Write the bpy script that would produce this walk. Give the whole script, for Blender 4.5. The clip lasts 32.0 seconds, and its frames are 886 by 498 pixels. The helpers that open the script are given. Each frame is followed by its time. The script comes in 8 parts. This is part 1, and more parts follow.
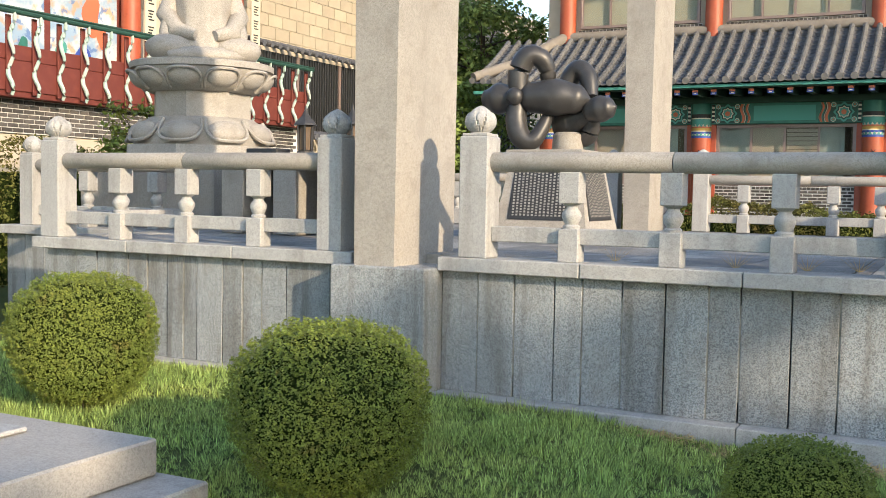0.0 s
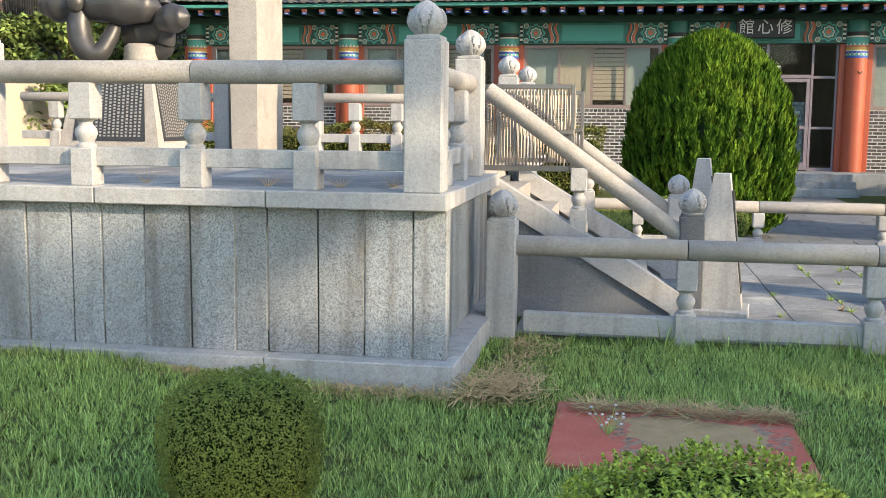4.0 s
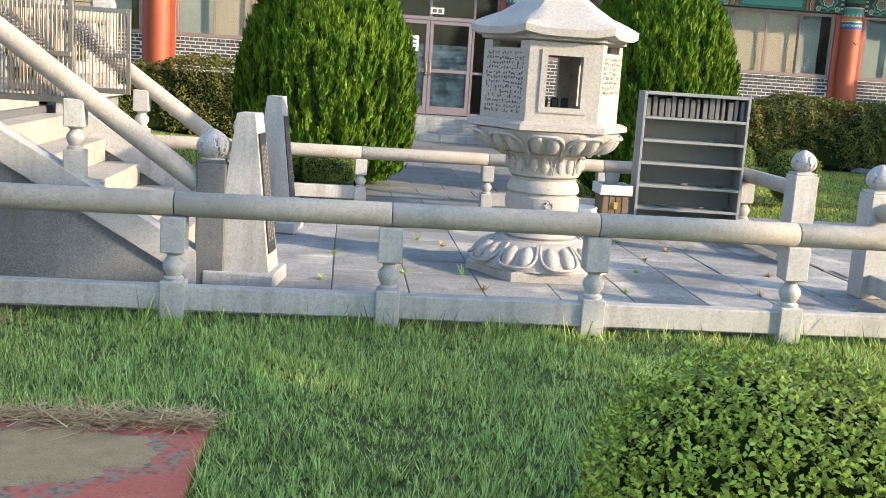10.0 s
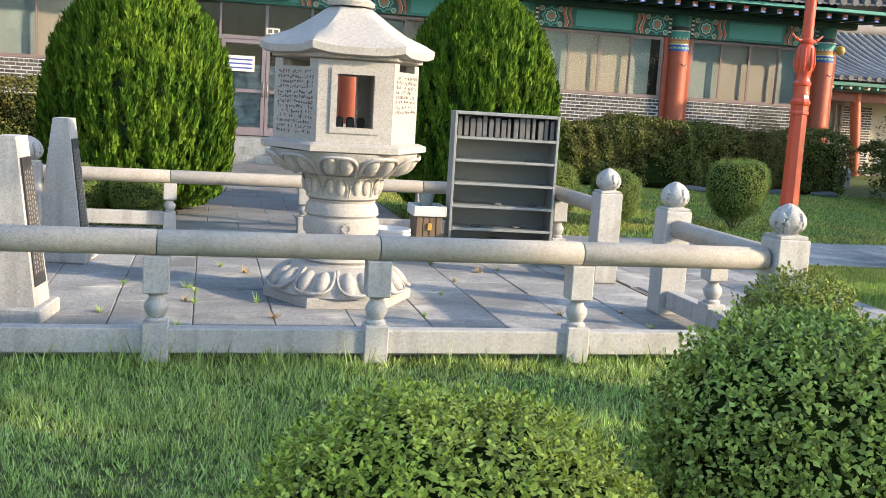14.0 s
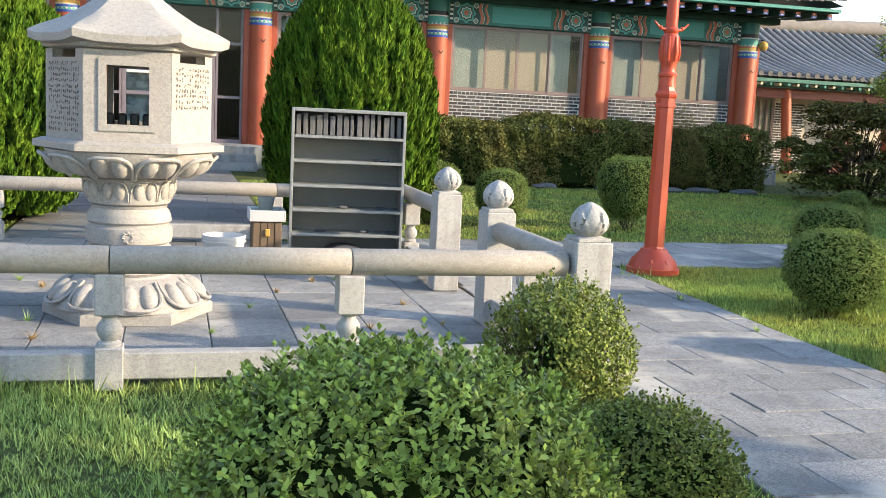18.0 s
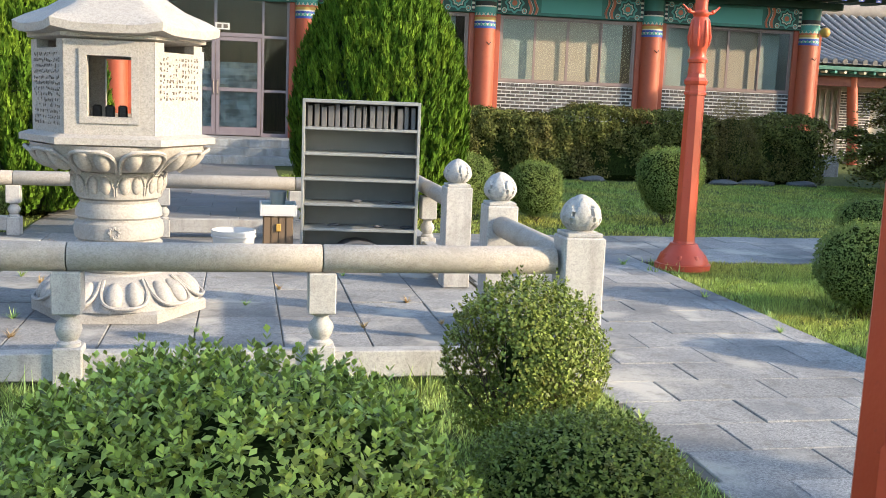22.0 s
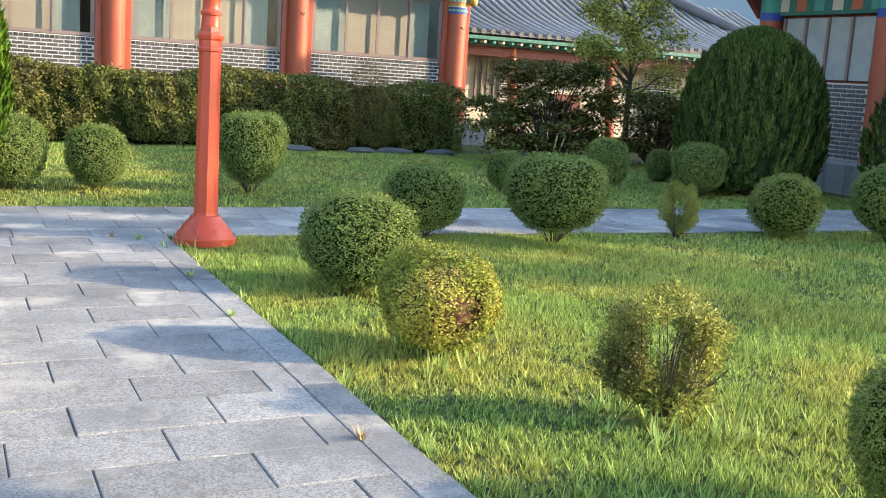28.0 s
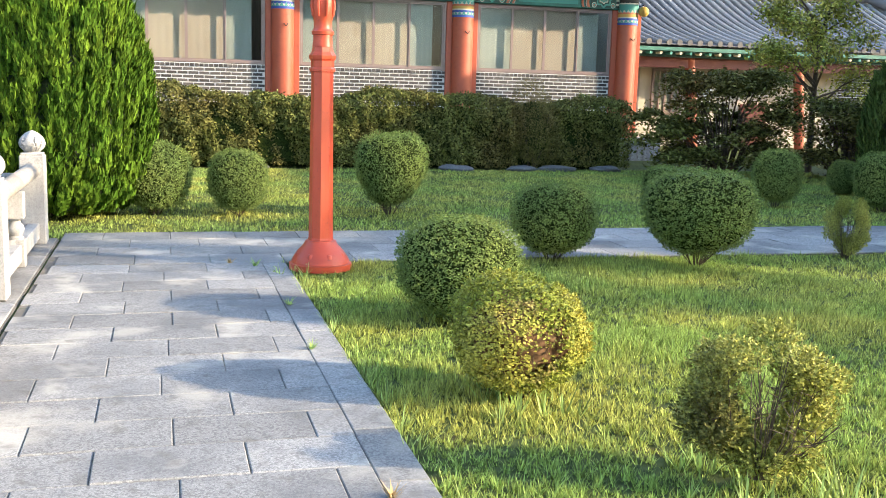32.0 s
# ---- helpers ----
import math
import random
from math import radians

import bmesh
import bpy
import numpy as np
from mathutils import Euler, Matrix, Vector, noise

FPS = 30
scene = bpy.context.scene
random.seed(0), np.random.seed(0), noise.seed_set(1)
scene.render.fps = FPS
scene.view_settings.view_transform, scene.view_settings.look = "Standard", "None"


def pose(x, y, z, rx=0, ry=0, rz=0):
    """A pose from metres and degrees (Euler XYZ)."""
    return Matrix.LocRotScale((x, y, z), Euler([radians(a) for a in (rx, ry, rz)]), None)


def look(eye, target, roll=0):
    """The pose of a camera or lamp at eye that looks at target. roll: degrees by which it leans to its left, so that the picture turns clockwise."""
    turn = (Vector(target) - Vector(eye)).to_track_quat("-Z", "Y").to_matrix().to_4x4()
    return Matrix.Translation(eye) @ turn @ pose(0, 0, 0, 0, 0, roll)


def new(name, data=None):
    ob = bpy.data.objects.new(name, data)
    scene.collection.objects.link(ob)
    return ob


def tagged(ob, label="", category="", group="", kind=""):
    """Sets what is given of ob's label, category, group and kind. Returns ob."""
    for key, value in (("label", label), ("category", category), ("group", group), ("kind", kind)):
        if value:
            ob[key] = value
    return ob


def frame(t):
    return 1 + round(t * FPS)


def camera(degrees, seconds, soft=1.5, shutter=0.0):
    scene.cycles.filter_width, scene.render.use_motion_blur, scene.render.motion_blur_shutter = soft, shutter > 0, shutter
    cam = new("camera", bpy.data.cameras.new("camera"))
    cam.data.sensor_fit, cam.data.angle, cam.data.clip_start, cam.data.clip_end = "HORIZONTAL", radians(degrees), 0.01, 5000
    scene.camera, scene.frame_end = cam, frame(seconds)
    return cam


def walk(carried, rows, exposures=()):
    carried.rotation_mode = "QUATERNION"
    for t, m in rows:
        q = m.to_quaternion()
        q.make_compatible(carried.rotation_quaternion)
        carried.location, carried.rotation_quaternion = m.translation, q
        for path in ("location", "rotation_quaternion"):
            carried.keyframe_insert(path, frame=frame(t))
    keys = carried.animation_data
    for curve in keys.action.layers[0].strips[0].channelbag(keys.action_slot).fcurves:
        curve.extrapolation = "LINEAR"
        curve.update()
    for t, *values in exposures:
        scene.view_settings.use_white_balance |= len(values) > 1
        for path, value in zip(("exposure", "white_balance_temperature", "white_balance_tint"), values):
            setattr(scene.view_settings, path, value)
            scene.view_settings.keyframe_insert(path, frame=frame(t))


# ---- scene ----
cam = camera(46.8, 32.0, soft=0.5)
METRES, EYE, TILT, LEAN, TURN = 9.6, 1.6, 0.0, 0.0, 27.0
ROWS = [
    (0.0, 0.0, 0.0, 0.0, 0.06, -3.24, -1.05),
    (0.5, 0.0197, -0.0025, -0.0014, -2.68, -3.67, -0.81),
    (1.0, 0.0308, 0.0011, -0.0025, -4.3, -4.5, -0.52),
    (1.5, 0.0334, 0.0128, -0.0043, -4.42, -6.05, 0.15),
    (2.0, 0.0411, 0.0175, -0.0059, -4.03, -7.36, 0.64),
    (2.5, 0.0625, 0.0118, -0.0045, -4.9, -7.58, 0.61),
    (3.0, 0.0801, 0.0133, -0.0047, -8.6, -7.51, 0.23),
    (3.5, 0.0977, 0.0287, -0.006, -13.68, -7.39, -0.2),
    (5.5, 0.1665, 0.0589, -0.0066, -20.2, -6.93, -1.2),
    (6.0, 0.1771, 0.0632, -0.007, -21.81, -7.96, -1.41),
    (6.5, 0.1974, 0.0581, -0.0081, -22.98, -10.76, -1.67),
    (7.0, 0.2175, 0.0559, -0.0106, -24.7, -13.84, -2.02),
    (7.5, 0.234, 0.0695, -0.011, -27.15, -14.21, -2.42),
    (8.0, 0.2464, 0.0784, -0.0109, -29.24, -13.93, -2.63),
    (8.5, 0.2645, 0.0769, -0.0094, -30.57, -13.06, -2.86),
    (9.0, 0.2855, 0.0727, -0.0079, -31.74, -11.53, -3.0),
    (9.5, 0.3, 0.0816, -0.0086, -32.7, -10.28, -3.33),
    (10.0, 0.3089, 0.0961, -0.0083, -32.13, -9.99, -3.65),
    (10.5, 0.3132, 0.0986, -0.0094, -29.84, -10.25, -3.63),
    (11.0, 0.3199, 0.0922, -0.0078, -28.52, -10.32, -3.54),
    (11.5, 0.324, 0.089, -0.0072, -29.65, -10.29, -3.42),
    (12.0, 0.3228, 0.0946, -0.0076, -33.65, -10.04, -3.46),
    (12.5, 0.3261, 0.0972, -0.0079, -36.83, -9.68, -3.17),
    (13.0, 0.3415, 0.0882, -0.0069, -38.45, -9.19, -3.25),
    (13.5, 0.3551, 0.0818, -0.0065, -39.02, -8.74, -3.42),
    (14.0, 0.3662, 0.0863, -0.0073, -39.8, -8.3, -3.49),
    (14.5, 0.3798, 0.0995, -0.0086, -42.03, -8.14, -3.51),
    (15.0, 0.3909, 0.0989, -0.0086, -43.54, -8.11, -3.62),
    (15.5, 0.4094, 0.0877, -0.0073, -44.03, -8.12, -3.81),
    (17.5, 0.4871, 0.0684, -0.0083, -43.23, -8.05, -3.05),
    (18.0, 0.5022, 0.062, -0.0081, -41.76, -8.02, -2.85),
    (18.5, 0.5152, 0.0729, -0.0093, -39.0, -8.01, -2.76),
    (19.0, 0.5192, 0.0772, -0.0082, -35.42, -7.73, -2.96),
    (19.5, 0.5225, 0.0702, -0.0074, -32.43, -7.43, -3.35),
    (20.0, 0.5266, 0.0674, -0.0072, -32.12, -7.23, -3.27),
    (20.5, 0.5266, 0.0725, -0.0075, -34.1, -7.31, -2.88),
    (21.0, 0.5339, 0.0712, -0.0089, -36.25, -7.64, -2.44),
    (21.5, 0.5491, 0.0596, -0.0088, -37.26, -8.06, -2.19),
    (22.0, 0.5622, 0.0561, -0.0099, -37.95, -8.51, -2.26),
    (22.5, 0.58, 0.0663, -0.01, -38.6, -8.73, -2.69),
    (23.0, 0.5894, 0.0729, -0.0101, -38.78, -8.75, -2.83),
    (23.5, 0.5999, 0.0672, -0.0097, -38.6, -8.71, -2.65),
    (24.0, 0.6172, 0.0499, -0.0097, -39.63, -8.66, -2.5),
    (24.5, 0.6324, 0.0384, -0.0091, -43.21, -7.98, -2.57),
    (25.0, 0.6542, 0.0377, -0.0085, -47.13, -6.85, -2.73),
    (25.5, 0.6732, 0.0356, -0.0081, -49.21, -6.42, -2.68),
    (26.0, 0.6919, 0.0201, -0.0088, -49.6, -6.98, -2.81),
    (26.5, 0.7069, 0.004, -0.009, -50.55, -7.81, -3.16),
    (28.5, 0.7805, -0.0236, -0.0085, -53.16, -9.74, -3.92),
    (29.0, 0.7953, -0.0279, -0.0094, -53.36, -9.78, -4.07),
    (29.5, 0.8128, -0.0204, -0.0098, -53.49, -9.68, -4.13),
    (30.0, 0.8214, -0.0205, -0.0088, -51.92, -9.39, -3.82),
    (30.5, 0.8328, -0.0323, -0.0083, -47.84, -9.36, -3.12),
    (31.0, 0.8427, -0.0403, -0.0088, -44.92, -9.4, -2.52),
    (31.5, 0.8461, -0.0357, -0.0079, -43.44, -9.25, -2.06),
    (32.0, 0.8483, -0.0272, -0.0089, -42.16, -9.02, -1.65),
]
walk(cam, [(t, pose(0, 0, EYE, TILT, LEAN, TURN) @ pose(METRES * x, METRES * y, METRES * z, 90 + pitch, roll, yaw)) for t, x, y, z, yaw, pitch, roll in ROWS], exposures=((0.0, 1.36), (3.5, 1.6), (6.0, 1.95), (14.0, 1.87), (20.0, 1.80), (25.0, 2.08), (32.0, 2.3)))

# ---- light ----
SUN_EL, SUN_AZ = radians(20), radians(116)      # azimuth from +y towards +x
world = bpy.data.worlds.new("sky")
scene.world = world
world.use_nodes = True
wn = world.node_tree.nodes
sky = wn.new("ShaderNodeTexSky")
sky.sky_type = 'NISHITA'
sky.sun_disc = False
sky.sun_elevation, sky.sun_rotation = SUN_EL, SUN_AZ
sky.air_density, sky.dust_density, sky.ozone_density = 1.0, 0.9, 1.0
wn["Background"].inputs[1].default_value = 0.15
world.node_tree.links.new(sky.outputs[0], wn["Background"].inputs[0])
sun = new("sun", bpy.data.lights.new("sun", 'SUN'))
sun.data.energy, sun.data.angle, sun.data.color = 2.4, radians(0.8), (1.0, 0.80, 0.56)
SUN_DIR = Vector((math.sin(SUN_AZ) * math.cos(SUN_EL), math.cos(SUN_AZ) * math.cos(SUN_EL), math.sin(SUN_EL)))
sun.matrix_world = look(SUN_DIR * 60, (0, 0, 0))


# ---- materials ----
ALBEDO = 0.74     # scales down every base and layer colour below, so less light bounces


def mat(name, base=(0.5, 0.5, 0.5), rough=0.7, metal=0.0, layers=(), bump=(), vary=0.0, spec=0.5, translucent=0.0, island=0.0):
    """layers: (kind, scale, low, high, colour, amount[, stretch]) mixed over the base; bump: (kind, scale, strength)."""
    base = tuple(ALBEDO * c for c in base)
    m = bpy.data.materials.new(name)
    m.use_nodes = True
    nt = m.node_tree
    n, l = nt.nodes, nt.links
    b = n["Principled BSDF"]
    b.inputs["Roughness"].default_value, b.inputs["Metallic"].default_value = rough, metal
    b.inputs["Specular IOR Level"].default_value = spec
    tc = n.new("ShaderNodeTexCoord")
    geo = n.new("ShaderNodeNewGeometry")
    out = n.new("ShaderNodeRGB")
    out.outputs[0].default_value = (*base, 1)
    col = out.outputs[0]

    def tex(kind, scale, stretch=None):
        src = geo.outputs["Position"]
        if stretch:
            mp = n.new("ShaderNodeMapping")
            mp.inputs["Scale"].default_value = stretch
            l.new(src, mp.inputs[0])
            src = mp.outputs[0]
        if kind == "vor":
            t = n.new("ShaderNodeTexVoronoi")
            t.inputs["Scale"].default_value = scale
            l.new(src, t.inputs["Vector"])
            return t.outputs["Distance"]
        if kind == "cell":
            t = n.new("ShaderNodeTexVoronoi")
            t.inputs["Scale"].default_value = scale
            l.new(src, t.inputs["Vector"])
            s = n.new("ShaderNodeSeparateColor")
            l.new(t.outputs["Color"], s.inputs[0])
            return s.outputs[0]
        t = n.new("ShaderNodeTexNoise")
        t.inputs["Scale"].default_value, t.inputs["Detail"].default_value = scale, 4
        l.new(src, t.inputs["Vector"])
        return t.outputs["Fac"]

    for kind, scale, low, high, c, amount, *st in layers:
        mr = n.new("ShaderNodeMapRange")
        mr.inputs["From Min"].default_value, mr.inputs["From Max"].default_value = low, high
        mr.inputs["To Max"].default_value = amount
        l.new(tex(kind, scale, st[0] if st else None), mr.inputs[0])
        mx = n.new("ShaderNodeMix")
        mx.data_type = 'RGBA'
        l.new(mr.outputs[0], mx.inputs["Factor"])
        l.new(col, mx.inputs["A"])
        mx.inputs["B"].default_value = (*(ALBEDO * q for q in c), 1)
        col = mx.outputs["Result"]
    if vary or island:
        hs = n.new("ShaderNodeHueSaturation")
        if island:
            rnd = geo.outputs["Random Per Island"]
        else:
            rnd = n.new("ShaderNodeObjectInfo").outputs["Random"]
        v = max(vary, island)
        mr = n.new("ShaderNodeMapRange")
        mr.inputs["To Min"].default_value, mr.inputs["To Max"].default_value = 1 - v, 1 + v
        l.new(rnd, mr.inputs[0])
        l.new(mr.outputs[0], hs.inputs["Value"])
        l.new(col, hs.inputs["Color"])
        col = hs.outputs[0]
    l.new(col, b.inputs["Base Color"])
    last = None
    for kind, scale, strength in bump:
        bp = n.new("ShaderNodeBump")
        bp.inputs["Strength"].default_value, bp.inputs["Distance"].default_value = strength, 0.01
        l.new(tex(kind, scale), bp.inputs["Height"])
        if last:
            l.new(last, bp.inputs["Normal"])
        last = bp.outputs[0]
    if last:
        l.new(last, b.inputs["Normal"])
    if translucent:
        tr = n.new("ShaderNodeBsdfTranslucent")
        l.new(col, tr.inputs[0])
        ms = n.new("ShaderNodeMixShader")
        ms.inputs[0].default_value = translucent
        l.new(b.outputs[0], ms.inputs[1])
        l.new(tr.outputs[0], ms.inputs[2])
        l.new(ms.outputs[0], n["Material Output"].inputs[0])
    return m


def granite(name, base, dark, speck=0.55, stain=0.3, rough=0.75, vary=0.0, streak=0.0, fine=1.0):
    lay = [("noise", 45, 0.45, 0.62, tuple(c * 0.72 for c in base), 0.5), ("cell", 170 * fine, 0.62, 0.66, dark, speck * 0.85), ("cell", 240 * fine, 0.76, 0.8, (0.76, 0.74, 0.70), speck * 0.7), ("cell", 110 * fine, 0.88, 0.9, tuple(c * 0.5 for c in dark), speck * 0.5),
           ("noise", 1.3, 0.45, 0.68, tuple(c * 0.55 for c in base), stain), ("noise", 6, 0.52, 0.72, (0.24, 0.20, 0.15), stain * 0.7)]
    if streak:
        lay.append(("noise", 3.0, 0.50, 0.66, (0.13, 0.11, 0.085), streak, (3.0, 3.0, 0.18)))
    return mat(name, base, rough, layers=lay, bump=[("noise", 300, 0.15), ("noise", 40, 0.12)], vary=vary)


GRANITE = granite("granite_grey", (0.60, 0.595, 0.575), (0.16, 0.16, 0.165), 0.34, 0.25, 0.75, 0.0, 0.25, 1.3)
GRANITE_WARM = granite("granite_warm", (0.52, 0.48, 0.42), (0.17, 0.145, 0.12), 0.36, 0.45, fine=1.3)
GRANITE_PANEL = granite("granite_panel", (0.41, 0.445, 0.46), (0.05, 0.055, 0.06), 0.76, 0.36, 0.8, 0.14, 0.45, 1.1)
GRANITE_DARK = granite("granite_dark", (0.14, 0.15, 0.16), (0.05, 0.05, 0.05), 0.18, 0.15)
GRANITE_SLAB = granite("granite_slab", (0.26, 0.28, 0.295), (0.05, 0.055, 0.06), 0.6, 0.35, 0.8, 0.0, 0.3, 1.4)
GRANITE_WHITE = granite("granite_white", (0.53, 0.50, 0.46), (0.28, 0.28, 0.26), 0.4, 0.2, 0.7)
PAVE = mat("paving_granite", (0.35, 0.35, 0.34), 0.85, vary=0.2, layers=[("cell", 95, 0.55, 0.62, (0.14, 0.14, 0.145), 0.5), ("cell", 190, 0.72, 0.8, (0.66, 0.65, 0.62), 0.4), ("noise", 1.1, 0.48, 0.60, (0.17, 0.175, 0.18), 0.6), ("noise", 1.7, 0.55, 0.66, (0.60, 0.57, 0.50), 0.75), ("noise", 9, 0.56, 0.72, (0.17, 0.16, 0.14), 0.55)], bump=[("noise", 200, 0.2), ("noise", 30, 0.15)])
PAVE_DARK = granite("paving_wet", (0.22, 0.23, 0.24), (0.10, 0.10, 0.10), 0.4, 0.6, 0.6, 0.15)
BLACKSTONE = mat("black_stone", (0.035, 0.035, 0.037), 0.45, layers=[("noise", 60, 0.5, 0.7, (0.10, 0.10, 0.10), 0.4)])
INK = mat("ink", (0.16, 0.14, 0.12), 0.8)
INK_LIGHT = mat("carved_letters", (0.42, 0.40, 0.36), 0.8)
WHITE_INK = mat("white_letters", (0.8, 0.8, 0.78), 0.6)
MORTAR = mat("mortar", (0.88, 0.86, 0.82), 0.9, layers=[("noise", 30, 0.4, 0.7, (0.76, 0.74, 0.69), 0.5), ("noise", 3, 0.5, 0.7, (0.70, 0.66, 0.60), 0.3)])
TILE_COVER = mat("roof_cover_tile", (0.15, 0.155, 0.165), 0.8, layers=[("noise", 5, 0.42, 0.68, (0.21, 0.21, 0.205), 0.8), ("noise", 30, 0.55, 0.72, (0.07, 0.07, 0.07), 0.6)], bump=[("noise", 60, 0.25)], vary=0.15)
# paler copy of TILE_COVER: the bright light on the wing roof as colour
TILE_PALE = mat("weathered_cover_tile", (0.30, 0.305, 0.31), 0.7, layers=[("noise", 5, 0.42, 0.68, (0.38, 0.37, 0.35), 0.8), ("noise", 30, 0.55, 0.72, (0.13, 0.13, 0.13), 0.6)], bump=[("noise", 60, 0.25)], vary=0.15)
BEDDING = mat("paving_bedding", (0.17, 0.155, 0.13), 0.95, layers=[("noise", 4, 0.45, 0.65, (0.28, 0.25, 0.21), 0.7), ("noise", 14, 0.55, 0.7, (0.08, 0.10, 0.04), 0.6)])
JOINT = mat("pale_joint_mortar", (0.46, 0.43, 0.36), 0.9, layers=[("noise", 12, 0.42, 0.66, (0.20, 0.18, 0.14), 0.8)])
DOORFRAME = mat("lilac_grey_metal", (0.27, 0.225, 0.25), 0.4, 0.2, layers=[("noise", 8, 0.5, 0.7, (0.33, 0.28, 0.30), 0.5)])
PLASTIC_SHEET = mat("crumpled_plastic_sheet", (0.42, 0.44, 0.45), 0.3, layers=[("noise", 4, 0.45, 0.6, (0.16, 0.17, 0.18), 0.8)], bump=[("noise", 5, 1.0)])
PALE_TEAL = mat("pale_teal_paint", (0.46, 0.62, 0.56), 0.6, layers=[("noise", 3, 0.45, 0.65, (0.66, 0.68, 0.60), 0.7)])
BRICK = mat("charcoal_grey_brick", (0.085, 0.08, 0.075), 0.85, layers=[("noise", 9, 0.4, 0.7, (0.14, 0.12, 0.105), 0.6), ("noise", 120, 0.5, 0.7, (0.15, 0.13, 0.115), 0.4)], island=0.5, bump=[("noise", 200, 0.2)])
RED = mat("red_column_paint", (0.46, 0.095, 0.04), 0.5, layers=[("noise", 2.5, 0.45, 0.7, (0.50, 0.14, 0.06), 0.5), ("noise", 14, 0.55, 0.75, (0.28, 0.06, 0.03), 0.4)], bump=[("noise", 60, 0.05)])
RED_DARK = mat("dark_red_wood", (0.17, 0.035, 0.025), 0.6, layers=[("noise", 6, 0.45, 0.7, (0.24, 0.06, 0.04), 0.5)])
LAMP_RED = mat("lamp_post_paint", (0.60, 0.075, 0.03), 0.42, layers=[("noise", 3, 0.4, 0.7, (0.62, 0.092, 0.036), 0.6), ("noise", 35, 0.62, 0.75, (0.26, 0.045, 0.03), 0.5)], bump=[("noise", 25, 0.10), ("vor", 90, 0.04)])
GREEN = mat("beam_green", (0.03, 0.17, 0.13), 0.6, layers=[("noise", 4, 0.45, 0.7, (0.05, 0.27, 0.22), 0.6)])
GREEN_DARK = mat("dark_green_wood", (0.02, 0.075, 0.06), 0.65, layers=[("noise", 5, 0.45, 0.7, (0.03, 0.11, 0.08), 0.6)])
TEAL = mat("teal_paint", (0.08, 0.36, 0.30), 0.6)
ORANGE = mat("orange_paint", (0.62, 0.17, 0.08), 0.6)
CREAM = mat("cream_paint", (0.72, 0.66, 0.52), 0.6)
BLUE = mat("blue_paint", (0.04, 0.09, 0.42), 0.6)
BLACKP = mat("black_paint", (0.02, 0.02, 0.02), 0.6)
YELLOW = mat("ochre_paint", (0.62, 0.38, 0.08), 0.6)
TILE = mat("roof_tile", (0.11, 0.118, 0.14), 0.75, layers=[("noise", 3, 0.4, 0.7, (0.14, 0.14, 0.145), 0.7), ("noise", 40, 0.55, 0.75, (0.2, 0.19, 0.17), 0.4)], bump=[("noise", 80, 0.2)], island=0.18)
TILE_CAP = mat("roof_tile_end", (0.16, 0.16, 0.16), 0.8, layers=[("noise", 12, 0.4, 0.7, (0.24, 0.23, 0.21), 0.6)], island=0.15)
RIDGE = mat("ridge_plaster", (0.27, 0.24, 0.21), 0.9, layers=[("noise", 6, 0.4, 0.7, (0.36, 0.33, 0.29), 0.6)], bump=[("noise", 40, 0.3)])
ALU = mat("window_frame_paint", (0.30, 0.22, 0.20), 0.4, 0.2, layers=[("noise", 8, 0.5, 0.7, (0.36, 0.28, 0.25), 0.5)])
STEEL = mat("stainless_steel", (0.36, 0.32, 0.28), 0.42, 0.95, layers=[("noise", 20, 0.5, 0.7, (0.4, 0.38, 0.35), 0.5)])
GREYMETAL = mat("grey_painted_metal", (0.34, 0.36, 0.36), 0.5, 0.1, layers=[("noise", 5, 0.5, 0.75, (0.42, 0.43, 0.42), 0.5), ("noise", 18, 0.62, 0.75, (0.16, 0.14, 0.12), 0.5)])
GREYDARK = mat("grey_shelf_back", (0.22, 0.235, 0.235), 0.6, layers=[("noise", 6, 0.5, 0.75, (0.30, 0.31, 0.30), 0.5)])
WHITEPL = mat("white_plastic", (0.75, 0.76, 0.76), 0.35)
OLDWOOD = mat("weathered_wood", (0.20, 0.14, 0.09), 0.8, layers=[("noise", 20, 0.45, 0.7, (0.10, 0.07, 0.05), 0.7, (1, 1, 0.1))])
BRONZE = mat("dark_bronze", (0.075, 0.072, 0.070), 0.42, 0.35, layers=[("noise", 9, 0.45, 0.7, (0.13, 0.125, 0.12), 0.6), ("noise", 90, 0.55, 0.7, (0.05, 0.05, 0.05), 0.5)], bump=[("noise", 60, 0.12)])
PLASTER = mat("cream_plaster", (0.62, 0.55, 0.43), 0.9, layers=[("noise", 3, 0.45, 0.7, (0.52, 0.45, 0.35), 0.5)])
SHEER = mat("sheer_blind", (0.46, 0.48, 0.45), 0.9, layers=[("noise", 3, 0.45, 0.6, (0.38, 0.40, 0.38), 0.6)])
CURTAIN = mat("beige_curtain", (0.55, 0.44, 0.36), 0.9, layers=[("noise", 2, 0.45, 0.7, (0.62, 0.51, 0.42), 0.4)])
SOIL = mat("soil", (0.13, 0.085, 0.05), 0.95, layers=[("noise", 12, 0.4, 0.7, (0.22, 0.15, 0.09), 0.7)], bump=[("noise", 50, 0.5)])
REDMAT = mat("red_rubber_mat", (0.68, 0.17, 0.11), 0.9, layers=[("noise", 5, 0.45, 0.7, (0.74, 0.25, 0.18), 0.6), ("noise", 2.5, 0.55, 0.68, (0.20, 0.15, 0.11), 0.7), ("noise", 60, 0.55, 0.7, (0.25, 0.06, 0.05), 0.5)], bump=[("noise", 150, 0.3)])
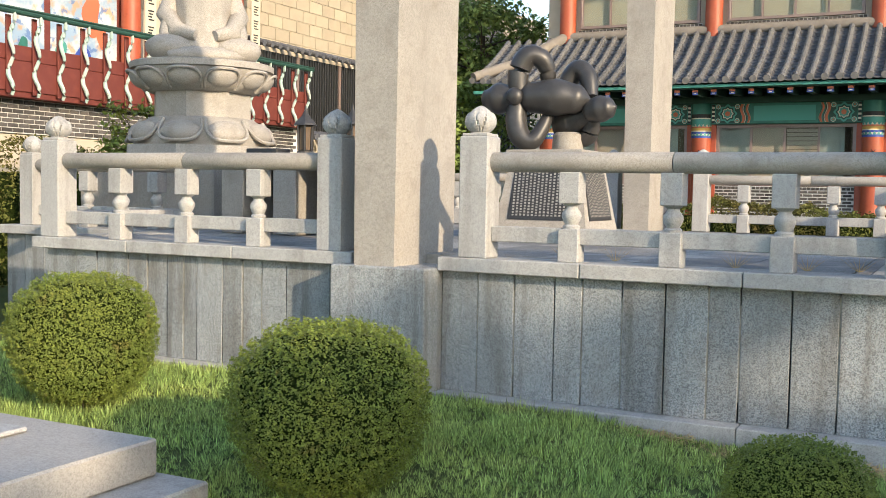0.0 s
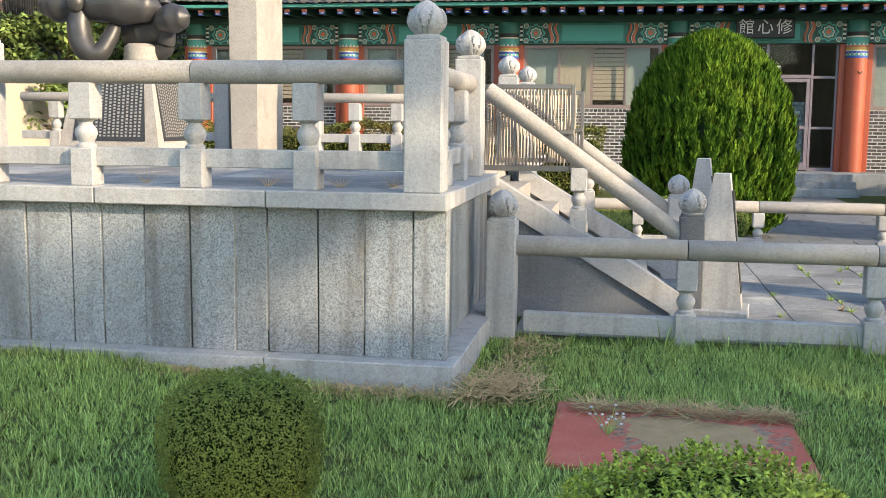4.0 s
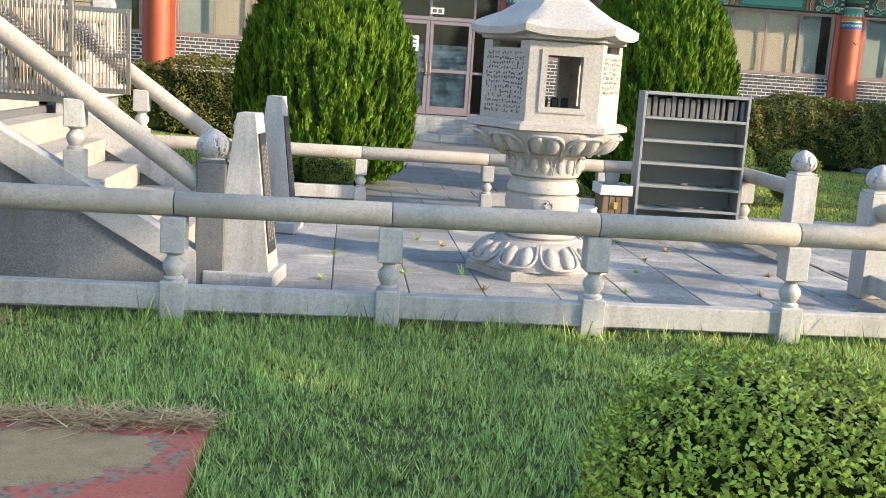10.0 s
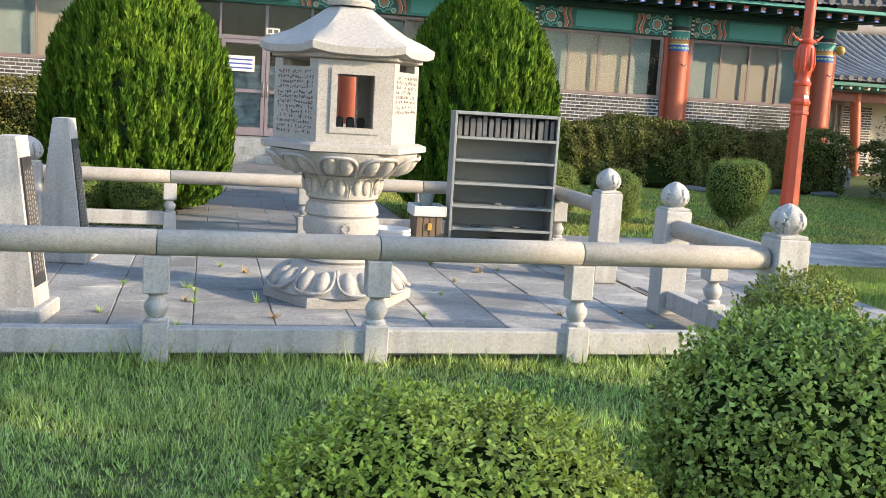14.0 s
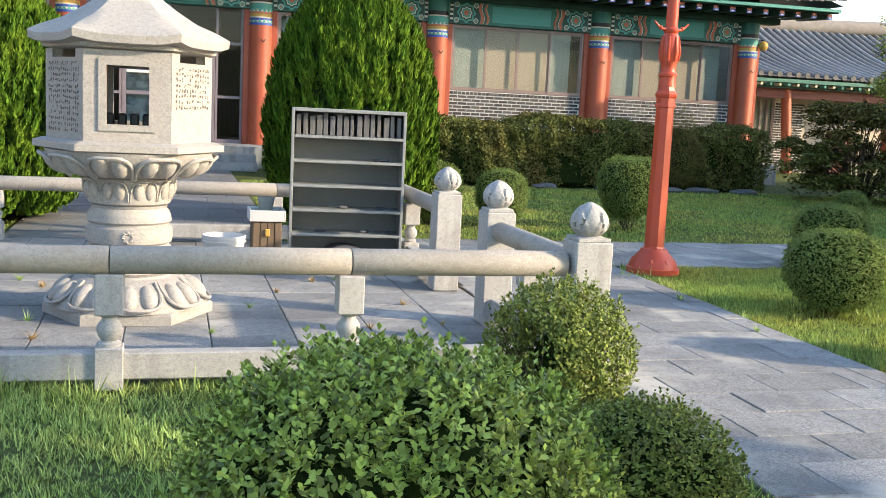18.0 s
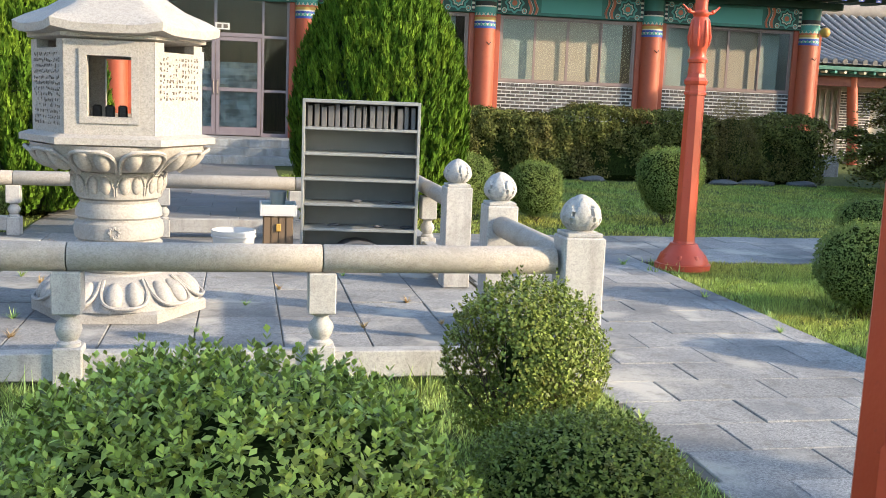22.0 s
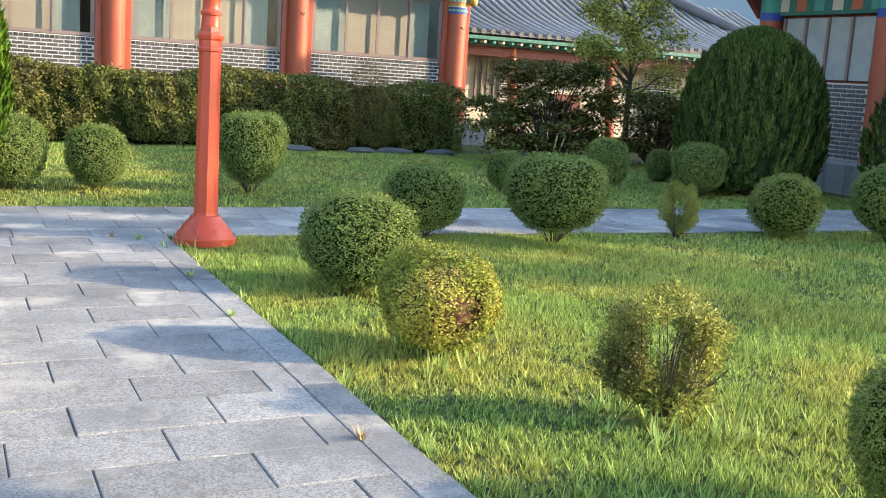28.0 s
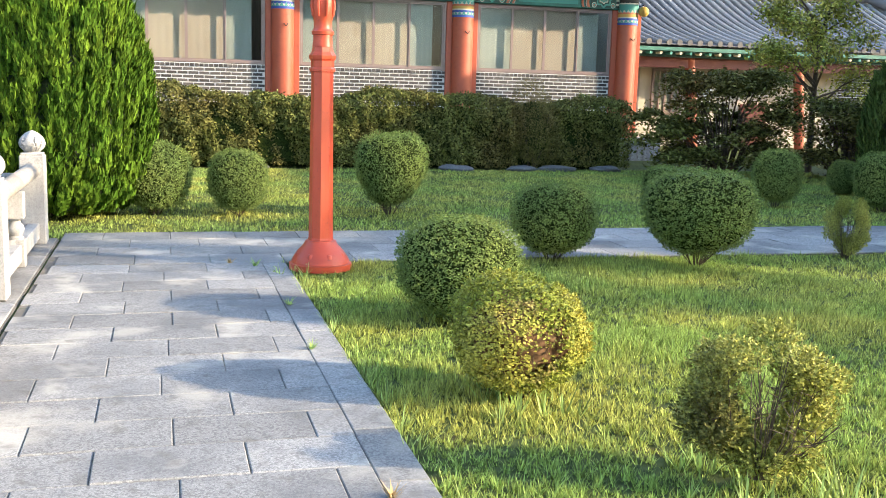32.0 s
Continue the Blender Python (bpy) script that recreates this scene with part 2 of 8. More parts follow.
SAND = mat("sandy_silt", (0.52, 0.35, 0.17), 0.95, layers=[("noise", 18, 0.4, 0.7, (0.60, 0.42, 0.22), 0.7), ("noise", 7, 0.5, 0.66, (0.34, 0.24, 0.12), 0.6), ("noise", 140, 0.5, 0.7, (0.2, 0.14, 0.08), 0.6)], bump=[("noise", 120, 0.4)])
GROUND = mat("lawn_ground", (0.11, 0.14, 0.05), 0.95, layers=[("noise", 0.7, 0.45, 0.7, (0.15, 0.17, 0.06), 0.7), ("noise", 25, 0.45, 0.7, (0.03, 0.045, 0.012), 0.8), ("noise", 4, 0.62, 0.75, (0.16, 0.11, 0.06), 0.6)], bump=[("noise", 60, 0.6)], spec=0.1)
# yellower copy of GRASS: the low sun's warmth is put into the colour
GRASS_SUN = mat("sunburnt_grass_blades", (0.40, 0.54, 0.135), 0.6, layers=[("noise", 0.8, 0.42, 0.62, (0.62, 0.60, 0.15), 0.8), ("noise", 5, 0.55, 0.75, (0.28, 0.42, 0.10), 0.7)], island=0.65, translucent=0.25, spec=0.10)
GRASS = mat("grass_blades", (0.46, 0.63, 0.20), 0.55, layers=[("noise", 0.9, 0.4, 0.7, (0.54, 0.61, 0.18), 0.8), ("noise", 5, 0.6, 0.75, (0.52, 0.43, 0.19), 0.5), ("noise", 2.4, 0.52, 0.66, (0.28, 0.43, 0.12), 0.7)], island=0.75, translucent=0.25, spec=0.14)
DRYGRASS = mat("dry_grass", (0.64, 0.46, 0.22), 0.85, island=0.4, layers=[("noise", 8, 0.45, 0.7, (0.44, 0.28, 0.12), 0.6)])
BOX_LEAF = mat("boxwood_leaf", (0.21, 0.275, 0.058), 0.45, layers=[("noise", 1.6, 0.45, 0.7, (0.34, 0.38, 0.078), 0.7), ("noise", 6, 0.62, 0.72, (0.28, 0.16, 0.07), 0.4)], island=0.5, translucent=0.08, spec=0.15)
BOX_MID = mat("boxwood_green_leaf", (0.35, 0.46, 0.10), 0.40, layers=[("noise", 2.2, 0.45, 0.7, (0.52, 0.57, 0.13), 0.7)], island=0.75, translucent=0.12, spec=0.2)
BOX_BRIGHT = mat("boxwood_young_leaf", (0.41, 0.51, 0.08), 0.42, layers=[("noise", 2.2, 0.45, 0.7, (0.62, 0.64, 0.12), 0.7)], island=0.7, translucent=0.12, spec=0.18)
BOX_PALE = mat("boxwood_pale_leaf", (0.33, 0.36, 0.08), 0.5, layers=[("noise", 2.6, 0.47, 0.60, (0.56, 0.55, 0.15), 0.85), ("noise", 1.4, 0.52, 0.62, (0.15, 0.15, 0.05), 0.8)], island=0.6, translucent=0.10, spec=0.12)
BOX_YELLOW = mat("boxwood_yellowed_leaf", (0.30, 0.35, 0.06), 0.5, layers=[("noise", 2.6, 0.47, 0.60, (0.58, 0.54, 0.11), 0.85), ("noise", 4, 0.60, 0.70, (0.44, 0.28, 0.13), 0.7)], island=0.6, translucent=0.12, spec=0.12)
DARK_LEAF = mat("dark_yew_leaf", (0.20, 0.285, 0.082), 0.55, layers=[("noise", 2, 0.45, 0.7, (0.33, 0.385, 0.10), 0.7)], island=0.5, translucent=0.06, spec=0.06)
CONIFER = mat("thuja_spray", (0.075, 0.155, 0.015), 0.65, layers=[("noise", 3, 0.45, 0.7, (0.17, 0.27, 0.025), 0.8)], island=0.6, translucent=0.06, spec=0.05)
CONIFER_DULL = mat("dark_thuja_spray", (0.085, 0.13, 0.035), 0.65, layers=[("noise", 3, 0.45, 0.7, (0.15, 0.20, 0.05), 0.8)], island=0.6, translucent=0.06, spec=0.05)
# dark green for the conifers' solid core: shade behind the sprays as colour
CONIFER_SHADE = mat("thuja_shade", (0.015, 0.035, 0.005), 0.9, layers=[("noise", 6, 0.4, 0.7, (0.035, 0.07, 0.01), 0.7)])
HEDGE_LEAF = mat("azalea_leaf", (0.15, 0.165, 0.045), 0.6, layers=[("noise", 0.8, 0.45, 0.7, (0.18, 0.12, 0.045), 0.7), ("noise", 3, 0.55, 0.7, (0.07, 0.09, 0.02), 0.6)], island=0.7, translucent=0.05, spec=0.06)
# very dark green: shade deep between leaves, put into a solid core's colour
BUSH_SHADE = mat("shrub_shade", (0.030, 0.045, 0.012), 1.0, spec=0.0, layers=[("noise", 40, 0.45, 0.6, (0.012, 0.018, 0.006), 0.9)])
DEAD_TWIG = mat("dead_brown_twigs", (0.20, 0.12, 0.07), 1.0, spec=0.0, layers=[("noise", 30, 0.4, 0.6, (0.07, 0.045, 0.028), 0.9), ("noise", 9, 0.5, 0.6, (0.34, 0.22, 0.13), 0.7)])
SILT_EDGE = mat("silt_on_rubber", (0.40, 0.28, 0.19), 0.95, layers=[("noise", 14, 0.44, 0.54, (0.66, 0.17, 0.11), 0.95), ("noise", 30, 0.5, 0.66, (0.16, 0.12, 0.09), 0.8)])
SILVER = mat("pale_dust", (0.6, 0.58, 0.54), 0.9)
BARK = mat("bark", (0.11, 0.08, 0.055), 0.9, layers=[("noise", 30, 0.4, 0.7, (0.06, 0.045, 0.03), 0.7, (1, 1, 0.2))], bump=[("noise", 50, 0.4)])
HILL = mat("far_hill", (0.30, 0.37, 0.45), 1.0, layers=[("noise", 0.02, 0.4, 0.7, (0.36, 0.43, 0.5), 0.7)])
GLASSM = bpy.data.materials.new("window_glass")
GLASSM.use_nodes = True
_n, _l = GLASSM.node_tree.nodes, GLASSM.node_tree.links
_mix, _clear, _gloss, _fres = _n.new("ShaderNodeMixShader"), _n.new("ShaderNodeBsdfTransparent"), _n.new("ShaderNodeBsdfGlossy"), _n.new("ShaderNodeFresnel")
_clear.inputs[0].default_value = (0.86, 0.90, 0.89, 1)
_gloss.inputs["Roughness"].default_value = 0.02
_fres.inputs["IOR"].default_value = 1.25
_l.new(_fres.outputs[0], _mix.inputs[0])
_l.new(_clear.outputs[0], _mix.inputs[1])
_l.new(_gloss.outputs[0], _mix.inputs[2])
_l.new(_mix.outputs[0], _n["Material Output"].inputs[0])


# ---- mesh helpers ----
class Geo:
    """Vertices and faces of one mesh."""

    def __init__(self):
        self.v, self.f = [], []

    def box(self, x0, x1, y0, y1, z0, z1, c=0.0):
        """A box, its edges chamfered by c."""
        if c <= 0:
            b = len(self.v)
            self.v += [(x, y, z) for z in (z0, z1) for y in (y0, y1) for x in (x0, x1)]
            self.f += [tuple(b + i for i in q) for q in ((0, 2, 3, 1), (4, 5, 7, 6), (0, 1, 5, 4), (2, 6, 7, 3), (0, 4, 6, 2), (1, 3, 7, 5))]
            return self
        rings = [(z0, c), (z0 + c, 0), (z1 - c, 0), (z1, c)]
        b = len(self.v)
        for z, i in rings:
            k = c if i == 0 else c
            o = i
            self.v += [(x0 + k, y0 + o, z), (x1 - k, y0 + o, z), (x1 - o, y0 + k, z), (x1 - o, y1 - k, z), (x1 - k, y1 - o, z), (x0 + k, y1 - o, z), (x0 + o, y1 - k, z), (x0 + o, y0 + k, z)]
        for r in range(3):
            for i in range(8):
                j = (i + 1) % 8
                self.f.append((b + r * 8 + i, b + r * 8 + j, b + r * 8 + 8 + j, b + r * 8 + 8 + i))
        self.f.append(tuple(b + 7 - i for i in range(8)))
        self.f.append(tuple(b + 24 + i for i in range(8)))
        return self

    def lathe(self, prof, seg=20, at=(0, 0, 0), wob=None, turn=0.0):
        """prof: (radius, z) from the bottom up. wob(angle, i) scales the radius."""
        b = len(self.v)
        for i, (r, z) in enumerate(prof):
            for s in range(seg):
                a = 2 * math.pi * s / seg + turn
                k = wob(a, i) if wob else 1.0
                self.v.append((at[0] + r * k * math.cos(a), at[1] + r * k * math.sin(a), at[2] + z))
        for i in range(len(prof) - 1):
            for s in range(seg):
                t = (s + 1) % seg
                self.f.append((b + i * seg + s, b + i * seg + t, b + (i + 1) * seg + t, b + (i + 1) * seg + s))
        self.f.append(tuple(b + seg - 1 - s for s in range(seg)))
        e = b + (len(prof) - 1) * seg
        self.f.append(tuple(e + s for s in range(seg)))
        return self

    def tube(self, pts, radii, seg=14):
        """A tube through points, its radius given at each or one for all."""
        if not isinstance(radii, (list, tuple)):
            radii = [radii] * len(pts)
        pts = [Vector(p) for p in pts]
        b = len(self.v)
        for i, p in enumerate(pts):
            d = (pts[min(i + 1, len(pts) - 1)] - pts[max(i - 1, 0)]).normalized()
            up = Vector((0, 0, 1)) if abs(d.z) < 0.95 else Vector((1, 0, 0))
            u = d.cross(up).normalized()
            w = u.cross(d)
            for s in range(seg):
                a = 2 * math.pi * s / seg
                q = p + radii[i] * (math.cos(a) * u + math.sin(a) * w)
                self.v.append(tuple(q))
        for i in range(len(pts) - 1):
            for s in range(seg):
                t = (s + 1) % seg
                self.f.append((b + i * seg + s, b + i * seg + t, b + (i + 1) * seg + t, b + (i + 1) * seg + s))
        self.f.append(tuple(b + seg - 1 - s for s in range(seg)))
        e = b + (len(pts) - 1) * seg
        self.f.append(tuple(e + s for s in range(seg)))
        return self

    def prism(self, poly, axis, a, b_):
        """A flat outline pushed along an axis from a to b_."""
        def at(p, h):
            return {"x": (h, p[0], p[1]), "y": (p[0], h, p[1]), "z": (p[0], p[1], h)}[axis]
        n, b = len(poly), len(self.v)
        self.v += [at(p, a) for p in poly] + [at(p, b_) for p in poly]
        self.f += [(b + i, b + (i + 1) % n, b + n + (i + 1) % n, b + n + i) for i in range(n)]
        self.f += [tuple(b + n - 1 - i for i in range(n)), tuple(b + n + i for i in range(n))]
        return self

    def ball(self, at, rad, seg=14, rings=8, wob=None):
        rx, ry, rz = rad if isinstance(rad, (list, tuple)) else (rad,) * 3
        b = len(self.v)
        for i in range(1, rings):
            p = math.pi * i / rings
            for s in range(seg):
                a = 2 * math.pi * s / seg
                d = Vector((math.sin(p) * math.cos(a), math.sin(p) * math.sin(a), -math.cos(p)))
                k = wob(d) if wob else 1.0
                self.v.append((at[0] + rx * d.x * k, at[1] + ry * d.y * k, at[2] + rz * d.z * k))
        for i in range(rings - 2):
            for s in range(seg):
                t = (s + 1) % seg
                self.f.append((b + i * seg + s, b + i * seg + t, b + (i + 1) * seg + t, b + (i + 1) * seg + s))
        self.f.append(tuple(b + seg - 1 - s for s in range(seg)))
        e = b + (rings - 2) * seg
        self.f.append(tuple(e + s for s in range(seg)))
        return self

    def holed(self, x0, x1, z0, z1, a0, a1, c0, c1, y0, y1):
        """An upright slab with a rectangular hole through it."""
        b = len(self.v)
        for y in (y0, y1):
            self.v += [(x0, y, z0), (x1, y, z0), (x1, y, z1), (x0, y, z1), (a0, y, c0), (a1, y, c0), (a1, y, c1), (a0, y, c1)]
        for i in range(4):
            j = (i + 1) % 4
            self.f += [(b + i, b + j, b + 4 + j, b + 4 + i), (b + 8 + i, b + 12 + i, b + 12 + j, b + 8 + j), (b + i, b + 8 + i, b + 8 + j, b + j), (b + 4 + i, b + 4 + j, b + 12 + j, b + 12 + i)]
        return self

    def quad(self, *p):
        b = len(self.v)
        self.v += list(p)
        self.f.append(tuple(range(b, b + len(p))))
        return self

    def mesh(self, name, material, smooth=False):
        me = bpy.data.meshes.new(name)
        me.from_pydata(self.v, [], self.f)
        bm = bmesh.new()
        bm.from_mesh(me)
        bmesh.ops.recalc_face_normals(bm, faces=bm.faces)
        bm.to_mesh(me)
        bm.free()
        me.materials.append(material)
        if smooth:
            me.polygons.foreach_set("use_smooth", [len(p.vertices) <= 4 for p in me.polygons])
            me.set_sharp_from_angle(angle=radians(40))
        return me


def empty(name, m, label, category, group="", kind=""):
    ob = new(name)
    ob.matrix_world = m
    ob.empty_display_size = 0.1
    return tagged(ob, label, category, group, kind)


def part(name, geo, material, parent, label="", smooth=False, m=None, kind=""):
    ob = new(name, geo.mesh(name, material, smooth) if isinstance(geo, Geo) else geo)
    ob.parent = parent
    if m is not None:
        ob.matrix_basis = m
    return tagged(ob, label, kind=kind)


def thing(name, geo, material, m, label, category, group="", smooth=False, kind=""):
    ob = new(name, geo.mesh(name, material, smooth) if isinstance(geo, Geo) else geo)
    ob.matrix_world = m
    return tagged(ob, label, category, group, kind)


def fast_mesh(name, verts, faces_n, material):
    """verts: array (n * faces_n, 3), each run of faces_n vertices one face."""
    me = bpy.data.meshes.new(name)
    n = len(verts)
    me.vertices.add(n)
    me.vertices.foreach_set("co", np.ascontiguousarray(verts, dtype=np.float32).ravel())
    me.loops.add(n)
    me.loops.foreach_set("vertex_index", np.arange(n, dtype=np.int32))
    k = n // faces_n
    me.polygons.add(k)
    me.polygons.foreach_set("loop_start", np.arange(0, n, faces_n, dtype=np.int32))
    me.update(calc_edges=True)
    me.materials.append(material)
    return me


def strips_mesh(name, verts, per, material, mats=None):
    """Each run of `per` (even) vertices is a strip of quads with joined edges: pairs (left, right) from the base to the tip."""
    n = len(verts) // per
    me = bpy.data.meshes.new(name)
    me.vertices.add(n * per)
    me.vertices.foreach_set("co", np.ascontiguousarray(verts, dtype=np.float32).ravel())
    q = per // 2 - 1
    idx = []
    base = np.arange(n, dtype=np.int32)[:, None] * per
    for i in range(q):
        idx.append(np.concatenate([base + 2 * i, base + 2 * i + 1, base + 2 * i + 3, base + 2 * i + 2], axis=1))
    loops = np.stack(idx, axis=1).reshape(-1)
    me.loops.add(len(loops))
    me.loops.foreach_set("vertex_index", loops)
    k = n * q
    me.polygons.add(k)
    me.polygons.foreach_set("loop_start", np.arange(0, 4 * k, 4, dtype=np.int32))
    me.update(calc_edges=True)
    me.materials.append(material)
    return me


RNG = np.random.default_rng(7)


def leaves(points, normals, size, aspect=0.55, tilt=0.7, fold=0.0):
    """Small diamond-shaped leaves at points, roughly facing their normals. Returns vertices, 4 a leaf."""
    n = len(points)
    nr = normals + RNG.normal(0, tilt, (n, 3))
    nr /= np.linalg.norm(nr, axis=1)[:, None] + 1e-9
    u = np.cross(nr, RNG.normal(0, 1, (n, 3)))
    u /= np.linalg.norm(u, axis=1)[:, None] + 1e-9
    w = np.cross(nr, u)
    s = size * RNG.uniform(0.65, 1.25, (n, 1))
    v = np.empty((n, 4, 3))
    v[:, 0] = points - u * s * 0.5
    v[:, 1] = points - w * s * aspect * 0.5 + u * s * 0.08 + nr * s * fold
    v[:, 2] = points + u * s * 0.5
    v[:, 3] = points + w * s * aspect * 0.5 + u * s * 0.08 + nr * s * fold
    return v.reshape(-1, 3)


# ---- ground ----
def rise(x, y):
    """The lawn climbs a little towards the platform's middle."""
    a = min(max((-0.2 - x) / 2.6, 0), 1)
    b = min(max((y - 3.0) / 2.5, 0), 1)
    return 0.15 * a * a * (3 - 2 * a) * b


def axis_steps(lo, hi, fine_lo, fine_hi, step):
    xs = [fine_lo + i * step for i in range(int((fine_hi - fine_lo) / step) + 1)]
    d, x = step, fine_lo
    while x > lo:
        d *= 1.5
        x -= d
        xs.insert(0, x)
    d, x = step, xs[-1]
    while x < hi:
        d *= 1.5
        x += d
        xs.append(x)
    return xs


def build_ground():
    xs, ys = axis_steps(-500, 500, -9, 19, 0.3), axis_steps(-300, 600, -2, 22, 0.3)
    g = Geo()
    for y in ys:
        for x in xs:
            g.v.append((x, y, -0.025 + rise(x, y) + (0.006 * noise.noise(Vector((x * 1.7, y * 1.7, 0))))))
    nx = len(xs)
    for j in range(len(ys) - 1):
        for i in range(nx - 1):
            a = j * nx + i
            g.f.append((a, a + 1, a + nx + 1, a + nx))
    ob = new("ground", g.mesh("ground", GROUND, True))
    tagged(ob, "green lawn ground with soil showing between the grass", "ground", kind="structure")


build_ground()


# ---- stone balustrades ----
def bud_geo(r, h):
    """A lotus bud finial: two rows of overlapping pointed petals round a ball."""
    g = Geo()
    hs = (0.0, 0.03, 0.06, 0.12, 0.2, 0.29, 0.38, 0.47, 0.56, 0.65, 0.74, 0.83, 0.91, 0.97, 1.0)
    rs = (0.80, 0.80, 0.60, 0.72, 0.86, 0.95, 1.0, 1.0, 0.97, 0.90, 0.79, 0.64, 0.45, 0.25, 0.05)
    zs = [0.0, 0.03, 0.055] + [0.08 + 0.92 * i / 30 for i in range(31)]
    prof = [(float(np.interp(z, hs, rs)), z) for z in zs]

    def w(a, i):
        t = (prof[i][1] - 0.08) / 0.86
        if t < 0 or t > 1:
            return 1.0
        k = -0.03 * t
        for ph, lvl, reach in ((0.4, 0.13, 0.80), (0.4 + math.pi / 4, 0.065, 1.0)):
            d = abs((a - ph + math.pi / 4) % (math.pi / 2) - math.pi / 4)
            edge = 0.66 * max(0.0, 1 - t / reach) ** 0.55
            if d < edge:
                k = max(k, lvl + 0.03 * t)
            elif d < edge + 0.06:
                k = min(k, -0.045)
        return 1 + k
    g.lathe([(r * 0.95 * a, h * b) for a, b in prof], 72, wob=w)
    return g


def baluster_meshes(w, z0, z1):
    """The three pieces of a short baluster: base block, turned neck, upper block."""
    h = z1 - z0
    lo = Geo().box(-w / 2, w / 2, -w / 2, w / 2, z0, z0 + h * 0.37, 0.006)
    neck = Geo().lathe([(w * 0.4, z0 + h * 0.37), (w * 0.42, z0 + h * 0.40), (w * 0.30, z0 + h * 0.42), (w * 0.40, z0 + h * 0.46), (w * 0.47, z0 + h * 0.51), (w * 0.44, z0 + h * 0.55), (w * 0.28, z0 + h * 0.60), (w * 0.27, z0 + h * 0.62), (w * 0.36, z0 + h * 0.635), (w * 0.44, z0 + h * 0.65)], 18)
    up = Geo().box(-w / 2, w / 2, -w / 2, w / 2, z0 + h * 0.65, z1, 0.006)
    return (lo.mesh("base_block", GRANITE), neck.mesh("neck", GRANITE, True), up.mesh("upper_block", GRANITE))


BUD = bud_geo(0.105, 0.2).mesh("bud", GRANITE, True)
LOW_BAL = baluster_meshes(0.14, 0.0, 0.597)
BACK_BAL = baluster_meshes(0.13, 0.0, 0.492)
HIGH_BAL = baluster_meshes(0.145, 0.0, 0.615)


def stone_post(x, y, z, height, w, label, dark=False):
    """A square end post with a lotus bud."""
    ob = empty("balustrade_post", pose(x, y, z), label, "post", "balustrade posts")
    part("shaft", Geo().box(-w / 2, w / 2, -w / 2, w / 2, 0, height, 0.008), GRANITE_DARK if dark else GRANITE, ob)
    part("neck_plate", Geo().box(-w * 0.44, w * 0.44, -w * 0.44, w * 0.44, height, height + 0.022, 0.004), GRANITE_DARK if dark else GRANITE, ob)
    b = part("bud", BUD, None, ob, "carved lotus bud", m=pose(0, 0, height + 0.02, 0, 0, random.uniform(-20, 20)))
    return ob


def stone_baluster(x, y, z, meshes, label):
    ob = empty("baluster", pose(x, y, z, 0, 0, random.uniform(-1.5, 1.5)), label, "baluster", "stone balusters")
    for me in meshes:
        part(me.name.split(".")[0], me, None, ob)
    return ob


def rail_run(p, q, z, r, joints, name="handrail", mat_=None, low=None):
    """A round stone handrail from p to q, in lengths between joints (fractions), and a low bar under it (z range)."""
    p, q = Vector((*p, z)), Vector((*q, z))
    ob = empty(name, Matrix.Translation(p), "round grey granite handrail laid on the balusters", "handrail", "handrails")
    cuts = [0, *joints, 1]
    d = q - p
    ln = d.length
    for a, b in zip(cuts, cuts[1:]):
        e = 0.003 / ln
        pts = [d * (a + e), d * (a + e + 0.006 / ln), d * ((a + b) / 2), d * (b - e - 0.006 / ln), d * (b - e)]
        part("rail_length", Geo().tube(pts, [r * 0.95, r, r * random.uniform(0.985, 1.01), r, r * 0.95], 22), mat_ or GRANITE_WARM, ob, smooth=True)
    return ob


def low_bar(p, q, z0, z1, th):
    p, q = Vector((*p, 0)), Vector((*q, 0))
    d = (q - p)
    a = math.degrees(math.atan2(d.y, d.x))
    thing("bottom_rail", Geo().box(0, d.length, -th / 2, th / 2, z0, z1, 0.006), GRANITE, pose(p.x, p.y, 0, 0, 0, a), "flat grey granite bottom rail between balusters", "rail", "bottom rails")


# precinct balustrade: front
FRONT_Y = 8.08
front_x = [1.27, 2.51, 3.74, 4.97]
stone_post(-0.02, FRONT_Y, 0, 0.84, 0.21, "square grey granite balustrade post with a lotus bud")
stone_post(6.33, FRONT_Y, 0, 0.80, 0.22, "square speckled granite corner post with a lotus bud")
for x in front_x:
    stone_baluster(x, FRONT_Y, 0, LOW_BAL, "short grey granite baluster with a turned neck on the lawn edge")
rail_run((0.08, FRONT_Y), (6.2, FRONT_Y), 0.665, 0.072, [(x - 0.08) / 6.12 for x in front_x])
edges = [0.08, *front_x, 6.2]
for a, b in zip(edges, edges[1:]):
    low_bar((a + 0.06, FRONT_Y + 0.01), (b - 0.06, FRONT_Y + 0.01), 0.05, 0.19, 0.10)
# right side, with its opening
stone_post(6.26, 9.55, 0, 0.80, 0.21, "square granite gate post with a lotus bud beside the opening")
stone_post(6.24, 10.85, 0, 0.80, 0.21, "square granite gate post with a lotus bud beside the opening")
stone_post(6.24, 13.35, 0, 0.80, 0.21, "square granite corner post with a lotus bud")
rail_run((6.29, 8.18), (6.26, 9.45), 0.665, 0.07, [])
rail_run((6.24, 10.95), (6.24, 13.25), 0.665, 0.07, [0.5])
stone_baluster(6.275, 8.85, 0, LOW_BAL, "short grey granite baluster with a turned neck")
stone_baluster(6.24, 12.1, 0, LOW_BAL, "short grey granite baluster with a turned neck")
low_bar((6.28, 8.2), (6.27, 8.8), 0.05, 0.19, 0.10)
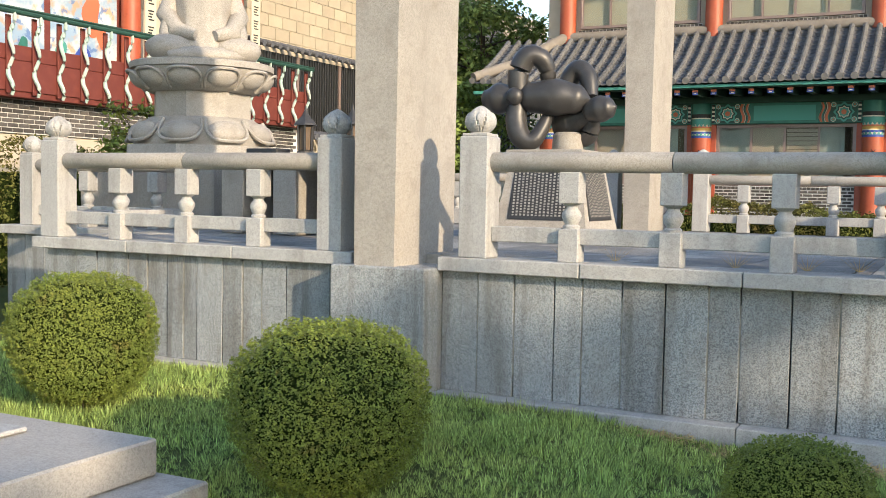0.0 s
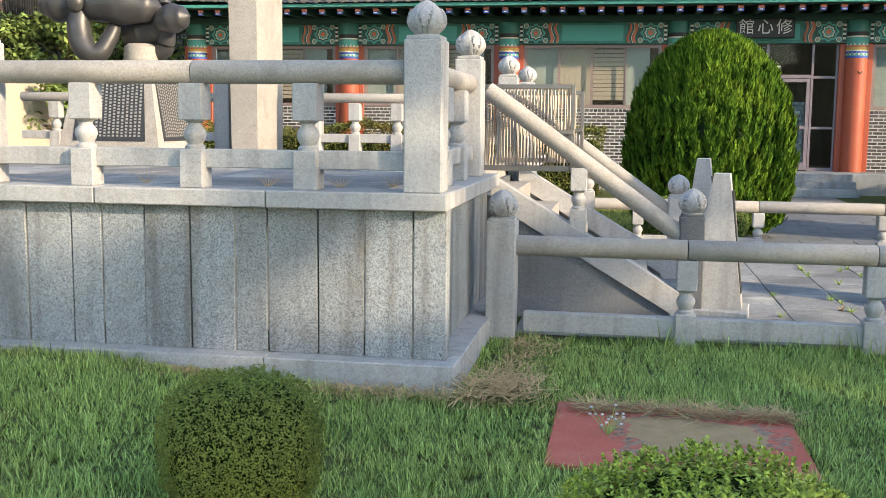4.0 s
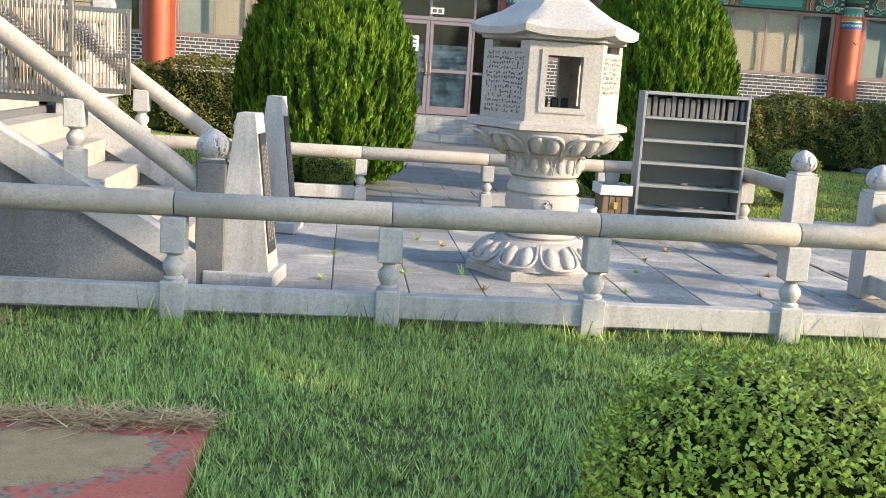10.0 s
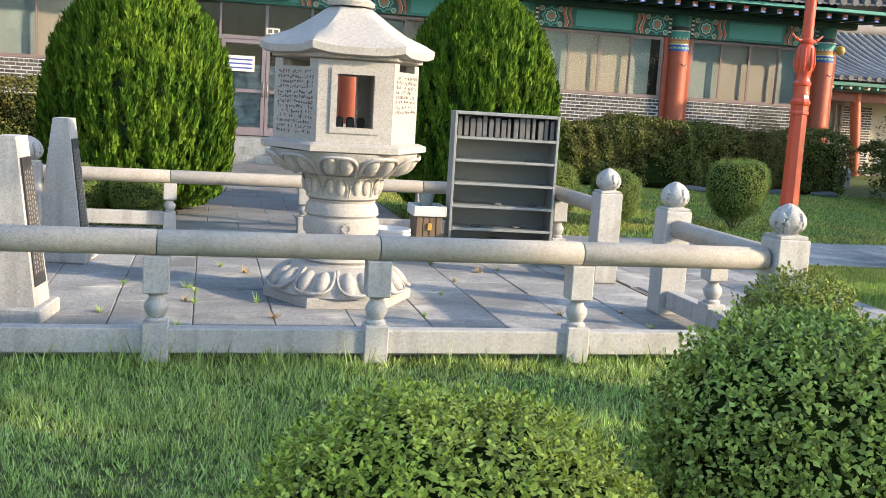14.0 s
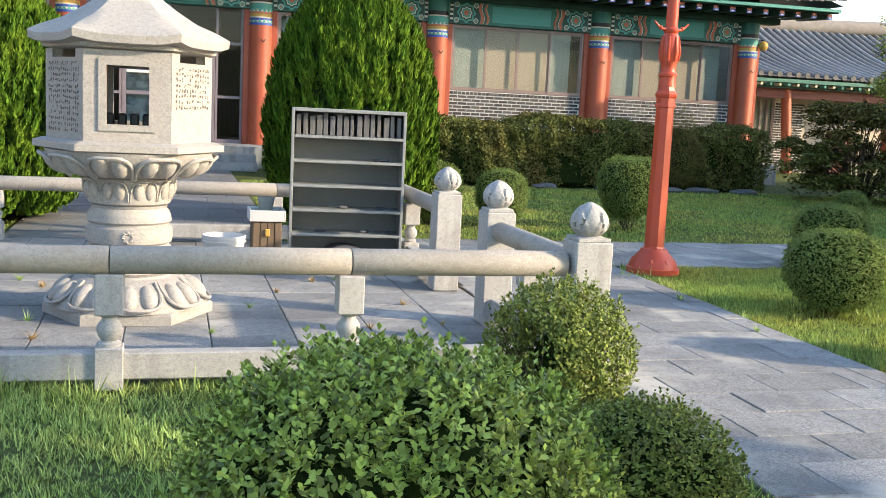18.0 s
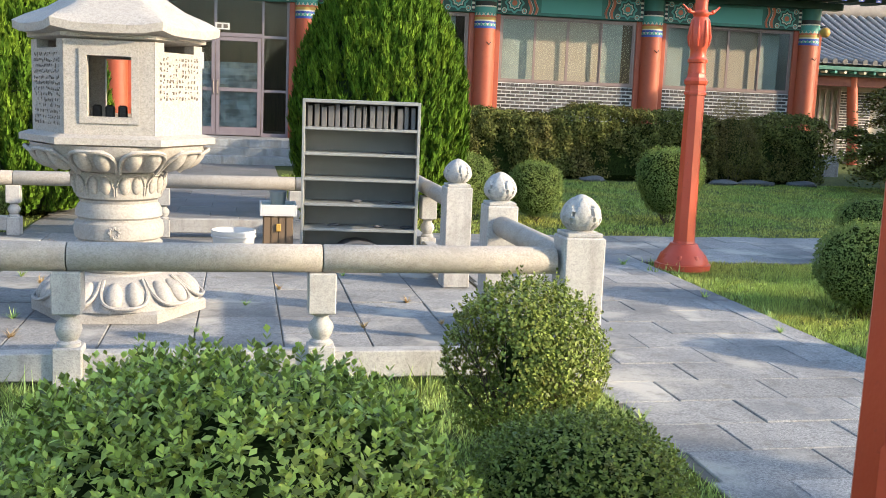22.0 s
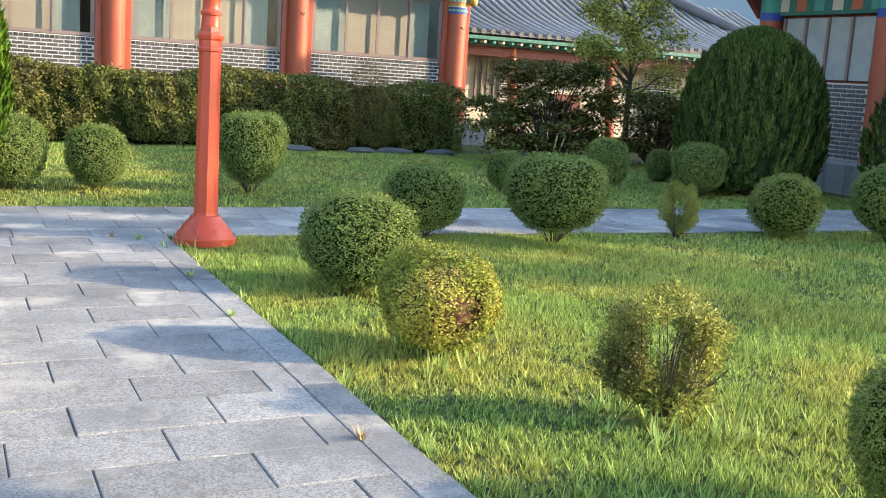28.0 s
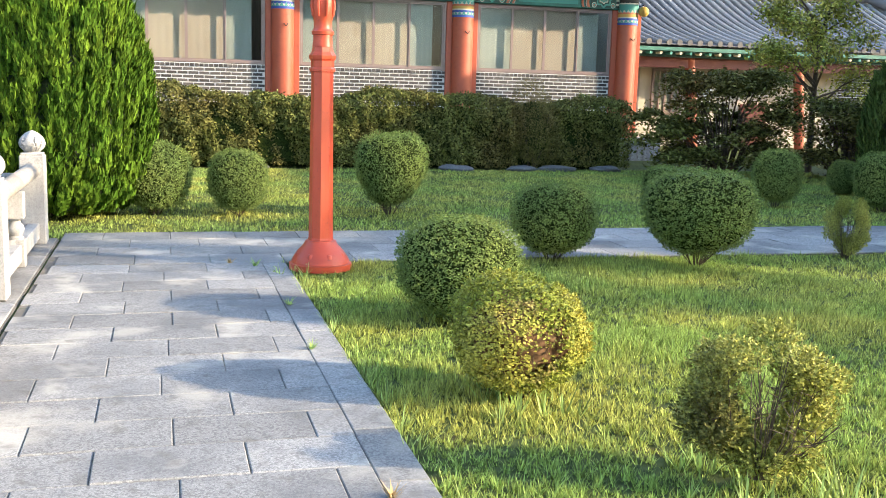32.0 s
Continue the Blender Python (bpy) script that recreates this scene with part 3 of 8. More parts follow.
low_bar((6.27, 8.9), (6.26, 9.45), 0.05, 0.19, 0.10)
low_bar((6.24, 10.96), (6.24, 12.03), 0.05, 0.19, 0.10)
low_bar((6.24, 12.17), (6.24, 13.25), 0.05, 0.19, 0.10)
# back
back_x = [-0.4, 1.0, 2.4, 3.8, 5.1]
for x in back_x:
    stone_baluster(x, 13.42, 0, BACK_BAL, "short grey granite baluster with a turned neck")
rail_run((-1.2, 13.42), (6.14, 13.42), 0.56, 0.07, [(x + 1.2) / 7.34 for x in back_x])
for a, b in zip([-1.2, *back_x], [*back_x, 6.14]):
    if not 2.3 < a < 3.7:
        low_bar((a + 0.06, 13.42), (b - 0.06, 13.42), 0.05, 0.19, 0.10)

# ---- raised platform ----
PX0, PX1, PY0, PY1, PZ = -7.46, -0.15, 6.5, 13.75, 1.13
PYL = -3.72


def platform():
    ob = empty("raised_platform", pose(-3.7, 10, 0), "raised grey granite platform faced with upright stone slabs", "platform", kind="structure")
    o = Matrix.Translation((3.7, -10, 0))
    core = Geo().box(PX0 + 0.16, PX1 - 0.16, PY0 + 0.16, PY1 - 0.16, -0.1, 1.0)
    part("core", core, GRANITE_DARK, ob, m=o)
    z0, z1 = 0.16, 1.03
    # front slabs, left and right of the pylon's plinth
    left = (-7.36, -7.0, -6.75, -6.55, -6.38, -6.17, -5.95, -5.77, -5.63, -5.36, -5.16, -4.97, -4.73, -4.32, -4.08)
    right = (-3.36, -3.07, -2.79, -2.49, -2.29, -2.01, -1.72, -1.44, -1.24, -0.93, -0.65, -0.36, -0.16)
    for cuts in (left, right):
        for k, (xa, xb) in enumerate(zip(cuts, cuts[1:])):
            e = random.uniform(0, 0.012)
            part("panel", Geo().box(xa + 0.005, xb - 0.005, PY0 + 0.09 - e, PY0 + 0.2, z0, z1, 0.004), GRANITE_PANEL, ob, m=o)
            if k % 3 != 2:
                part("mortar_joint", Geo().box(xb - 0.0045, xb + 0.0045, PY0 + 0.088 + 0.006 * (k % 2), PY0 + 0.19, z0 + 0.01 + 0.12 * (k % 2), z1 - 0.02 - 0.1 * (k % 3)), JOINT, ob, m=o)
    for xs, sgn in ((PX1, 1), (PX0, -1)):
        for y0, y1 in ((PY0 + 0.1, 8.94), (11.33, PY1 - 0.1)):
            y = y0
            while y < y1 - 0.05:
                w = min(random.choice([0.29, 0.33, 0.36, 0.31]), y1 - y)
                if y1 - y - w < 0.12:
                    w = y1 - y
                xa, xb = sorted((xs - sgn * 0.1, xs - sgn * 0.2))
                part("panel", Geo().box(xa, xb, y + 0.004, y + w - 0.004, z0, z1, 0.004), GRANITE_PANEL, ob, m=o)
                y += w
    # plinth course and coping, in lengths
    def course(name, za, zb, outset, depth, material):
        for a, b in ((PX0, PYL - 0.36), (PYL + 0.36, PX1)):
            n = 3
            for i in range(n):
                u, v = a + (b - a) * i / n, a + (b - a) * (i + 1) / n
                if i == 0 and a == PX0:
                    u -= outset
                if i == n - 1 and b == PX1:
                    v += outset
                part(name, Geo().box(u + 0.003, v - 0.003, PY0 - outset, PY0 + depth, za, zb, 0.007), material, ob, m=o)
        for xs, sgn in ((PX1, 1), (PX0, -1)):
            for a, b in ((PY0 + depth, 8.94), (11.33, PY1)):
                xa, xb = sorted((xs + sgn * outset, xs - sgn * depth))
                part(name, Geo().box(xa, xb, a + 0.003, b - 0.003, za, zb, 0.007), material, ob, m=o)
    course("plinth_stone", -0.08, 0.16, 0.06, 0.2, GRANITE)
    course("coping_stone", 1.03, PZ, 0.0, 0.36, GRANITE)
    # floor flags
    x = PX0 + 0.36
    while x < PX1 - 0.37:
        w = min(0.72, PX1 - 0.36 - x)
        y = PY0 + 0.36
        while y < PY1 - 0.05:
            d = min(0.9, PY1 - y)
            part("floor_slab", Geo().box(x + 0.003, x + w - 0.003, y + 0.003, y + d - 0.003, 1.0, PZ - 0.004 - random.uniform(0, 0.004), 0.004), PAVE, ob, m=o)
            y += d
        x += w
    return ob


platform()


def pylon(x, y):
    ob = empty("stone_pillar", pose(x, y, 0), "tall plain pale granite pillar on a square plinth", "pillar", "tall pillars")
    part("plinth", Geo().box(-0.43, 0.36, -0.3, 0.9, -0.05, 1.05, 0.01), GRANITE_PANEL, ob)
    g = Geo()
    x0, x1, y0, y1, h = -0.255, 0.08, -0.25, 0.70, 5.2
    g.v = [(x0, y0, 1.05), (x1, y0, 1.05), (x1, y1, 1.05), (x0, y1, 1.05), (x0 - 0.03, y0, h), (x1 + 0.02, y0, h), (x1 + 0.02, y1, h), (x0 - 0.03, y1, h)]
    g.f = [(0, 1, 5, 4), (1, 2, 6, 5), (2, 3, 7, 6), (3, 0, 4, 7), (4, 5, 6, 7), (3, 2, 1, 0)]
    part("shaft", g, GRANITE_WARM, ob)


pylon(PYL, 6.62)
pylon(PYL, 13.2)

# platform balustrade: front, in two halves beside the pillar
for a, b in ((PYL + 0.62, -0.30), (-7.27, PYL - 0.59)):
    stone_post(a, 6.64, PZ, 0.86, 0.22, "tall square granite balustrade post with a lotus bud on the platform")
    stone_post(b, 6.64, PZ, 0.86, 0.22, "tall square granite balustrade post with a lotus bud on the platform")
    bx = [a + (b - a) * k / 4 for k in (1, 2, 3)]
    for x in bx:
        stone_baluster(x, 6.64, PZ, HIGH_BAL, "granite baluster with a turned neck on the platform edge")
    rail_run((a + 0.1, 6.64), (b - 0.1, 6.64), PZ + 0.68, 0.07, [0.5])
    e = [a + 0.05, *bx, b - 0.05]
    for u, v in zip(e, e[1:]):
        low_bar((u + 0.06, 6.66), (v - 0.06, 6.66), PZ + 0.12, PZ + 0.23, 0.09)


def side_rail(x, ya, yb, n, end=True):
    if end:
        stone_post(x, yb, PZ, 0.86, 0.2, "square granite balustrade post with a lotus bud at the stair head")
    ys = [ya + (yb - ya) * (k + 1) / (n + 1) for k in range(n)]
    for y in ys:
        stone_baluster(x, y, PZ, HIGH_BAL, "granite baluster with a turned neck on the platform edge")
    rail_run((x, ya + 0.1), (x, yb - 0.1), PZ + 0.68, 0.07, [])
    e = [ya + 0.05, *ys, yb - 0.05]
    for u, v in zip(e, e[1:]):
        low_bar((x, u + 0.06), (x, v - 0.06), PZ + 0.12, PZ + 0.23, 0.09)


side_rail(-0.33, 6.64, 8.5, 2)
side_rail(-7.27, 6.64, 8.2, 1, False)


def rear_bay():
    """The platform widens behind its front part."""
    ob = empty("platform_bay", pose(-8.6, 10, 0), "granite platform bay with a coping beside the pedestal", "platform", kind="structure")
    o = pose(8.6, -10, 0)
    part("core", Geo().box(-9.7, -7.5, 8.24, 13.6, -0.1, 1.0), GRANITE_DARK, ob, m=o)
    x = -9.76
    while x < -7.6:
        part("panel", Geo().box(x + 0.004, x + 0.296, 8.16, 8.235, -0.05, 1.03, 0.004), GRANITE_PANEL, ob, m=o)
        x += 0.3
    part("coping_stone", Geo().box(-9.86, -7.48, 8.08, 8.5, 1.032, PZ, 0.007), GRANITE, ob, m=o)
    part("floor_slab", Geo().box(-9.80, -7.48, 8.503, 13.6, 1.002, PZ - 0.006, 0.004), PAVE, ob, m=o)


rear_bay()
stone_post(-9.55, 8.35, PZ, 0.80, 0.21, "square granite balustrade post with a lotus bud on the platform bay")
for x in (-8.69, -7.69):
    stone_baluster(x, 8.35, PZ, HIGH_BAL, "granite baluster with a turned neck on the platform edge")
rail_run((-9.45, 8.35), (-7.3, 8.35), PZ + 0.68, 0.07, [0.4])
for u, v in ((-9.44, -8.76), (-8.62, -7.76), (-7.62, -7.3)):
    low_bar((u, 8.37), (v, 8.37), PZ + 0.12, PZ + 0.23, 0.09)
stone_post(-0.38, 11.5, PZ, 0.86, 0.2, "square granite balustrade post with a lotus bud at the stair head")
side_rail(-0.38, 11.5, 13.55, 2)
for a, b in ((PYL + 0.62, -0.38), (-7.27, PYL - 0.59)):
    if a != -7.27:
        stone_post(a, 13.55, PZ, 0.86, 0.2, "square granite balustrade post with a lotus bud on the platform")
    else:
        stone_post(b, 13.55, PZ, 0.86, 0.2, "square granite balustrade post with a lotus bud on the platform")
    bx = [a + (b - a) * k / 5 for k in (1, 2, 3, 4)]
    for x in bx:
        stone_baluster(x, 13.55, PZ, HIGH_BAL, "granite baluster with a turned neck on the platform edge")
    rail_run((a + 0.1, 13.55), (b - 0.1, 13.55), PZ + 0.68, 0.06, [0.5])
    low_bar((a + 0.1, 13.55), (b - 0.1, 13.55), PZ + 0.12, PZ + 0.23, 0.08)


def stairs():
    ya, yb = 9.05, 11.22
    n, run, rz = 6, 0.29, PZ / 6
    ob = empty("stone_stairs", pose(0, ya, 0), "granite steps climbing to the platform between sloping side slabs", "stairs", kind="structure")
    o = pose(0, -ya, 0)
    for i in range(n):
        nose = 1.06 - i * run
        for k in range(3):
            u, v = ya + 0.1 + (yb - ya - 0.2) * k / 3, ya + 0.1 + (yb - ya - 0.2) * (k + 1) / 3
            part("step", Geo().box(-0.36, nose, u + 0.002, v - 0.002, i * rz + 0.001, (i + 1) * rz, 0.006), GRANITE_WARM, ob, m=o)
    for y in (ya, yb):
        poly = [(-0.22, 0.90), (1.20, 0.06), (1.25, -0.03), (1.27, -0.03), (1.27, 0.225), (-0.10, 1.035), (-0.22, 1.105)]
        part("stringer", Geo().prism(poly, "y", y - 0.1, y + 0.1), GRANITE, ob, m=o)
        part("side_slab", Geo().prism([(-0.13, 0.84), (1.2, 0.05), (1.2, -0.03), (-0.13, -0.03)], "y", y - 0.06, y + 0.06), GRANITE_SLAB, ob, m=o)
        pts = [(-0.27, y, 1.785), (-0.20, y, 1.735), (0.50, y, 1.225), (1.20, y, 0.715), (1.27, y, 0.665)]
        thing("stair_handrail", Geo().tube(pts, [0.066, 0.07, 0.07, 0.07, 0.066], 20), GRANITE_WARM, pose(0, 0, 0), "sloping round granite handrail beside the steps", "handrail", "handrails", True)
        stone_baluster(0.47, y, 0.66, baluster_meshes(0.13, 0.0, 0.52), "granite baluster with a turned neck on the stair side slab")
        # the near newel's shade is put into its darker stone colour
        stone_post(1.355, y + 0.01, 0, 0.815, 0.19, "granite newel post with a lotus bud, its shaft coloured as shaded" if y == ya else "granite newel post with a lotus bud", y == ya)


stairs()


def stele(x, y, h, turn):
    ob = empty("stone_stele", pose(x, y, 0, 0, 0, turn), "tapering pale granite marker stone with a black inscribed panel", "stele", "inscribed stones")
    part("base", Geo().box(-0.24, 0.24, -0.22, 0.22, 0, 0.1, 0.01), GRANITE, ob)
    g = Geo()
    g.v = [(-0.19, -0.16, 0.1), (0.19, -0.16, 0.1), (0.19, 0.16, 0.1), (-0.19, 0.16, 0.1), (-0.06, -0.12, h), (0.06, -0.12, h), (0.06, 0.12, h), (-0.06, 0.12, h)]
    g.f = [(0, 1, 5, 4), (1, 2, 6, 5), (2, 3, 7, 6), (3, 0, 4, 7), (4, 5, 6, 7), (3, 2, 1, 0)]
    part("shaft", g, GRANITE, ob)
    p = Geo()
    p.v = [(0.182, -0.11, 0.22), (0.182, 0.11, 0.22), (0.090, 0.09, 1.02), (0.090, -0.09, 1.02), (0.168, -0.11, 0.22), (0.168, 0.11, 0.22), (0.074, 0.09, 1.02), (0.074, -0.09, 1.02)]
    p.f = [(0, 1, 2, 3), (4, 7, 6, 5), (0, 3, 7, 4), (1, 5, 6, 2), (3, 2, 6, 7), (0, 4, 5, 1)]
    pl = part("panel", p, BLACKSTONE, ob, "black polished panel with columns of fine writing")
    t = Geo()
    for c in range(4):
        z = 0.3
        yy = -0.075 + c * 0.05
        while z < 0.94:
            dz = random.uniform(0.014, 0.024)
            k = (z - 0.22) / 0.80
            xx = 0.182 - 0.092 * k + 0.002
            x2 = xx - 0.092 * dz / 0.80
            yc = yy * (1 - 0.18 * k)
            t.quad((xx, yc - 0.009, z), (xx, yc + 0.009, z), (x2, yc + 0.009, z + dz), (x2, yc - 0.009, z + dz))
            z += dz + 0.012
    part("writing", t, INK_LIGHT, pl, kind="stuff")


stele(1.58, 9.14, 1.15, -8)
stele(1.60, 11.4, 1.19, -8)


# ---- steel gate ----
def steel_gate(x, y, w, post):
    ob = empty("steel_gate_leaf", pose(x, y, 1.14), "stainless steel gate leaf with upright bars and beads, standing open", "gate", "gate leaves")
    h = 0.695
    for a, b, c, d in ((0, 0.035, 0, h), (w - 0.035, w, 0, h), (0.035, w - 0.035, 0, 0.045), (0.035, w - 0.035, h - 0.035, h)):
        part("frame_bar", Geo().box(a, b, -0.018, 0.018, c, d, 0.003), STEEL, ob)
    for z in (0.1, 0.55):
        part("hinge", Geo().box(0.20, 0.26, *sorted((0.016 * post, 0.09 * post)), z, z + 0.05, 0.004), STEEL, ob)
    part("latch", Geo().box(w - 0.14, w - 0.01, -0.034, -0.019, 0.30, 0.335, 0.004), STEEL, ob)
    n = int((w - 0.1) / 0.027)
    for i in range(n):
        u = i / (n - 1)
        xx = 0.055 + u * (w - 0.11)
        g = Geo().tube([(xx, 0, 0.045), (xx, 0, h - 0.035)], 0.0075, 6)
        # beads in a band that falls in an arc towards the latch, and a second one that falls towards the hinges
        v = abs(u - 0.42) / 0.58
        top = h - 0.07 - 0.36 * min(1.0, v) ** 1.5
        for k in range(8):
            g.ball((xx, 0, top - 0.026 * k), (0.012, 0.014, 0.012 if k % 4 else 0.019), 6, 4)
        part("bar", g, STEEL, ob, smooth=True)


steel_gate(-0.55, 9.20, 0.97, -1)
steel_gate(-0.55, 10.99, 0.97, 1)


# ---- stone lantern ----
def carved_petals(parent, n, r0, z0, r1, z1, fat, turn=0.0, lobes=2, material=None):
    """Carved petals, each a pair of round lobes inside a raised outline; (r0, z0) is the root, (r1, z1) the tip."""
    g = Geo()
    L = math.hypot(r1 - r0, z1 - z0)
    ur, uz = (r1 - r0) / L, (z1 - z0) / L
    nr, nz = abs(uz), -ur if uz > 0 else ur
    if uz < 0:
        nr, nz = -uz, ur
    hw0 = math.pi / n

    def at(u, s_, d):
        r, z = r0 + ur * L * u + nr * d, z0 + uz * L * u + nz * d
        a_ = s_ * hw0
        return (r * math.cos(a_), r * math.sin(a_), z)
    for sg in ((-1, 1) if lobes == 2 else (0,)):
        half = 0.37 if lobes == 2 else 0.92
        b_ = len(g.v)
        for i in range(1, 9):
            p_ = math.pi * i / 9
            for k in range(14):
                q = 2 * math.pi * k / 14
                u = 0.52 - 0.40 * math.cos(p_)
                g.v.append(at(u, sg * 0.40 + half * math.sin(p_) * math.cos(q), fat * math.sin(p_) * math.sin(q)))
        for i in range(7):
            for k in range(14):
                t = (k + 1) % 14
                g.f.append((b_ + i * 14 + k, b_ + i * 14 + t, b_ + (i + 1) * 14 + t, b_ + (i + 1) * 14 + k))
        g.f.append(tuple(b_ + k for k in range(14)))
        g.f.append(tuple(b_ + 98 + k for k in range(14)))
    rim = []
    for i in range(21):
        a_ = math.pi * i / 20
        s_ = 0.93 * math.copysign(abs(math.cos(a_)) ** 0.6, math.cos(a_))
        rim.append(at(0.08 + 0.90 * math.sin(a_) ** 0.7, s_, fat * 0.35 + 0.1 * fat * math.sin(a_)))
    g.tube(rim, fat * 0.22, 6)
    me = g.mesh("petal", material or GRANITE_WHITE, True)
    for k in range(n):
        part("petal", me, None, parent, m=Matrix.Rotation(2 * math.pi * k / n + turn, 4, 'Z'))


def lantern(x, y):
    ob = empty("stone_lantern", pose(x, y, 0), "white granite lantern with six sides, lotus pedestal and carved writing", "lantern")

    def hexa(rows, turn=0.0, seg=6):
        g = Geo()
        g.lathe(rows, seg, turn=turn)
        return g

    part("base_slab", hexa([(0.565, 0), (0.565, 0.06), (0.55, 0.075)]), GRANITE_WHITE, ob)
    lo = part("lower_lotus", Geo().lathe([(0.52, 0.075), (0.51, 0.10), (0.45, 0.19), (0.36, 0.25), (0.30, 0.265), (0.29, 0.28)], 36), GRANITE_WHITE, ob, smooth=True)
    carved_petals(lo, 9, 0.34, 0.255, 0.535, 0.085, 0.055)
    prof = [(0.27, 0.28), (0.285, 0.30), (0.25, 0.33), (0.245, 0.36), (0.265, 0.385), (0.275, 0.42), (0.28, 0.46), (0.262, 0.475), (0.262, 0.485), (0.283, 0.50), (0.29, 0.55), (0.283, 0.60), (0.262, 0.615), (0.262, 0.625), (0.28, 0.64), (0.275, 0.68), (0.262, 0.71), (0.245, 0.73), (0.255, 0.75)]
    sh = part("shaft", Geo().lathe(prof, 36), GRANITE_WHITE, ob, smooth=True)
    ro = Geo()
    ro.tube([((0.030 + 0.007 * math.cos(8 * a)) * math.cos(a), -0.289, 0.55 + (0.030 + 0.007 * math.cos(8 * a)) * math.sin(a)) for a in [i * math.pi / 32 for i in range(65)]], 0.008, 6)
    part("rosette", ro, GRANITE_WHITE, sh, smooth=True)
    ring = part("collar", Geo().lathe([(0.245, 0.75), (0.27, 0.765), (0.285, 0.83), (0.29, 0.915), (0.30, 0.935)], 36), GRANITE_WHITE, ob, smooth=True)
    carved_petals(ring, 9, 0.265, 0.775, 0.295, 0.925, 0.028, 0.2)
    cup = part("upper_lotus", Geo().lathe([(0.28, 0.935), (0.38, 0.955), (0.475, 1.005), (0.535, 1.07), (0.55, 1.115)], 36), GRANITE_WHITE, ob, smooth=True)
    carved_petals(cup, 10, 0.37, 0.945, 0.565, 1.11, 0.060, 0.1)
    part("rim_slab", hexa([(0.58, 1.115), (0.622, 1.125), (0.622, 1.165), (0.56, 1.185)]), GRANITE_WHITE, ob)
    # light chamber: six walls, windows in every second one
    z0, z1, R, th = 1.185, 1.76, 0.535, 0.07
    ap = R * math.cos(math.pi / 6)
    for k in range(6):
        a = math.radians(-90 + 60 * k)
        m = Matrix.Translation((0, 0, 0)) @ Matrix.Rotation(a + math.pi / 2, 4, 'Z')
        hw = R / 2 - 0.002
        g = Geo()
        if k % 2 == 0 or k == 3:
            wx, wz0, wz1 = 0.130, 1.295, 1.665
            g.holed(-hw, hw, z0, z1, -wx, wx, wz0, wz1, -ap, -ap + th)
            w = part("wall", g, GRANITE_WHITE, ob, m=m)
            f = Geo()
            f.holed(-wx - 0.045, wx + 0.045, wz0 - 0.04, wz1 + 0.04, -wx, wx, wz0, wz1, -ap - 0.012, -ap - 0.0005)
            part("window_frame", f, GRANITE_WHITE, w)
        else:
            g.prism([(-hw, z0), (hw, z0), (hw, z1), (hw - 0.1, z1), (hw - 0.1, z1 - 0.055), (-hw + 0.1, z1 - 0.055), (-hw + 0.1, z1), (-hw, z1)], "y", -ap, -ap + th)
            w = part("wall", g, GRANITE_WHITE, ob, m=m)
            t = Geo()
            rows_, cols_ = (13, 15) if k != 1 else (8, 13)
            rz = random.Random(k)
            for i in range(rows_):
                for j in range(cols_):
                    if rz.random() < 0.14:
                        continue
                    cx, cz = -0.205 + 0.41 * j / (cols_ - 1), 1.665 - i * 0.035
                    for s in range(2):
                        ww, hh = rz.uniform(0.003, 0.010), rz.uniform(0.002, 0.009)
                        dx, dz = rz.uniform(-0.006, 0.006), rz.uniform(-0.009, 0.009)
                        t.quad((cx + dx - ww, -ap - 0.003, cz + dz - hh), (cx + dx + ww, -ap - 0.003, cz + dz - hh), (cx + dx + ww, -ap - 0.003, cz + dz + hh), (cx + dx - ww, -ap - 0.003, cz + dz + hh))
            part("writing", t, INK, w, "rows of small carved letters", kind="stuff")
    for k in range(4):
        part("memorial_tablet", Geo().box(-0.16 + k * 0.08, -0.10 + k * 0.08, -0.03, 0.0, 1.185, 1.36, 0.012), BLACKSTONE, ob, "small dark standing tablet")
    part("ceiling_slab", hexa([(0.50, 1.76), (0.56, 1.775), (0.56, 1.80)]), GRANITE_WHITE, ob)
    # roof with lifted corners
    g = Geo()
    n = 36
    prof = [(0.57, 1.79), (0.645, 1.80), (0.65, 1.85), (0.57, 1.90), (0.43, 1.965), (0.30, 2.05), (0.19, 2.13), (0.16, 2.15)]

    def hexr(a):
        return math.cos(math.pi / 6) / math.cos((a % (math.pi / 3)) - math.pi / 6)
    b = 0
    for i, (r, z) in enumerate(prof):
        for s in range(n):
            a = 2 * math.pi * s / n
            c = (hexr(a) - math.cos(math.pi / 6)) / (1 - math.cos(math.pi / 6))
            g.v.append((r * hexr(a) * math.cos(a), r * hexr(a) * math.sin(a), z + 0.028 * c ** 2 * (r / 0.65) ** 3))
    for i in range(len(prof) - 1):
        for s in range(n):
            t = (s + 1) % n
            g.f.append((i * n + s, i * n + t, (i + 1) * n + t, (i + 1) * n + s))
    g.f.append(tuple(range(n)))
    g.f.append(tuple((len(prof) - 1) * n + s for s in range(n)))
    part("roof", g, GRANITE_WHITE, ob, smooth=True)
    part("finial", Geo().lathe([(0.17, 2.16), (0.18, 2.19), (0.13, 2.22), (0.11, 2.25), (0.14, 2.28), (0.115, 2.31), (0.10, 2.33), (0.135, 2.38), (0.145, 2.44), (0.12, 2.50), (0.06, 2.54), (0.02, 2.56)], 24), GRANITE_WHITE, ob, smooth=True)


lantern(3.765, 10.0)


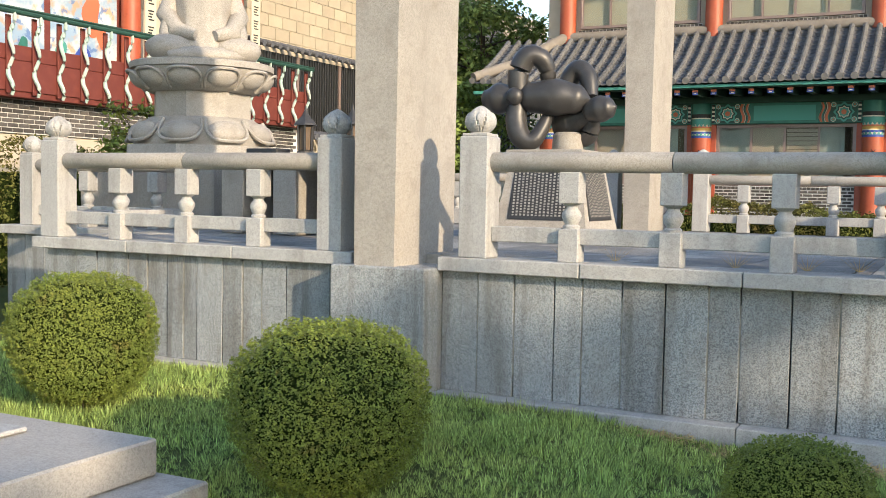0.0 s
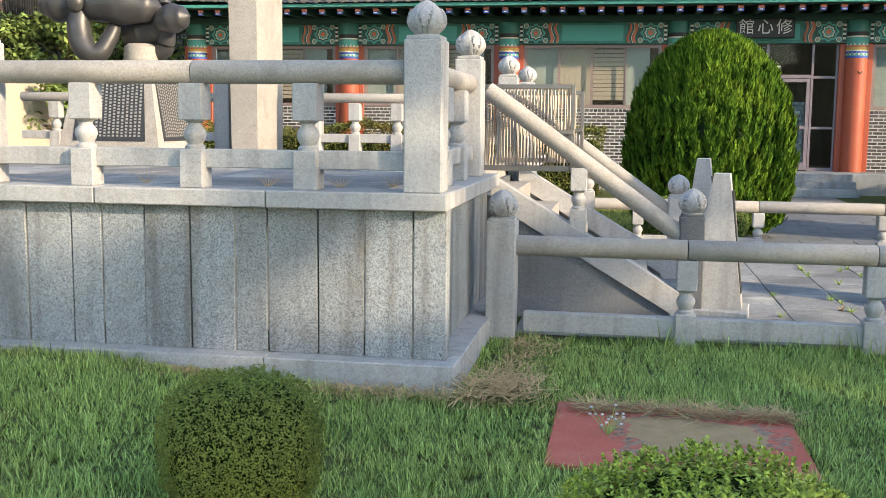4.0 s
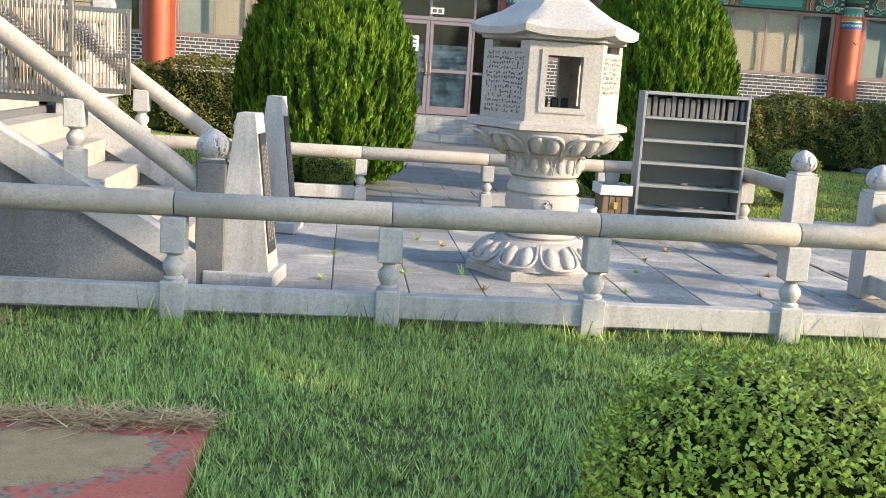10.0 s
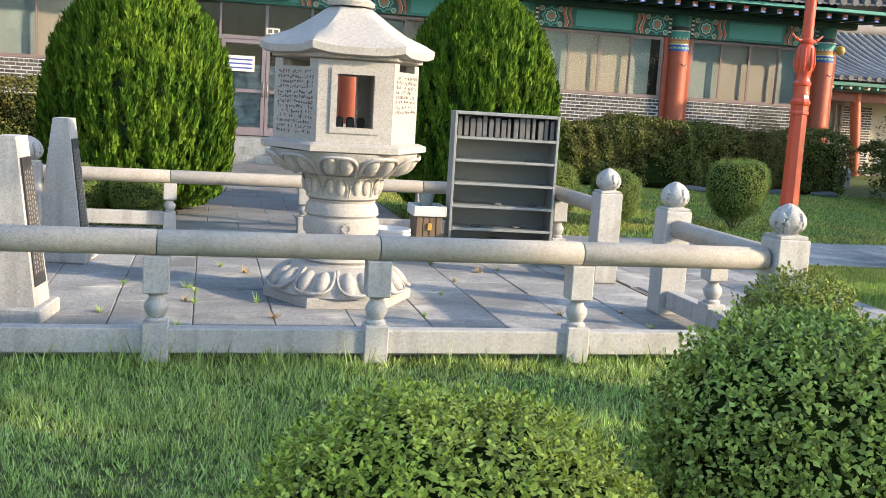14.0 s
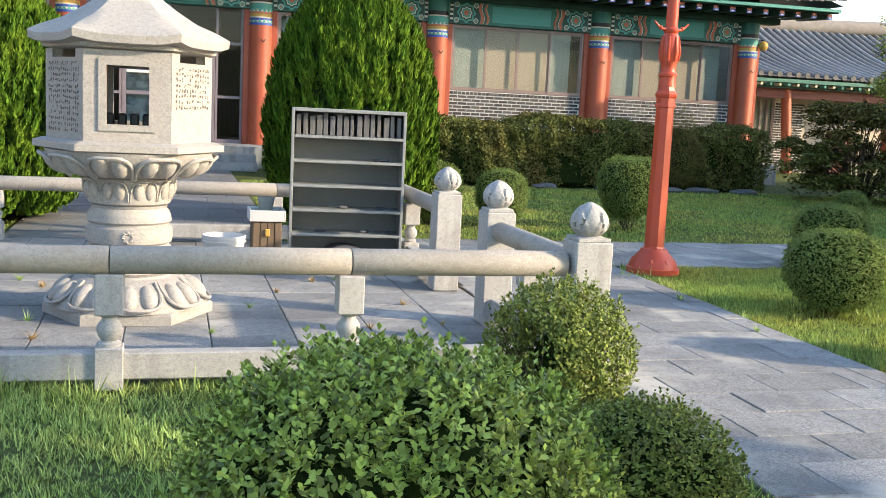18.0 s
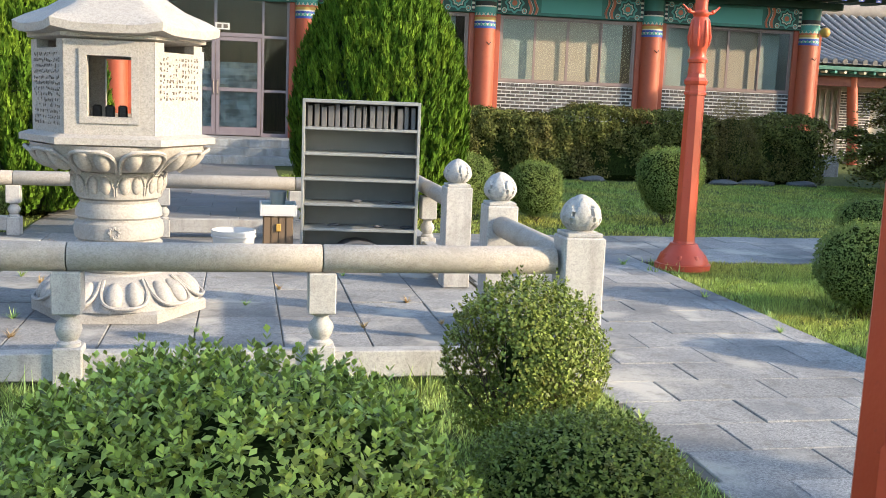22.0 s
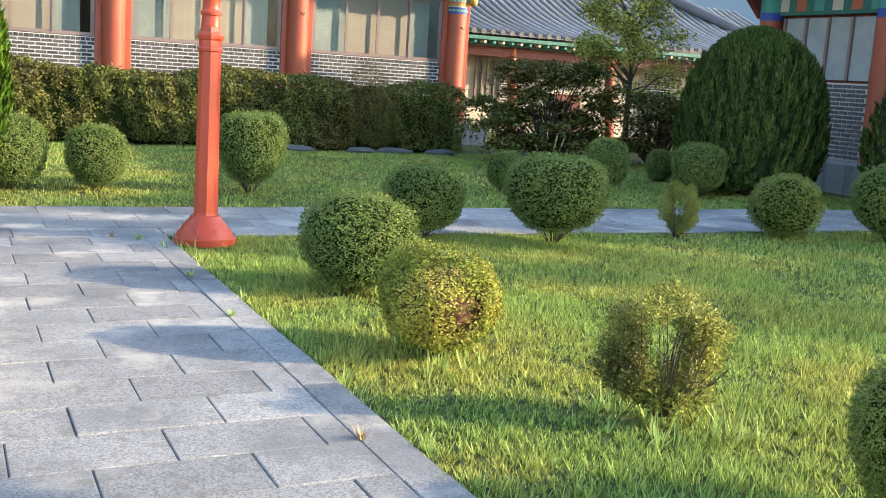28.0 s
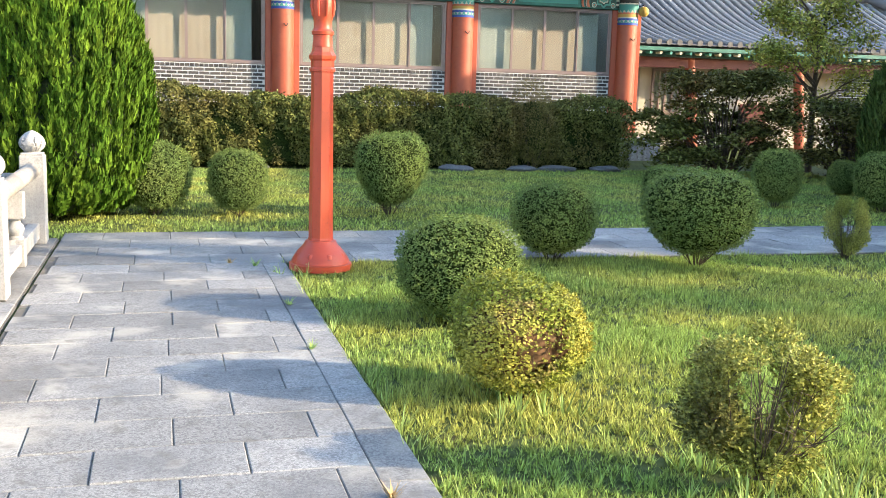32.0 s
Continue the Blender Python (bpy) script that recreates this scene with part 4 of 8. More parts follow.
# ---- shelf, box, bucket ----
def shelf(x, y):
    ob = empty("metal_shelf", pose(x, y, 0, 0, 0, -6), "open grey steel shelf with six boards, nearly empty", "shelf")
    w, d, h = 1.03, 0.34, 1.435
    part("side_panel", Geo().box(0, 0.025, 0, d, 0, h, 0.003), GREYMETAL, ob)
    part("side_panel", Geo().box(w - 0.025, w, 0, d, 0, h, 0.003), GREYMETAL, ob)
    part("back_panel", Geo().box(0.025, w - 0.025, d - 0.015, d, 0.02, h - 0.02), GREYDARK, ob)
    part("top_panel", Geo().box(0.025, w - 0.025, 0, d - 0.016, h - 0.03, h, 0.003), GREYMETAL, ob)
    for k in range(6):
        z = 0.06 + k * 0.222
        b = part("shelf_board", Geo().box(0.026, w - 0.026, 0.0, d - 0.016, z, z + 0.026, 0.003), GREYMETAL, ob)
    g = Geo()
    for k in range(9):
        a = math.pi * k / 8
        g.v += [(-0.2 * math.cos(a), 0, 0.11 * math.sin(a)), (-0.17 * math.cos(a), 0, 0.085 * math.sin(a)), (-0.2 * math.cos(a), 0.25, 0.11 * math.sin(a)), (-0.17 * math.cos(a), 0.25, 0.085 * math.sin(a))]
    for k in range(8):
        b = k * 4
        g.f += [(b, b + 4, b + 5, b + 1), (b + 2, b + 3, b + 7, b + 6), (b, b + 2, b + 6, b + 4), (b + 1, b + 5, b + 7, b + 3)]
    g.f += [(0, 1, 3, 2), (32, 34, 35, 33)]
    thing("roof_tile", g, TILE, pose(x + 0.52, y - 0.03, 0.087), "dark curved clay roof tile lying on the lowest shelf board", "roof tile")
    rr = random.Random(3)
    for k in range(16):
        xx = 0.05 + k * 0.060
        hh = rr.uniform(0.17, 0.215)
        wd = rr.uniform(0.028, 0.05)
        thing("tile_slab", Geo().box(0, wd, 0, 0.22, 0, hh, 0.003), TILE_CAP if rr.random() < 0.6 else TILE_COVER, pose(x + xx, y + 0.08 - xx * 0.14, 1.197, 0, 0, -8), "thin grey tile standing on edge on the top shelf", "tile", "tiles on the shelf")
    for xx, k in ((0.78, 4), (0.86, 4), (0.7, 1), (0.95, 1), (0.3, 1), (0.85, 2), (0.5, 2)):
        thing("stone_chip", Geo().ball((0, 0, 0.012), (rr.uniform(0.02, 0.07), 0.03, 0.014), 8, 5), TILE, pose(x + xx, y + 0.16 - xx * 0.14, 0.087 + k * 0.222, 0, 0, 20), "small dark fragment lying on a shelf board", "fragment", "fragments")


shelf(5.075, 11.955)


def offering_box(x, y):
    ob = empty("offering_box", pose(x, y, 0) @ Matrix.Diagonal((1, 1, 1.12, 1)), "weathered wooden box with brass padlock and white tray on top", "box")
    part("body", Geo().box(0, 0.26, 0, 0.3, 0.02, 0.36, 0.006), OLDWOOD, ob)
    for k in range(4):
        part("slat", Geo().box(0.005 + k * 0.064, 0.06 + k * 0.064, -0.012, -0.001, 0.02, 0.35, 0.002), OLDWOOD, ob)
    part("hasp", Geo().box(0.11, 0.15, -0.03, -0.013, 0.24, 0.30, 0.004), YELLOW, ob, "brass padlock")
    t = Geo().box(-0.03, 0.29, -0.03, 0.33, 0.362, 0.372)
    for q in ((-0.03, -0.015, -0.03, 0.33), (0.275, 0.29, -0.03, 0.33), (-0.015, 0.275, -0.03, -0.015), (-0.015, 0.275, 0.315, 0.33)):
        t.box(*q, 0.372, 0.45, 0.003)
    part("tray", t, WHITEPL, ob, "white plastic tray")
    part("water", Geo().box(-0.014, 0.274, -0.014, 0.314, 0.374, 0.42), TEAL, ob)
    part("cup", Geo().lathe([(0.05, 0.38), (0.08, 0.54), (0.075, 0.54), (0.045, 0.39)], 16, (0.13, 0.2, 0)), GREYMETAL, ob, smooth=True)


offering_box(4.755, 11.98)


def bucket(x, y):
    ob = empty("bucket", pose(x, y, 0), "round white plastic bucket", "bucket")
    part("body", Geo().lathe([(0.15, 0.0), (0.155, 0.01), (0.185, 0.26), (0.192, 0.262), (0.192, 0.285), (0.182, 0.287), (0.15, 0.03)], 28), WHITEPL, ob, smooth=True)
    part("rim", Geo().lathe([(0.187, 0.225), (0.195, 0.228), (0.195, 0.238), (0.187, 0.24)], 28), WHITEPL, ob, smooth=True)


bucket(4.5, 11.92)


# ---- lamp posts ----
def lamp_post(x, y, label, thick=False):
    ob = empty("street_lamp", pose(x, y, 0, 0, 0, 12) @ Matrix.Diagonal((0.92, 0.92, 1, 1)), label, "street lamp", "street lamps")
    base = part("base", Geo().lathe([(0.28, 0.0), (0.28, 0.05), (0.262, 0.055), (0.25, 0.09), (0.205, 0.15), (0.155, 0.20), (0.135, 0.235), (0.118, 0.24)], 24), LAMP_RED, ob, smooth=True)
    for k in range(8):
        a = math.pi * k / 4
        part("petal", Geo().ball((0.20 * math.cos(a), 0.20 * math.sin(a), 0.075), (0.045, 0.045, 0.075), 10, 6), LAMP_RED, base, smooth=True)
    part("shaft", Geo().lathe([(0.118, 0.235), (0.108, 0.26), (0.096, 1.60), (0.096, 1.61)], 8, turn=math.pi / 8), LAMP_RED, ob)
    part("collar", Geo().lathe([(0.096, 1.60), (0.112, 1.605), (0.112, 1.625), (0.101, 1.64), (0.101, 1.69), (0.114, 1.705), (0.118, 1.73), (0.108, 1.745), (0.096, 1.76), (0.085, 1.80)], 8, turn=math.pi / 8), LAMP_RED, ob)
    up = part("upper_shaft", Geo().lathe([(0.09, 1.80), (0.083, 1.85), (0.083, 1.89), (0.095, 1.895), (0.097, 1.92), (0.085, 1.93), (0.078, 1.95), (0.078, 2.0), (0.09, 2.04), (0.098, 2.12), (0.085, 2.28), (0.068, 2.30), (0.08, 2.32), (0.08, 2.34), (0.062, 2.36), (0.055, 3.4)], 20), LAMP_RED, ob, smooth=True)
    for k in range(8):
        a = math.pi * k / 4
        part("leaf_relief", Geo().tube([(0.09 * math.cos(a), 0.09 * math.sin(a), 2.04), (0.103 * math.cos(a), 0.103 * math.sin(a), 2.12), (0.085 * math.cos(a), 0.085 * math.sin(a), 2.27)], [0.012, 0.016, 0.008], 8), LAMP_RED, up, smooth=True)
    arm = Geo().tube([(-0.22, 0, 2.40), (-0.14, 0, 2.34), (0, 0, 2.33), (0.14, 0, 2.34), (0.22, 0, 2.40)], [0.008, 0.013, 0.018, 0.013, 0.008], 10)
    arm.ball((-0.14, 0, 2.35), 0.022, 10, 6).ball((0.14, 0, 2.35), 0.022, 10, 6)
    part("cross_arm", arm, LAMP_RED, ob, smooth=True)
    if thick:
        hatch(x, y, ob)
    part("head", Geo().lathe([(0.055, 3.4), (0.09, 3.42), (0.10, 3.46), (0.16, 3.50), (0.17, 3.72), (0.05, 3.84)], 16), LAMP_RED, ob, smooth=True)


def hatch(x, y, parent):
    """The cover of the wiring hatch: a shell over three sides of the octagonal shaft."""
    g = Geo()
    ang = [math.radians(a) for a in (-157.5, -112.5, -67.5, -22.5)]
    for rad in (0.126, 0.117):
        for z, k in ((0.27, 1.0), (0.80, 0.955), (0.84, 0.95)):
            for i, a in enumerate(ang):
                c = 0.5 if z == 0.84 and i in (0, 3) else 0.0
                b = a + (ang[1] - a) * c if i == 0 else a + (ang[2] - a) * c if i == 3 else a
                q = rad * k * (math.cos(math.pi / 8) / math.cos(math.pi / 8 * (1 - 2 * c)) if c else 1.0)
                g.v.append((q * math.cos(b), q * math.sin(b), z))
    for j in range(2):
        for i in range(3):
            u = j * 4 + i
            g.f += [(u, u + 1, u + 5, u + 4), (12 + u, 16 + u, 17 + u, 13 + u)]
    rim = [0, 1, 2, 3, 7, 11, 10, 9, 8, 4]
    for u, v in zip(rim, rim[1:] + rim[:1]):
        g.f.append((u, u + 12, v + 12, v))
    part("hatch_cover", g, LAMP_RED, parent)


lamp_post(8.62, 11.78, "red painted iron lamp post on a flared base beside the path")
lamp_post(6.0, 4.87, "thick octagonal red painted iron lamp post on the lawn edge", True)


# ---- hall ----
HY, HZ = 25.6, 0.46
COLS = [17.72 - 3.94 * k for k in range(8)]


def painted_beam(x0, x1, parent, y):
    """The green lintel between two columns, with its painted panels."""
    z0, z1 = 3.36, 3.86
    b = part("lintel", Geo().box(x0, x1, y - 0.06, y + 0.2, z0, z1, 0.01), GREEN, parent, "green painted lintel with scroll ornament")
    f = y - 0.064

    def flat(g, pts):
        g.quad(*[(p[0], f - pts_d[0], p[1]) for p in pts])
    pts_d = [0.0]
    w = x1 - x0
    g_t, g_o, g_c, g_k, g_d = Geo(), Geo(), Geo(), Geo(), Geo()
    for side in (0, 1):
        sx = (lambda u: x0 + u) if side == 0 else (lambda u: x1 - u)
        # checker strip
        for i in range(9):
            pts_d[0] = 0.002
            zz = z0 + 0.03 + i * 0.05
            flat(g_c if i % 2 else g_k, [(sx(0.02), zz), (sx(0.09), zz), (sx(0.09), zz + 0.045), (sx(0.02), zz + 0.045)])
        # scroll field
        pts_d[0] = 0.001
        flat(g_d, [(sx(0.11), z0 + 0.02), (sx(0.72), z0 + 0.02), (sx(0.72), z1 - 0.02), (sx(0.11), z1 - 0.02)])
        cx, cz = 0.40, (z0 + z1) / 2
        for r, gg, d in ((0.21, g_t, 0.003), (0.165, g_d, 0.004), (0.13, g_c, 0.005), (0.105, g_t, 0.006), (0.06, g_o, 0.007)):
            pts_d[0] = d
            flat(gg, [(sx(cx + r * math.cos(a) * (1 + 0.12 * math.cos(8 * a))), cz + r * math.sin(a) * (1 + 0.12 * math.cos(8 * a))) for a in [2 * math.pi * i / 32 for i in range(32)]])
        for cz2 in (z0 + 0.08, z1 - 0.08):
            for cx2 in (0.17, 0.63):
                for r, gg, d in ((0.06, g_c, 0.003), (0.045, g_t, 0.004), (0.02, g_o, 0.005)):
                    pts_d[0] = d
                    flat(gg, [(sx(cx2 + r * math.cos(a)), cz2 + r * math.sin(a)) for a in [2 * math.pi * i / 16 for i in range(16)]])
        # waving bands that end the field
        for off, gg in ((0.72, g_o), (0.79, g_c), (0.805, g_k), (0.86, g_o), (0.90, g_c)):
            wd = 0.06 if gg is g_o else 0.018
            pts_d[0] = 0.003
            n = 10
            for i in range(n):
                za, zb = z0 + 0.02 + i * 0.046, z0 + 0.02 + (i + 1) * 0.046
                ua, ub = 0.035 * math.sin(2 * math.pi * i / n), 0.035 * math.sin(2 * math.pi * (i + 1) / n)
                flat(gg, [(sx(off + ua), za), (sx(off + wd + ua), za), (sx(off + wd + ub), zb), (sx(off + ub), zb)])
    pts_d[0] = 0.002
    flat(g_t, [(x0 + 1.02, z0 + 0.07), (x1 - 1.02, z0 + 0.07), (x1 - 1.02, z1 - 0.07), (x0 + 1.02, z1 - 0.07)])
    for gg, mm, nm in ((g_t, TEAL, "teal_ornament"), (g_o, ORANGE, "orange_ornament"), (g_c, CREAM, "cream_ornament"), (g_k, BLACKP, "black_ornament"), (g_d, GREEN_DARK, "dark_ornament")):
        if gg.v:
            part(nm, gg, mm, b, kind="stuff")


def brick_wall(x0, x1, z0, z1, y, parent, name="brick_wall"):
    wl = part(name, Geo().box(x0, x1, y + 0.012, y + 0.22, z0, z1), MORTAR, parent, "charcoal grey brick wall with white mortar joints")
    g = Geo()
    rows = int((z1 - z0) / 0.076)
    for r in range(rows):
        z = z0 + r * (z1 - z0) / rows
        h = (z1 - z0) / rows - 0.025
        if r == rows - 1:
            x = x0 + 0.01
            while x < x1 - 0.05:
                g.box(x, min(x + 0.082, x1 - 0.005), y - 0.006, y + 0.02, z, z + h + 0.01)
                x += 0.098
            continue
        x = x0 - (0.11 if r % 2 else 0.0)
        while x < x1 - 0.01:
            a, b = max(x, x0 + 0.006), min(x + 0.196, x1 - 0.006)
            if b - a > 0.03:
                d = random.uniform(0, 0.006)
                g.box(a, b, y - d, y + 0.02, z, z + h)
            x += 0.22
    me = bpy.data.meshes.new("bricks")
    me.from_pydata(g.v, [], g.f)
    me.materials.append(BRICK)
    part("bricks", me, None, wl, kind="stuff")


def hall_window(x0, x1, z0, z1, y, parent, blind=0):
    w = part("window", Geo().box(x0, x1, y - 0.02, y + 0.08, z0, z0 + 0.05, 0.004), ALU, parent, "brown framed sliding window with beige curtains behind")
    for a, b, c, d in ((x0, x0 + 0.05, z0 + 0.05, z1), (x1 - 0.05, x1, z0 + 0.05, z1), (x0 + 0.05, x1 - 0.05, z1 - 0.05, z1)):
        part("frame", Geo().box(a, b, y - 0.02, y + 0.08, c, d, 0.004), ALU, w)
    n = 4
    cw = (x1 - x0 - 0.1) / n
    for k in range(n):
        xa = x0 + 0.05 + k * cw
        yo = y + (0.0 if k in (0, 3) else 0.03)
        p = Geo().box(xa + 0.03, xa + cw - 0.03, yo + 0.015, yo + 0.021, z0 + 0.08, z1 - 0.08)
        pane = part("pane", p, GLASSM, w)
        pane.visible_shadow = False
        f = Geo()
        for a, b, c, d in ((xa, xa + 0.03, z0 + 0.05, z1 - 0.05), (xa + cw - 0.03, xa + cw, z0 + 0.05, z1 - 0.05), (xa + 0.03, xa + cw - 0.03, z0 + 0.05, z0 + 0.08), (xa + 0.03, xa + cw - 0.03, z1 - 0.08, z1 - 0.05)):
            f.box(a, b, yo, yo + 0.028, c, d)
        part("sash", f, ALU, w)
        if blind and k in (2,):
            for i in range(int((z1 - z0 - 0.2) / 0.1)):
                part("blind_slat", Geo().box(xa + 0.03, xa + cw - 0.03, y + 0.16, y + 0.17, z1 - 0.1 - i * 0.1 - 0.085, z1 - 0.1 - i * 0.1), CURTAIN, w)
        else:
            c = Geo()
            m = 24
            for i in range(m + 1):
                xx = xa + cw * (0.72 if k == n - 1 else 1.0) * i / m
                c.v += [(xx, y + 0.14 + 0.0012 * math.sin(i * 1.3), z0), (xx, y + 0.14 + 0.0012 * math.sin(i * 1.3), z1)]
            for i in range(m):
                c.f.append((2 * i, 2 * i + 2, 2 * i + 3, 2 * i + 1))
            part("curtain", c, SHEER if k in (0, 3) else CURTAIN, w, smooth=True)


def column(x, y, z0, parent):
    c = part("column", Geo().lathe([(0.235, z0), (0.235, 3.02)], 24, (x, y, 0)), RED, parent, "round red painted column with a painted capital", smooth=True)
    bands = [(3.02, 3.07, BLUE), (3.07, 3.12, CREAM), (3.12, 3.17, BLUE), (3.17, 3.20, CREAM), (3.20, 3.26, YELLOW), (3.26, 3.30, ORANGE), (3.30, 3.36, CREAM), (3.36, 3.48, TEAL), (3.48, 3.51, CREAM), (3.51, 3.60, BLACKP), (3.60, 3.86, GREEN)]
    for a, b, m_ in bands:
        part("painted_band", Geo().lathe([(0.243, a), (0.243, b)], 24, (x, y, 0)), m_, c, smooth=True)
    z = Geo()
    for i in range(16):
        a0, a1, am = [2 * math.pi * (i + u) / 16 for u in (0, 1, 0.5)]
        r = 0.2465
        z.quad((x + r * math.cos(a0), y + r * math.sin(a0), 3.36), (x + r * math.cos(am), y + r * math.sin(am), 3.28), (x + r * math.cos(a1), y + r * math.sin(a1), 3.36))
        z.quad((x + r * math.cos(a0), y + r * math.sin(a0), 3.07), (x + r * math.cos(am), y + r * math.sin(am), 3.15), (x + r * math.cos(a1), y + r * math.sin(a1), 3.07))
    part("zigzag", z, TEAL, c, kind="stuff")
    part("hook", Geo().tube([(x, y - 0.23, 2.72), (x + 0.04, y - 0.30, 2.66), (x + 0.08, y - 0.28, 2.72)], 0.012, 6), BLACKP, c)


def tiled_roof(parent, x0, x1, y0, z0, y1, z1, sag=0.12, pitch=0.30, lift=(0.0, 0.0), cover=None):
    """Rows of convex tiles running up from the eave (y0, z0) to (y1, z1), over rows of flat concave ones."""
    n = max(2, round((x1 - x0) / pitch))
    steps = 14

    def at(u, x):
        k = (x - x0) / (x1 - x0)
        e = lift[0] * max(0, 1 - k * 6) ** 2 + lift[1] * max(0, 1 - (1 - k) * 6) ** 2
        return y0 + (y1 - y0) * u, z0 + (z1 - z0) * u - sag * math.sin(math.pi * u) + e * (1 - u)
    bed = Geo()
    for i in range(n):
        xa, xb = x0 + (x1 - x0) * i / n, x0 + (x1 - x0) * (i + 1) / n
        xm = (xa + xb) / 2
        for s in range(steps):
            ua, ub = s / steps, (s + 1.25) / steps
            b = len(bed.v)
            for k in range(5):
                t = -1 + k / 2
                dz = -0.05 * (1 - t * t)
                for u, dd in ((ua, 0.035), (ub, 0.0), (ua, 0.005)):
                    yy, zz = at(min(u, 1.0), xm)
                    bed.v.append((xm + t * (xb - xa) / 2, yy, zz + dz + dd))
            for k in range(4):
                q = b + 3 * k
                bed.f += [(q, q + 3, q + 4, q + 1), (q, q + 2, q + 5, q + 3)]
    me = bpy.data.meshes.new("flat_tiles")
    me.from_pydata(bed.v, [], bed.f)
    me.materials.append(TILE)
    part("flat_tiles", me, None, parent, "dark grey clay roof tiles", kind="stuff")
    for i in range(n + 1):
        x = x0 + (x1 - x0) * i / n
        g = Geo()
        pts, rad = [], []
        for s in range(steps + 1):
            u = s / steps
            yy, zz = at(u, x)
            pts.append((x, yy, zz + 0.03))
            rad.append(0.072)
            if s < steps:
                yy2, zz2 = at(u + 0.97 / steps, x)
                pts.append((x, yy2, zz2 + 0.03))
                rad.append(0.062)
        g.tube(pts, rad, 8)
        t = part("cover_tile", g, cover or TILE_COVER, parent, smooth=True)
        yy, zz = at(0, x)
        part("tile_end", Geo().tube([(x, yy - 0.02, zz + 0.022), (x, yy + 0.03, zz + 0.03)], 0.082, 12), TILE_CAP, t)


def hall():
    ob = empty("temple_hall", pose(5, HY, 0), "two-storey temple hall with red columns, painted green beams and tiled eaves", "building")
    o = pose(-5, -HY, 0)
    x0, x1 = COLS[-1] - 0.6, COLS[0] + 0.25
    part("plinth", Geo().box(x0, x1 + 0.4, HY - 0.75, HY + 9, -0.1, HZ, 0.02), GRANITE_PANEL, ob)
    for k in range(3):
        part("entrance_step", Geo().box(2.0, 5.75, HY - 0.75 - 0.36 * (3 - k), HY - 0.75 - 0.36 * (2 - k) - 0.004, -0.02, HZ * (k + 1) / 3 - 0.004, 0.012), GRANITE_PANEL, ob)
    # dark colour on wall and floor stands in for the room's shade
    part("back_wall", Geo().box(x0, x1, HY + 3.0, HY + 3.2, HZ, 3.9), OLDWOOD, ob)
    part("room_floor", Geo().box(x0, x1, HY + 0.3, HY + 3.0, HZ, HZ + 0.02), OLDWOOD, ob)
    part("end_wall", Geo().box(x1 - 0.2, x1, HY + 0.25, HY + 3.0, HZ + 0.02, 3.86), PLASTER, ob)
    for i, x in enumerate(COLS):
        column(x, HY, HZ, ob)
        part("side_post", Geo().box(x - 0.36, x - 0.2, HY + 0.02, HY + 0.2, HZ, 3.36, 0.01), RED, ob)
        part("side_post", Geo().box(x + 0.2, x + 0.36, HY + 0.02, HY + 0.2, HZ, 3.36, 0.01), RED, ob)
    for i, (xb, xa) in enumerate(zip(COLS, COLS[1:])):
        painted_beam(xa + 0.24, xb - 0.24, ob, HY)
        if i == 3:
            continue
        brick_wall(xa + 0.36, xb - 0.36, HZ, 1.86, HY + 0.06, ob)
        hall_window(xa + 0.36, xb - 0.36, 1.87, 3.35, HY + 0.08, ob, blind=(i >= 4))
    # entrance: doors, side lights, transom
    xa, xb = COLS[4] + 0.36, COLS[3] - 0.36
    dz = 2.60
    for a, b in ((xa, 3.02), (4.96, xb)):
        f = Geo()
        for q in ((a, a + 0.05, HZ, 3.36), (b - 0.05, b, HZ, 3.36), (a + 0.05, b - 0.05, dz - 0.03, dz + 0.03), (a + 0.05, b - 0.05, HZ, HZ + 0.08), (a + 0.05, b - 0.05, 1.42, 1.48)):
            f.box(q[0], q[1], HY + 0.1, HY + 0.16, q[2], q[3], 0.003)
        part("side_frame", f, DOORFRAME, ob)
        g = part("side_glass", Geo().box(a + 0.05, b - 0.05, HY + 0.125, HY + 0.132, HZ + 0.08, 3.3), GLASSM, ob)
    f = Geo().box(3.02, 4.96, HY + 0.1, HY + 0.18, dz - 0.02, dz + 0.06, 0.004).box(3.96, 4.02, HY + 0.1, HY + 0.16, dz + 0.06, 3.36)
    part("transom_frame", f, DOORFRAME, ob)
    part("transom_glass", Geo().box(3.02, 4.96, HY + 0.13, HY + 0.136, dz + 0.06, 3.36), GLASSM, ob)
    for a, b in ((3.03, 3.985), (3.995, 4.95)):
        d = part("door", Geo().box(a, a + 0.08, HY + 0.1, HY + 0.15, HZ + 0.02, dz - 0.03, 0.004).box(b - 0.08, b, HY + 0.1, HY + 0.15, HZ + 0.02, dz - 0.03, 0.004).box(a + 0.08, b - 0.08, HY + 0.1, HY + 0.15, HZ + 0.02, HZ + 0.2, 0.004).box(a + 0.08, b - 0.08, HY + 0.1, HY + 0.15, 1.42, 1.50, 0.004).box(a + 0.08, b - 0.08, HY + 0.1, HY + 0.15, dz - 0.11, dz - 0.03, 0.004), DOORFRAME, ob, "glazed swing door in a brownish metal frame")
        part("upper_glass", Geo().box(a + 0.08, b - 0.08, HY + 0.12, HY + 0.128, 1.50, dz - 0.11), GLASSM, d)
        part("lower_glass", Geo().box(a + 0.08, b - 0.08, HY + 0.12, HY + 0.128, HZ + 0.2, 1.42), GLASSM, d)
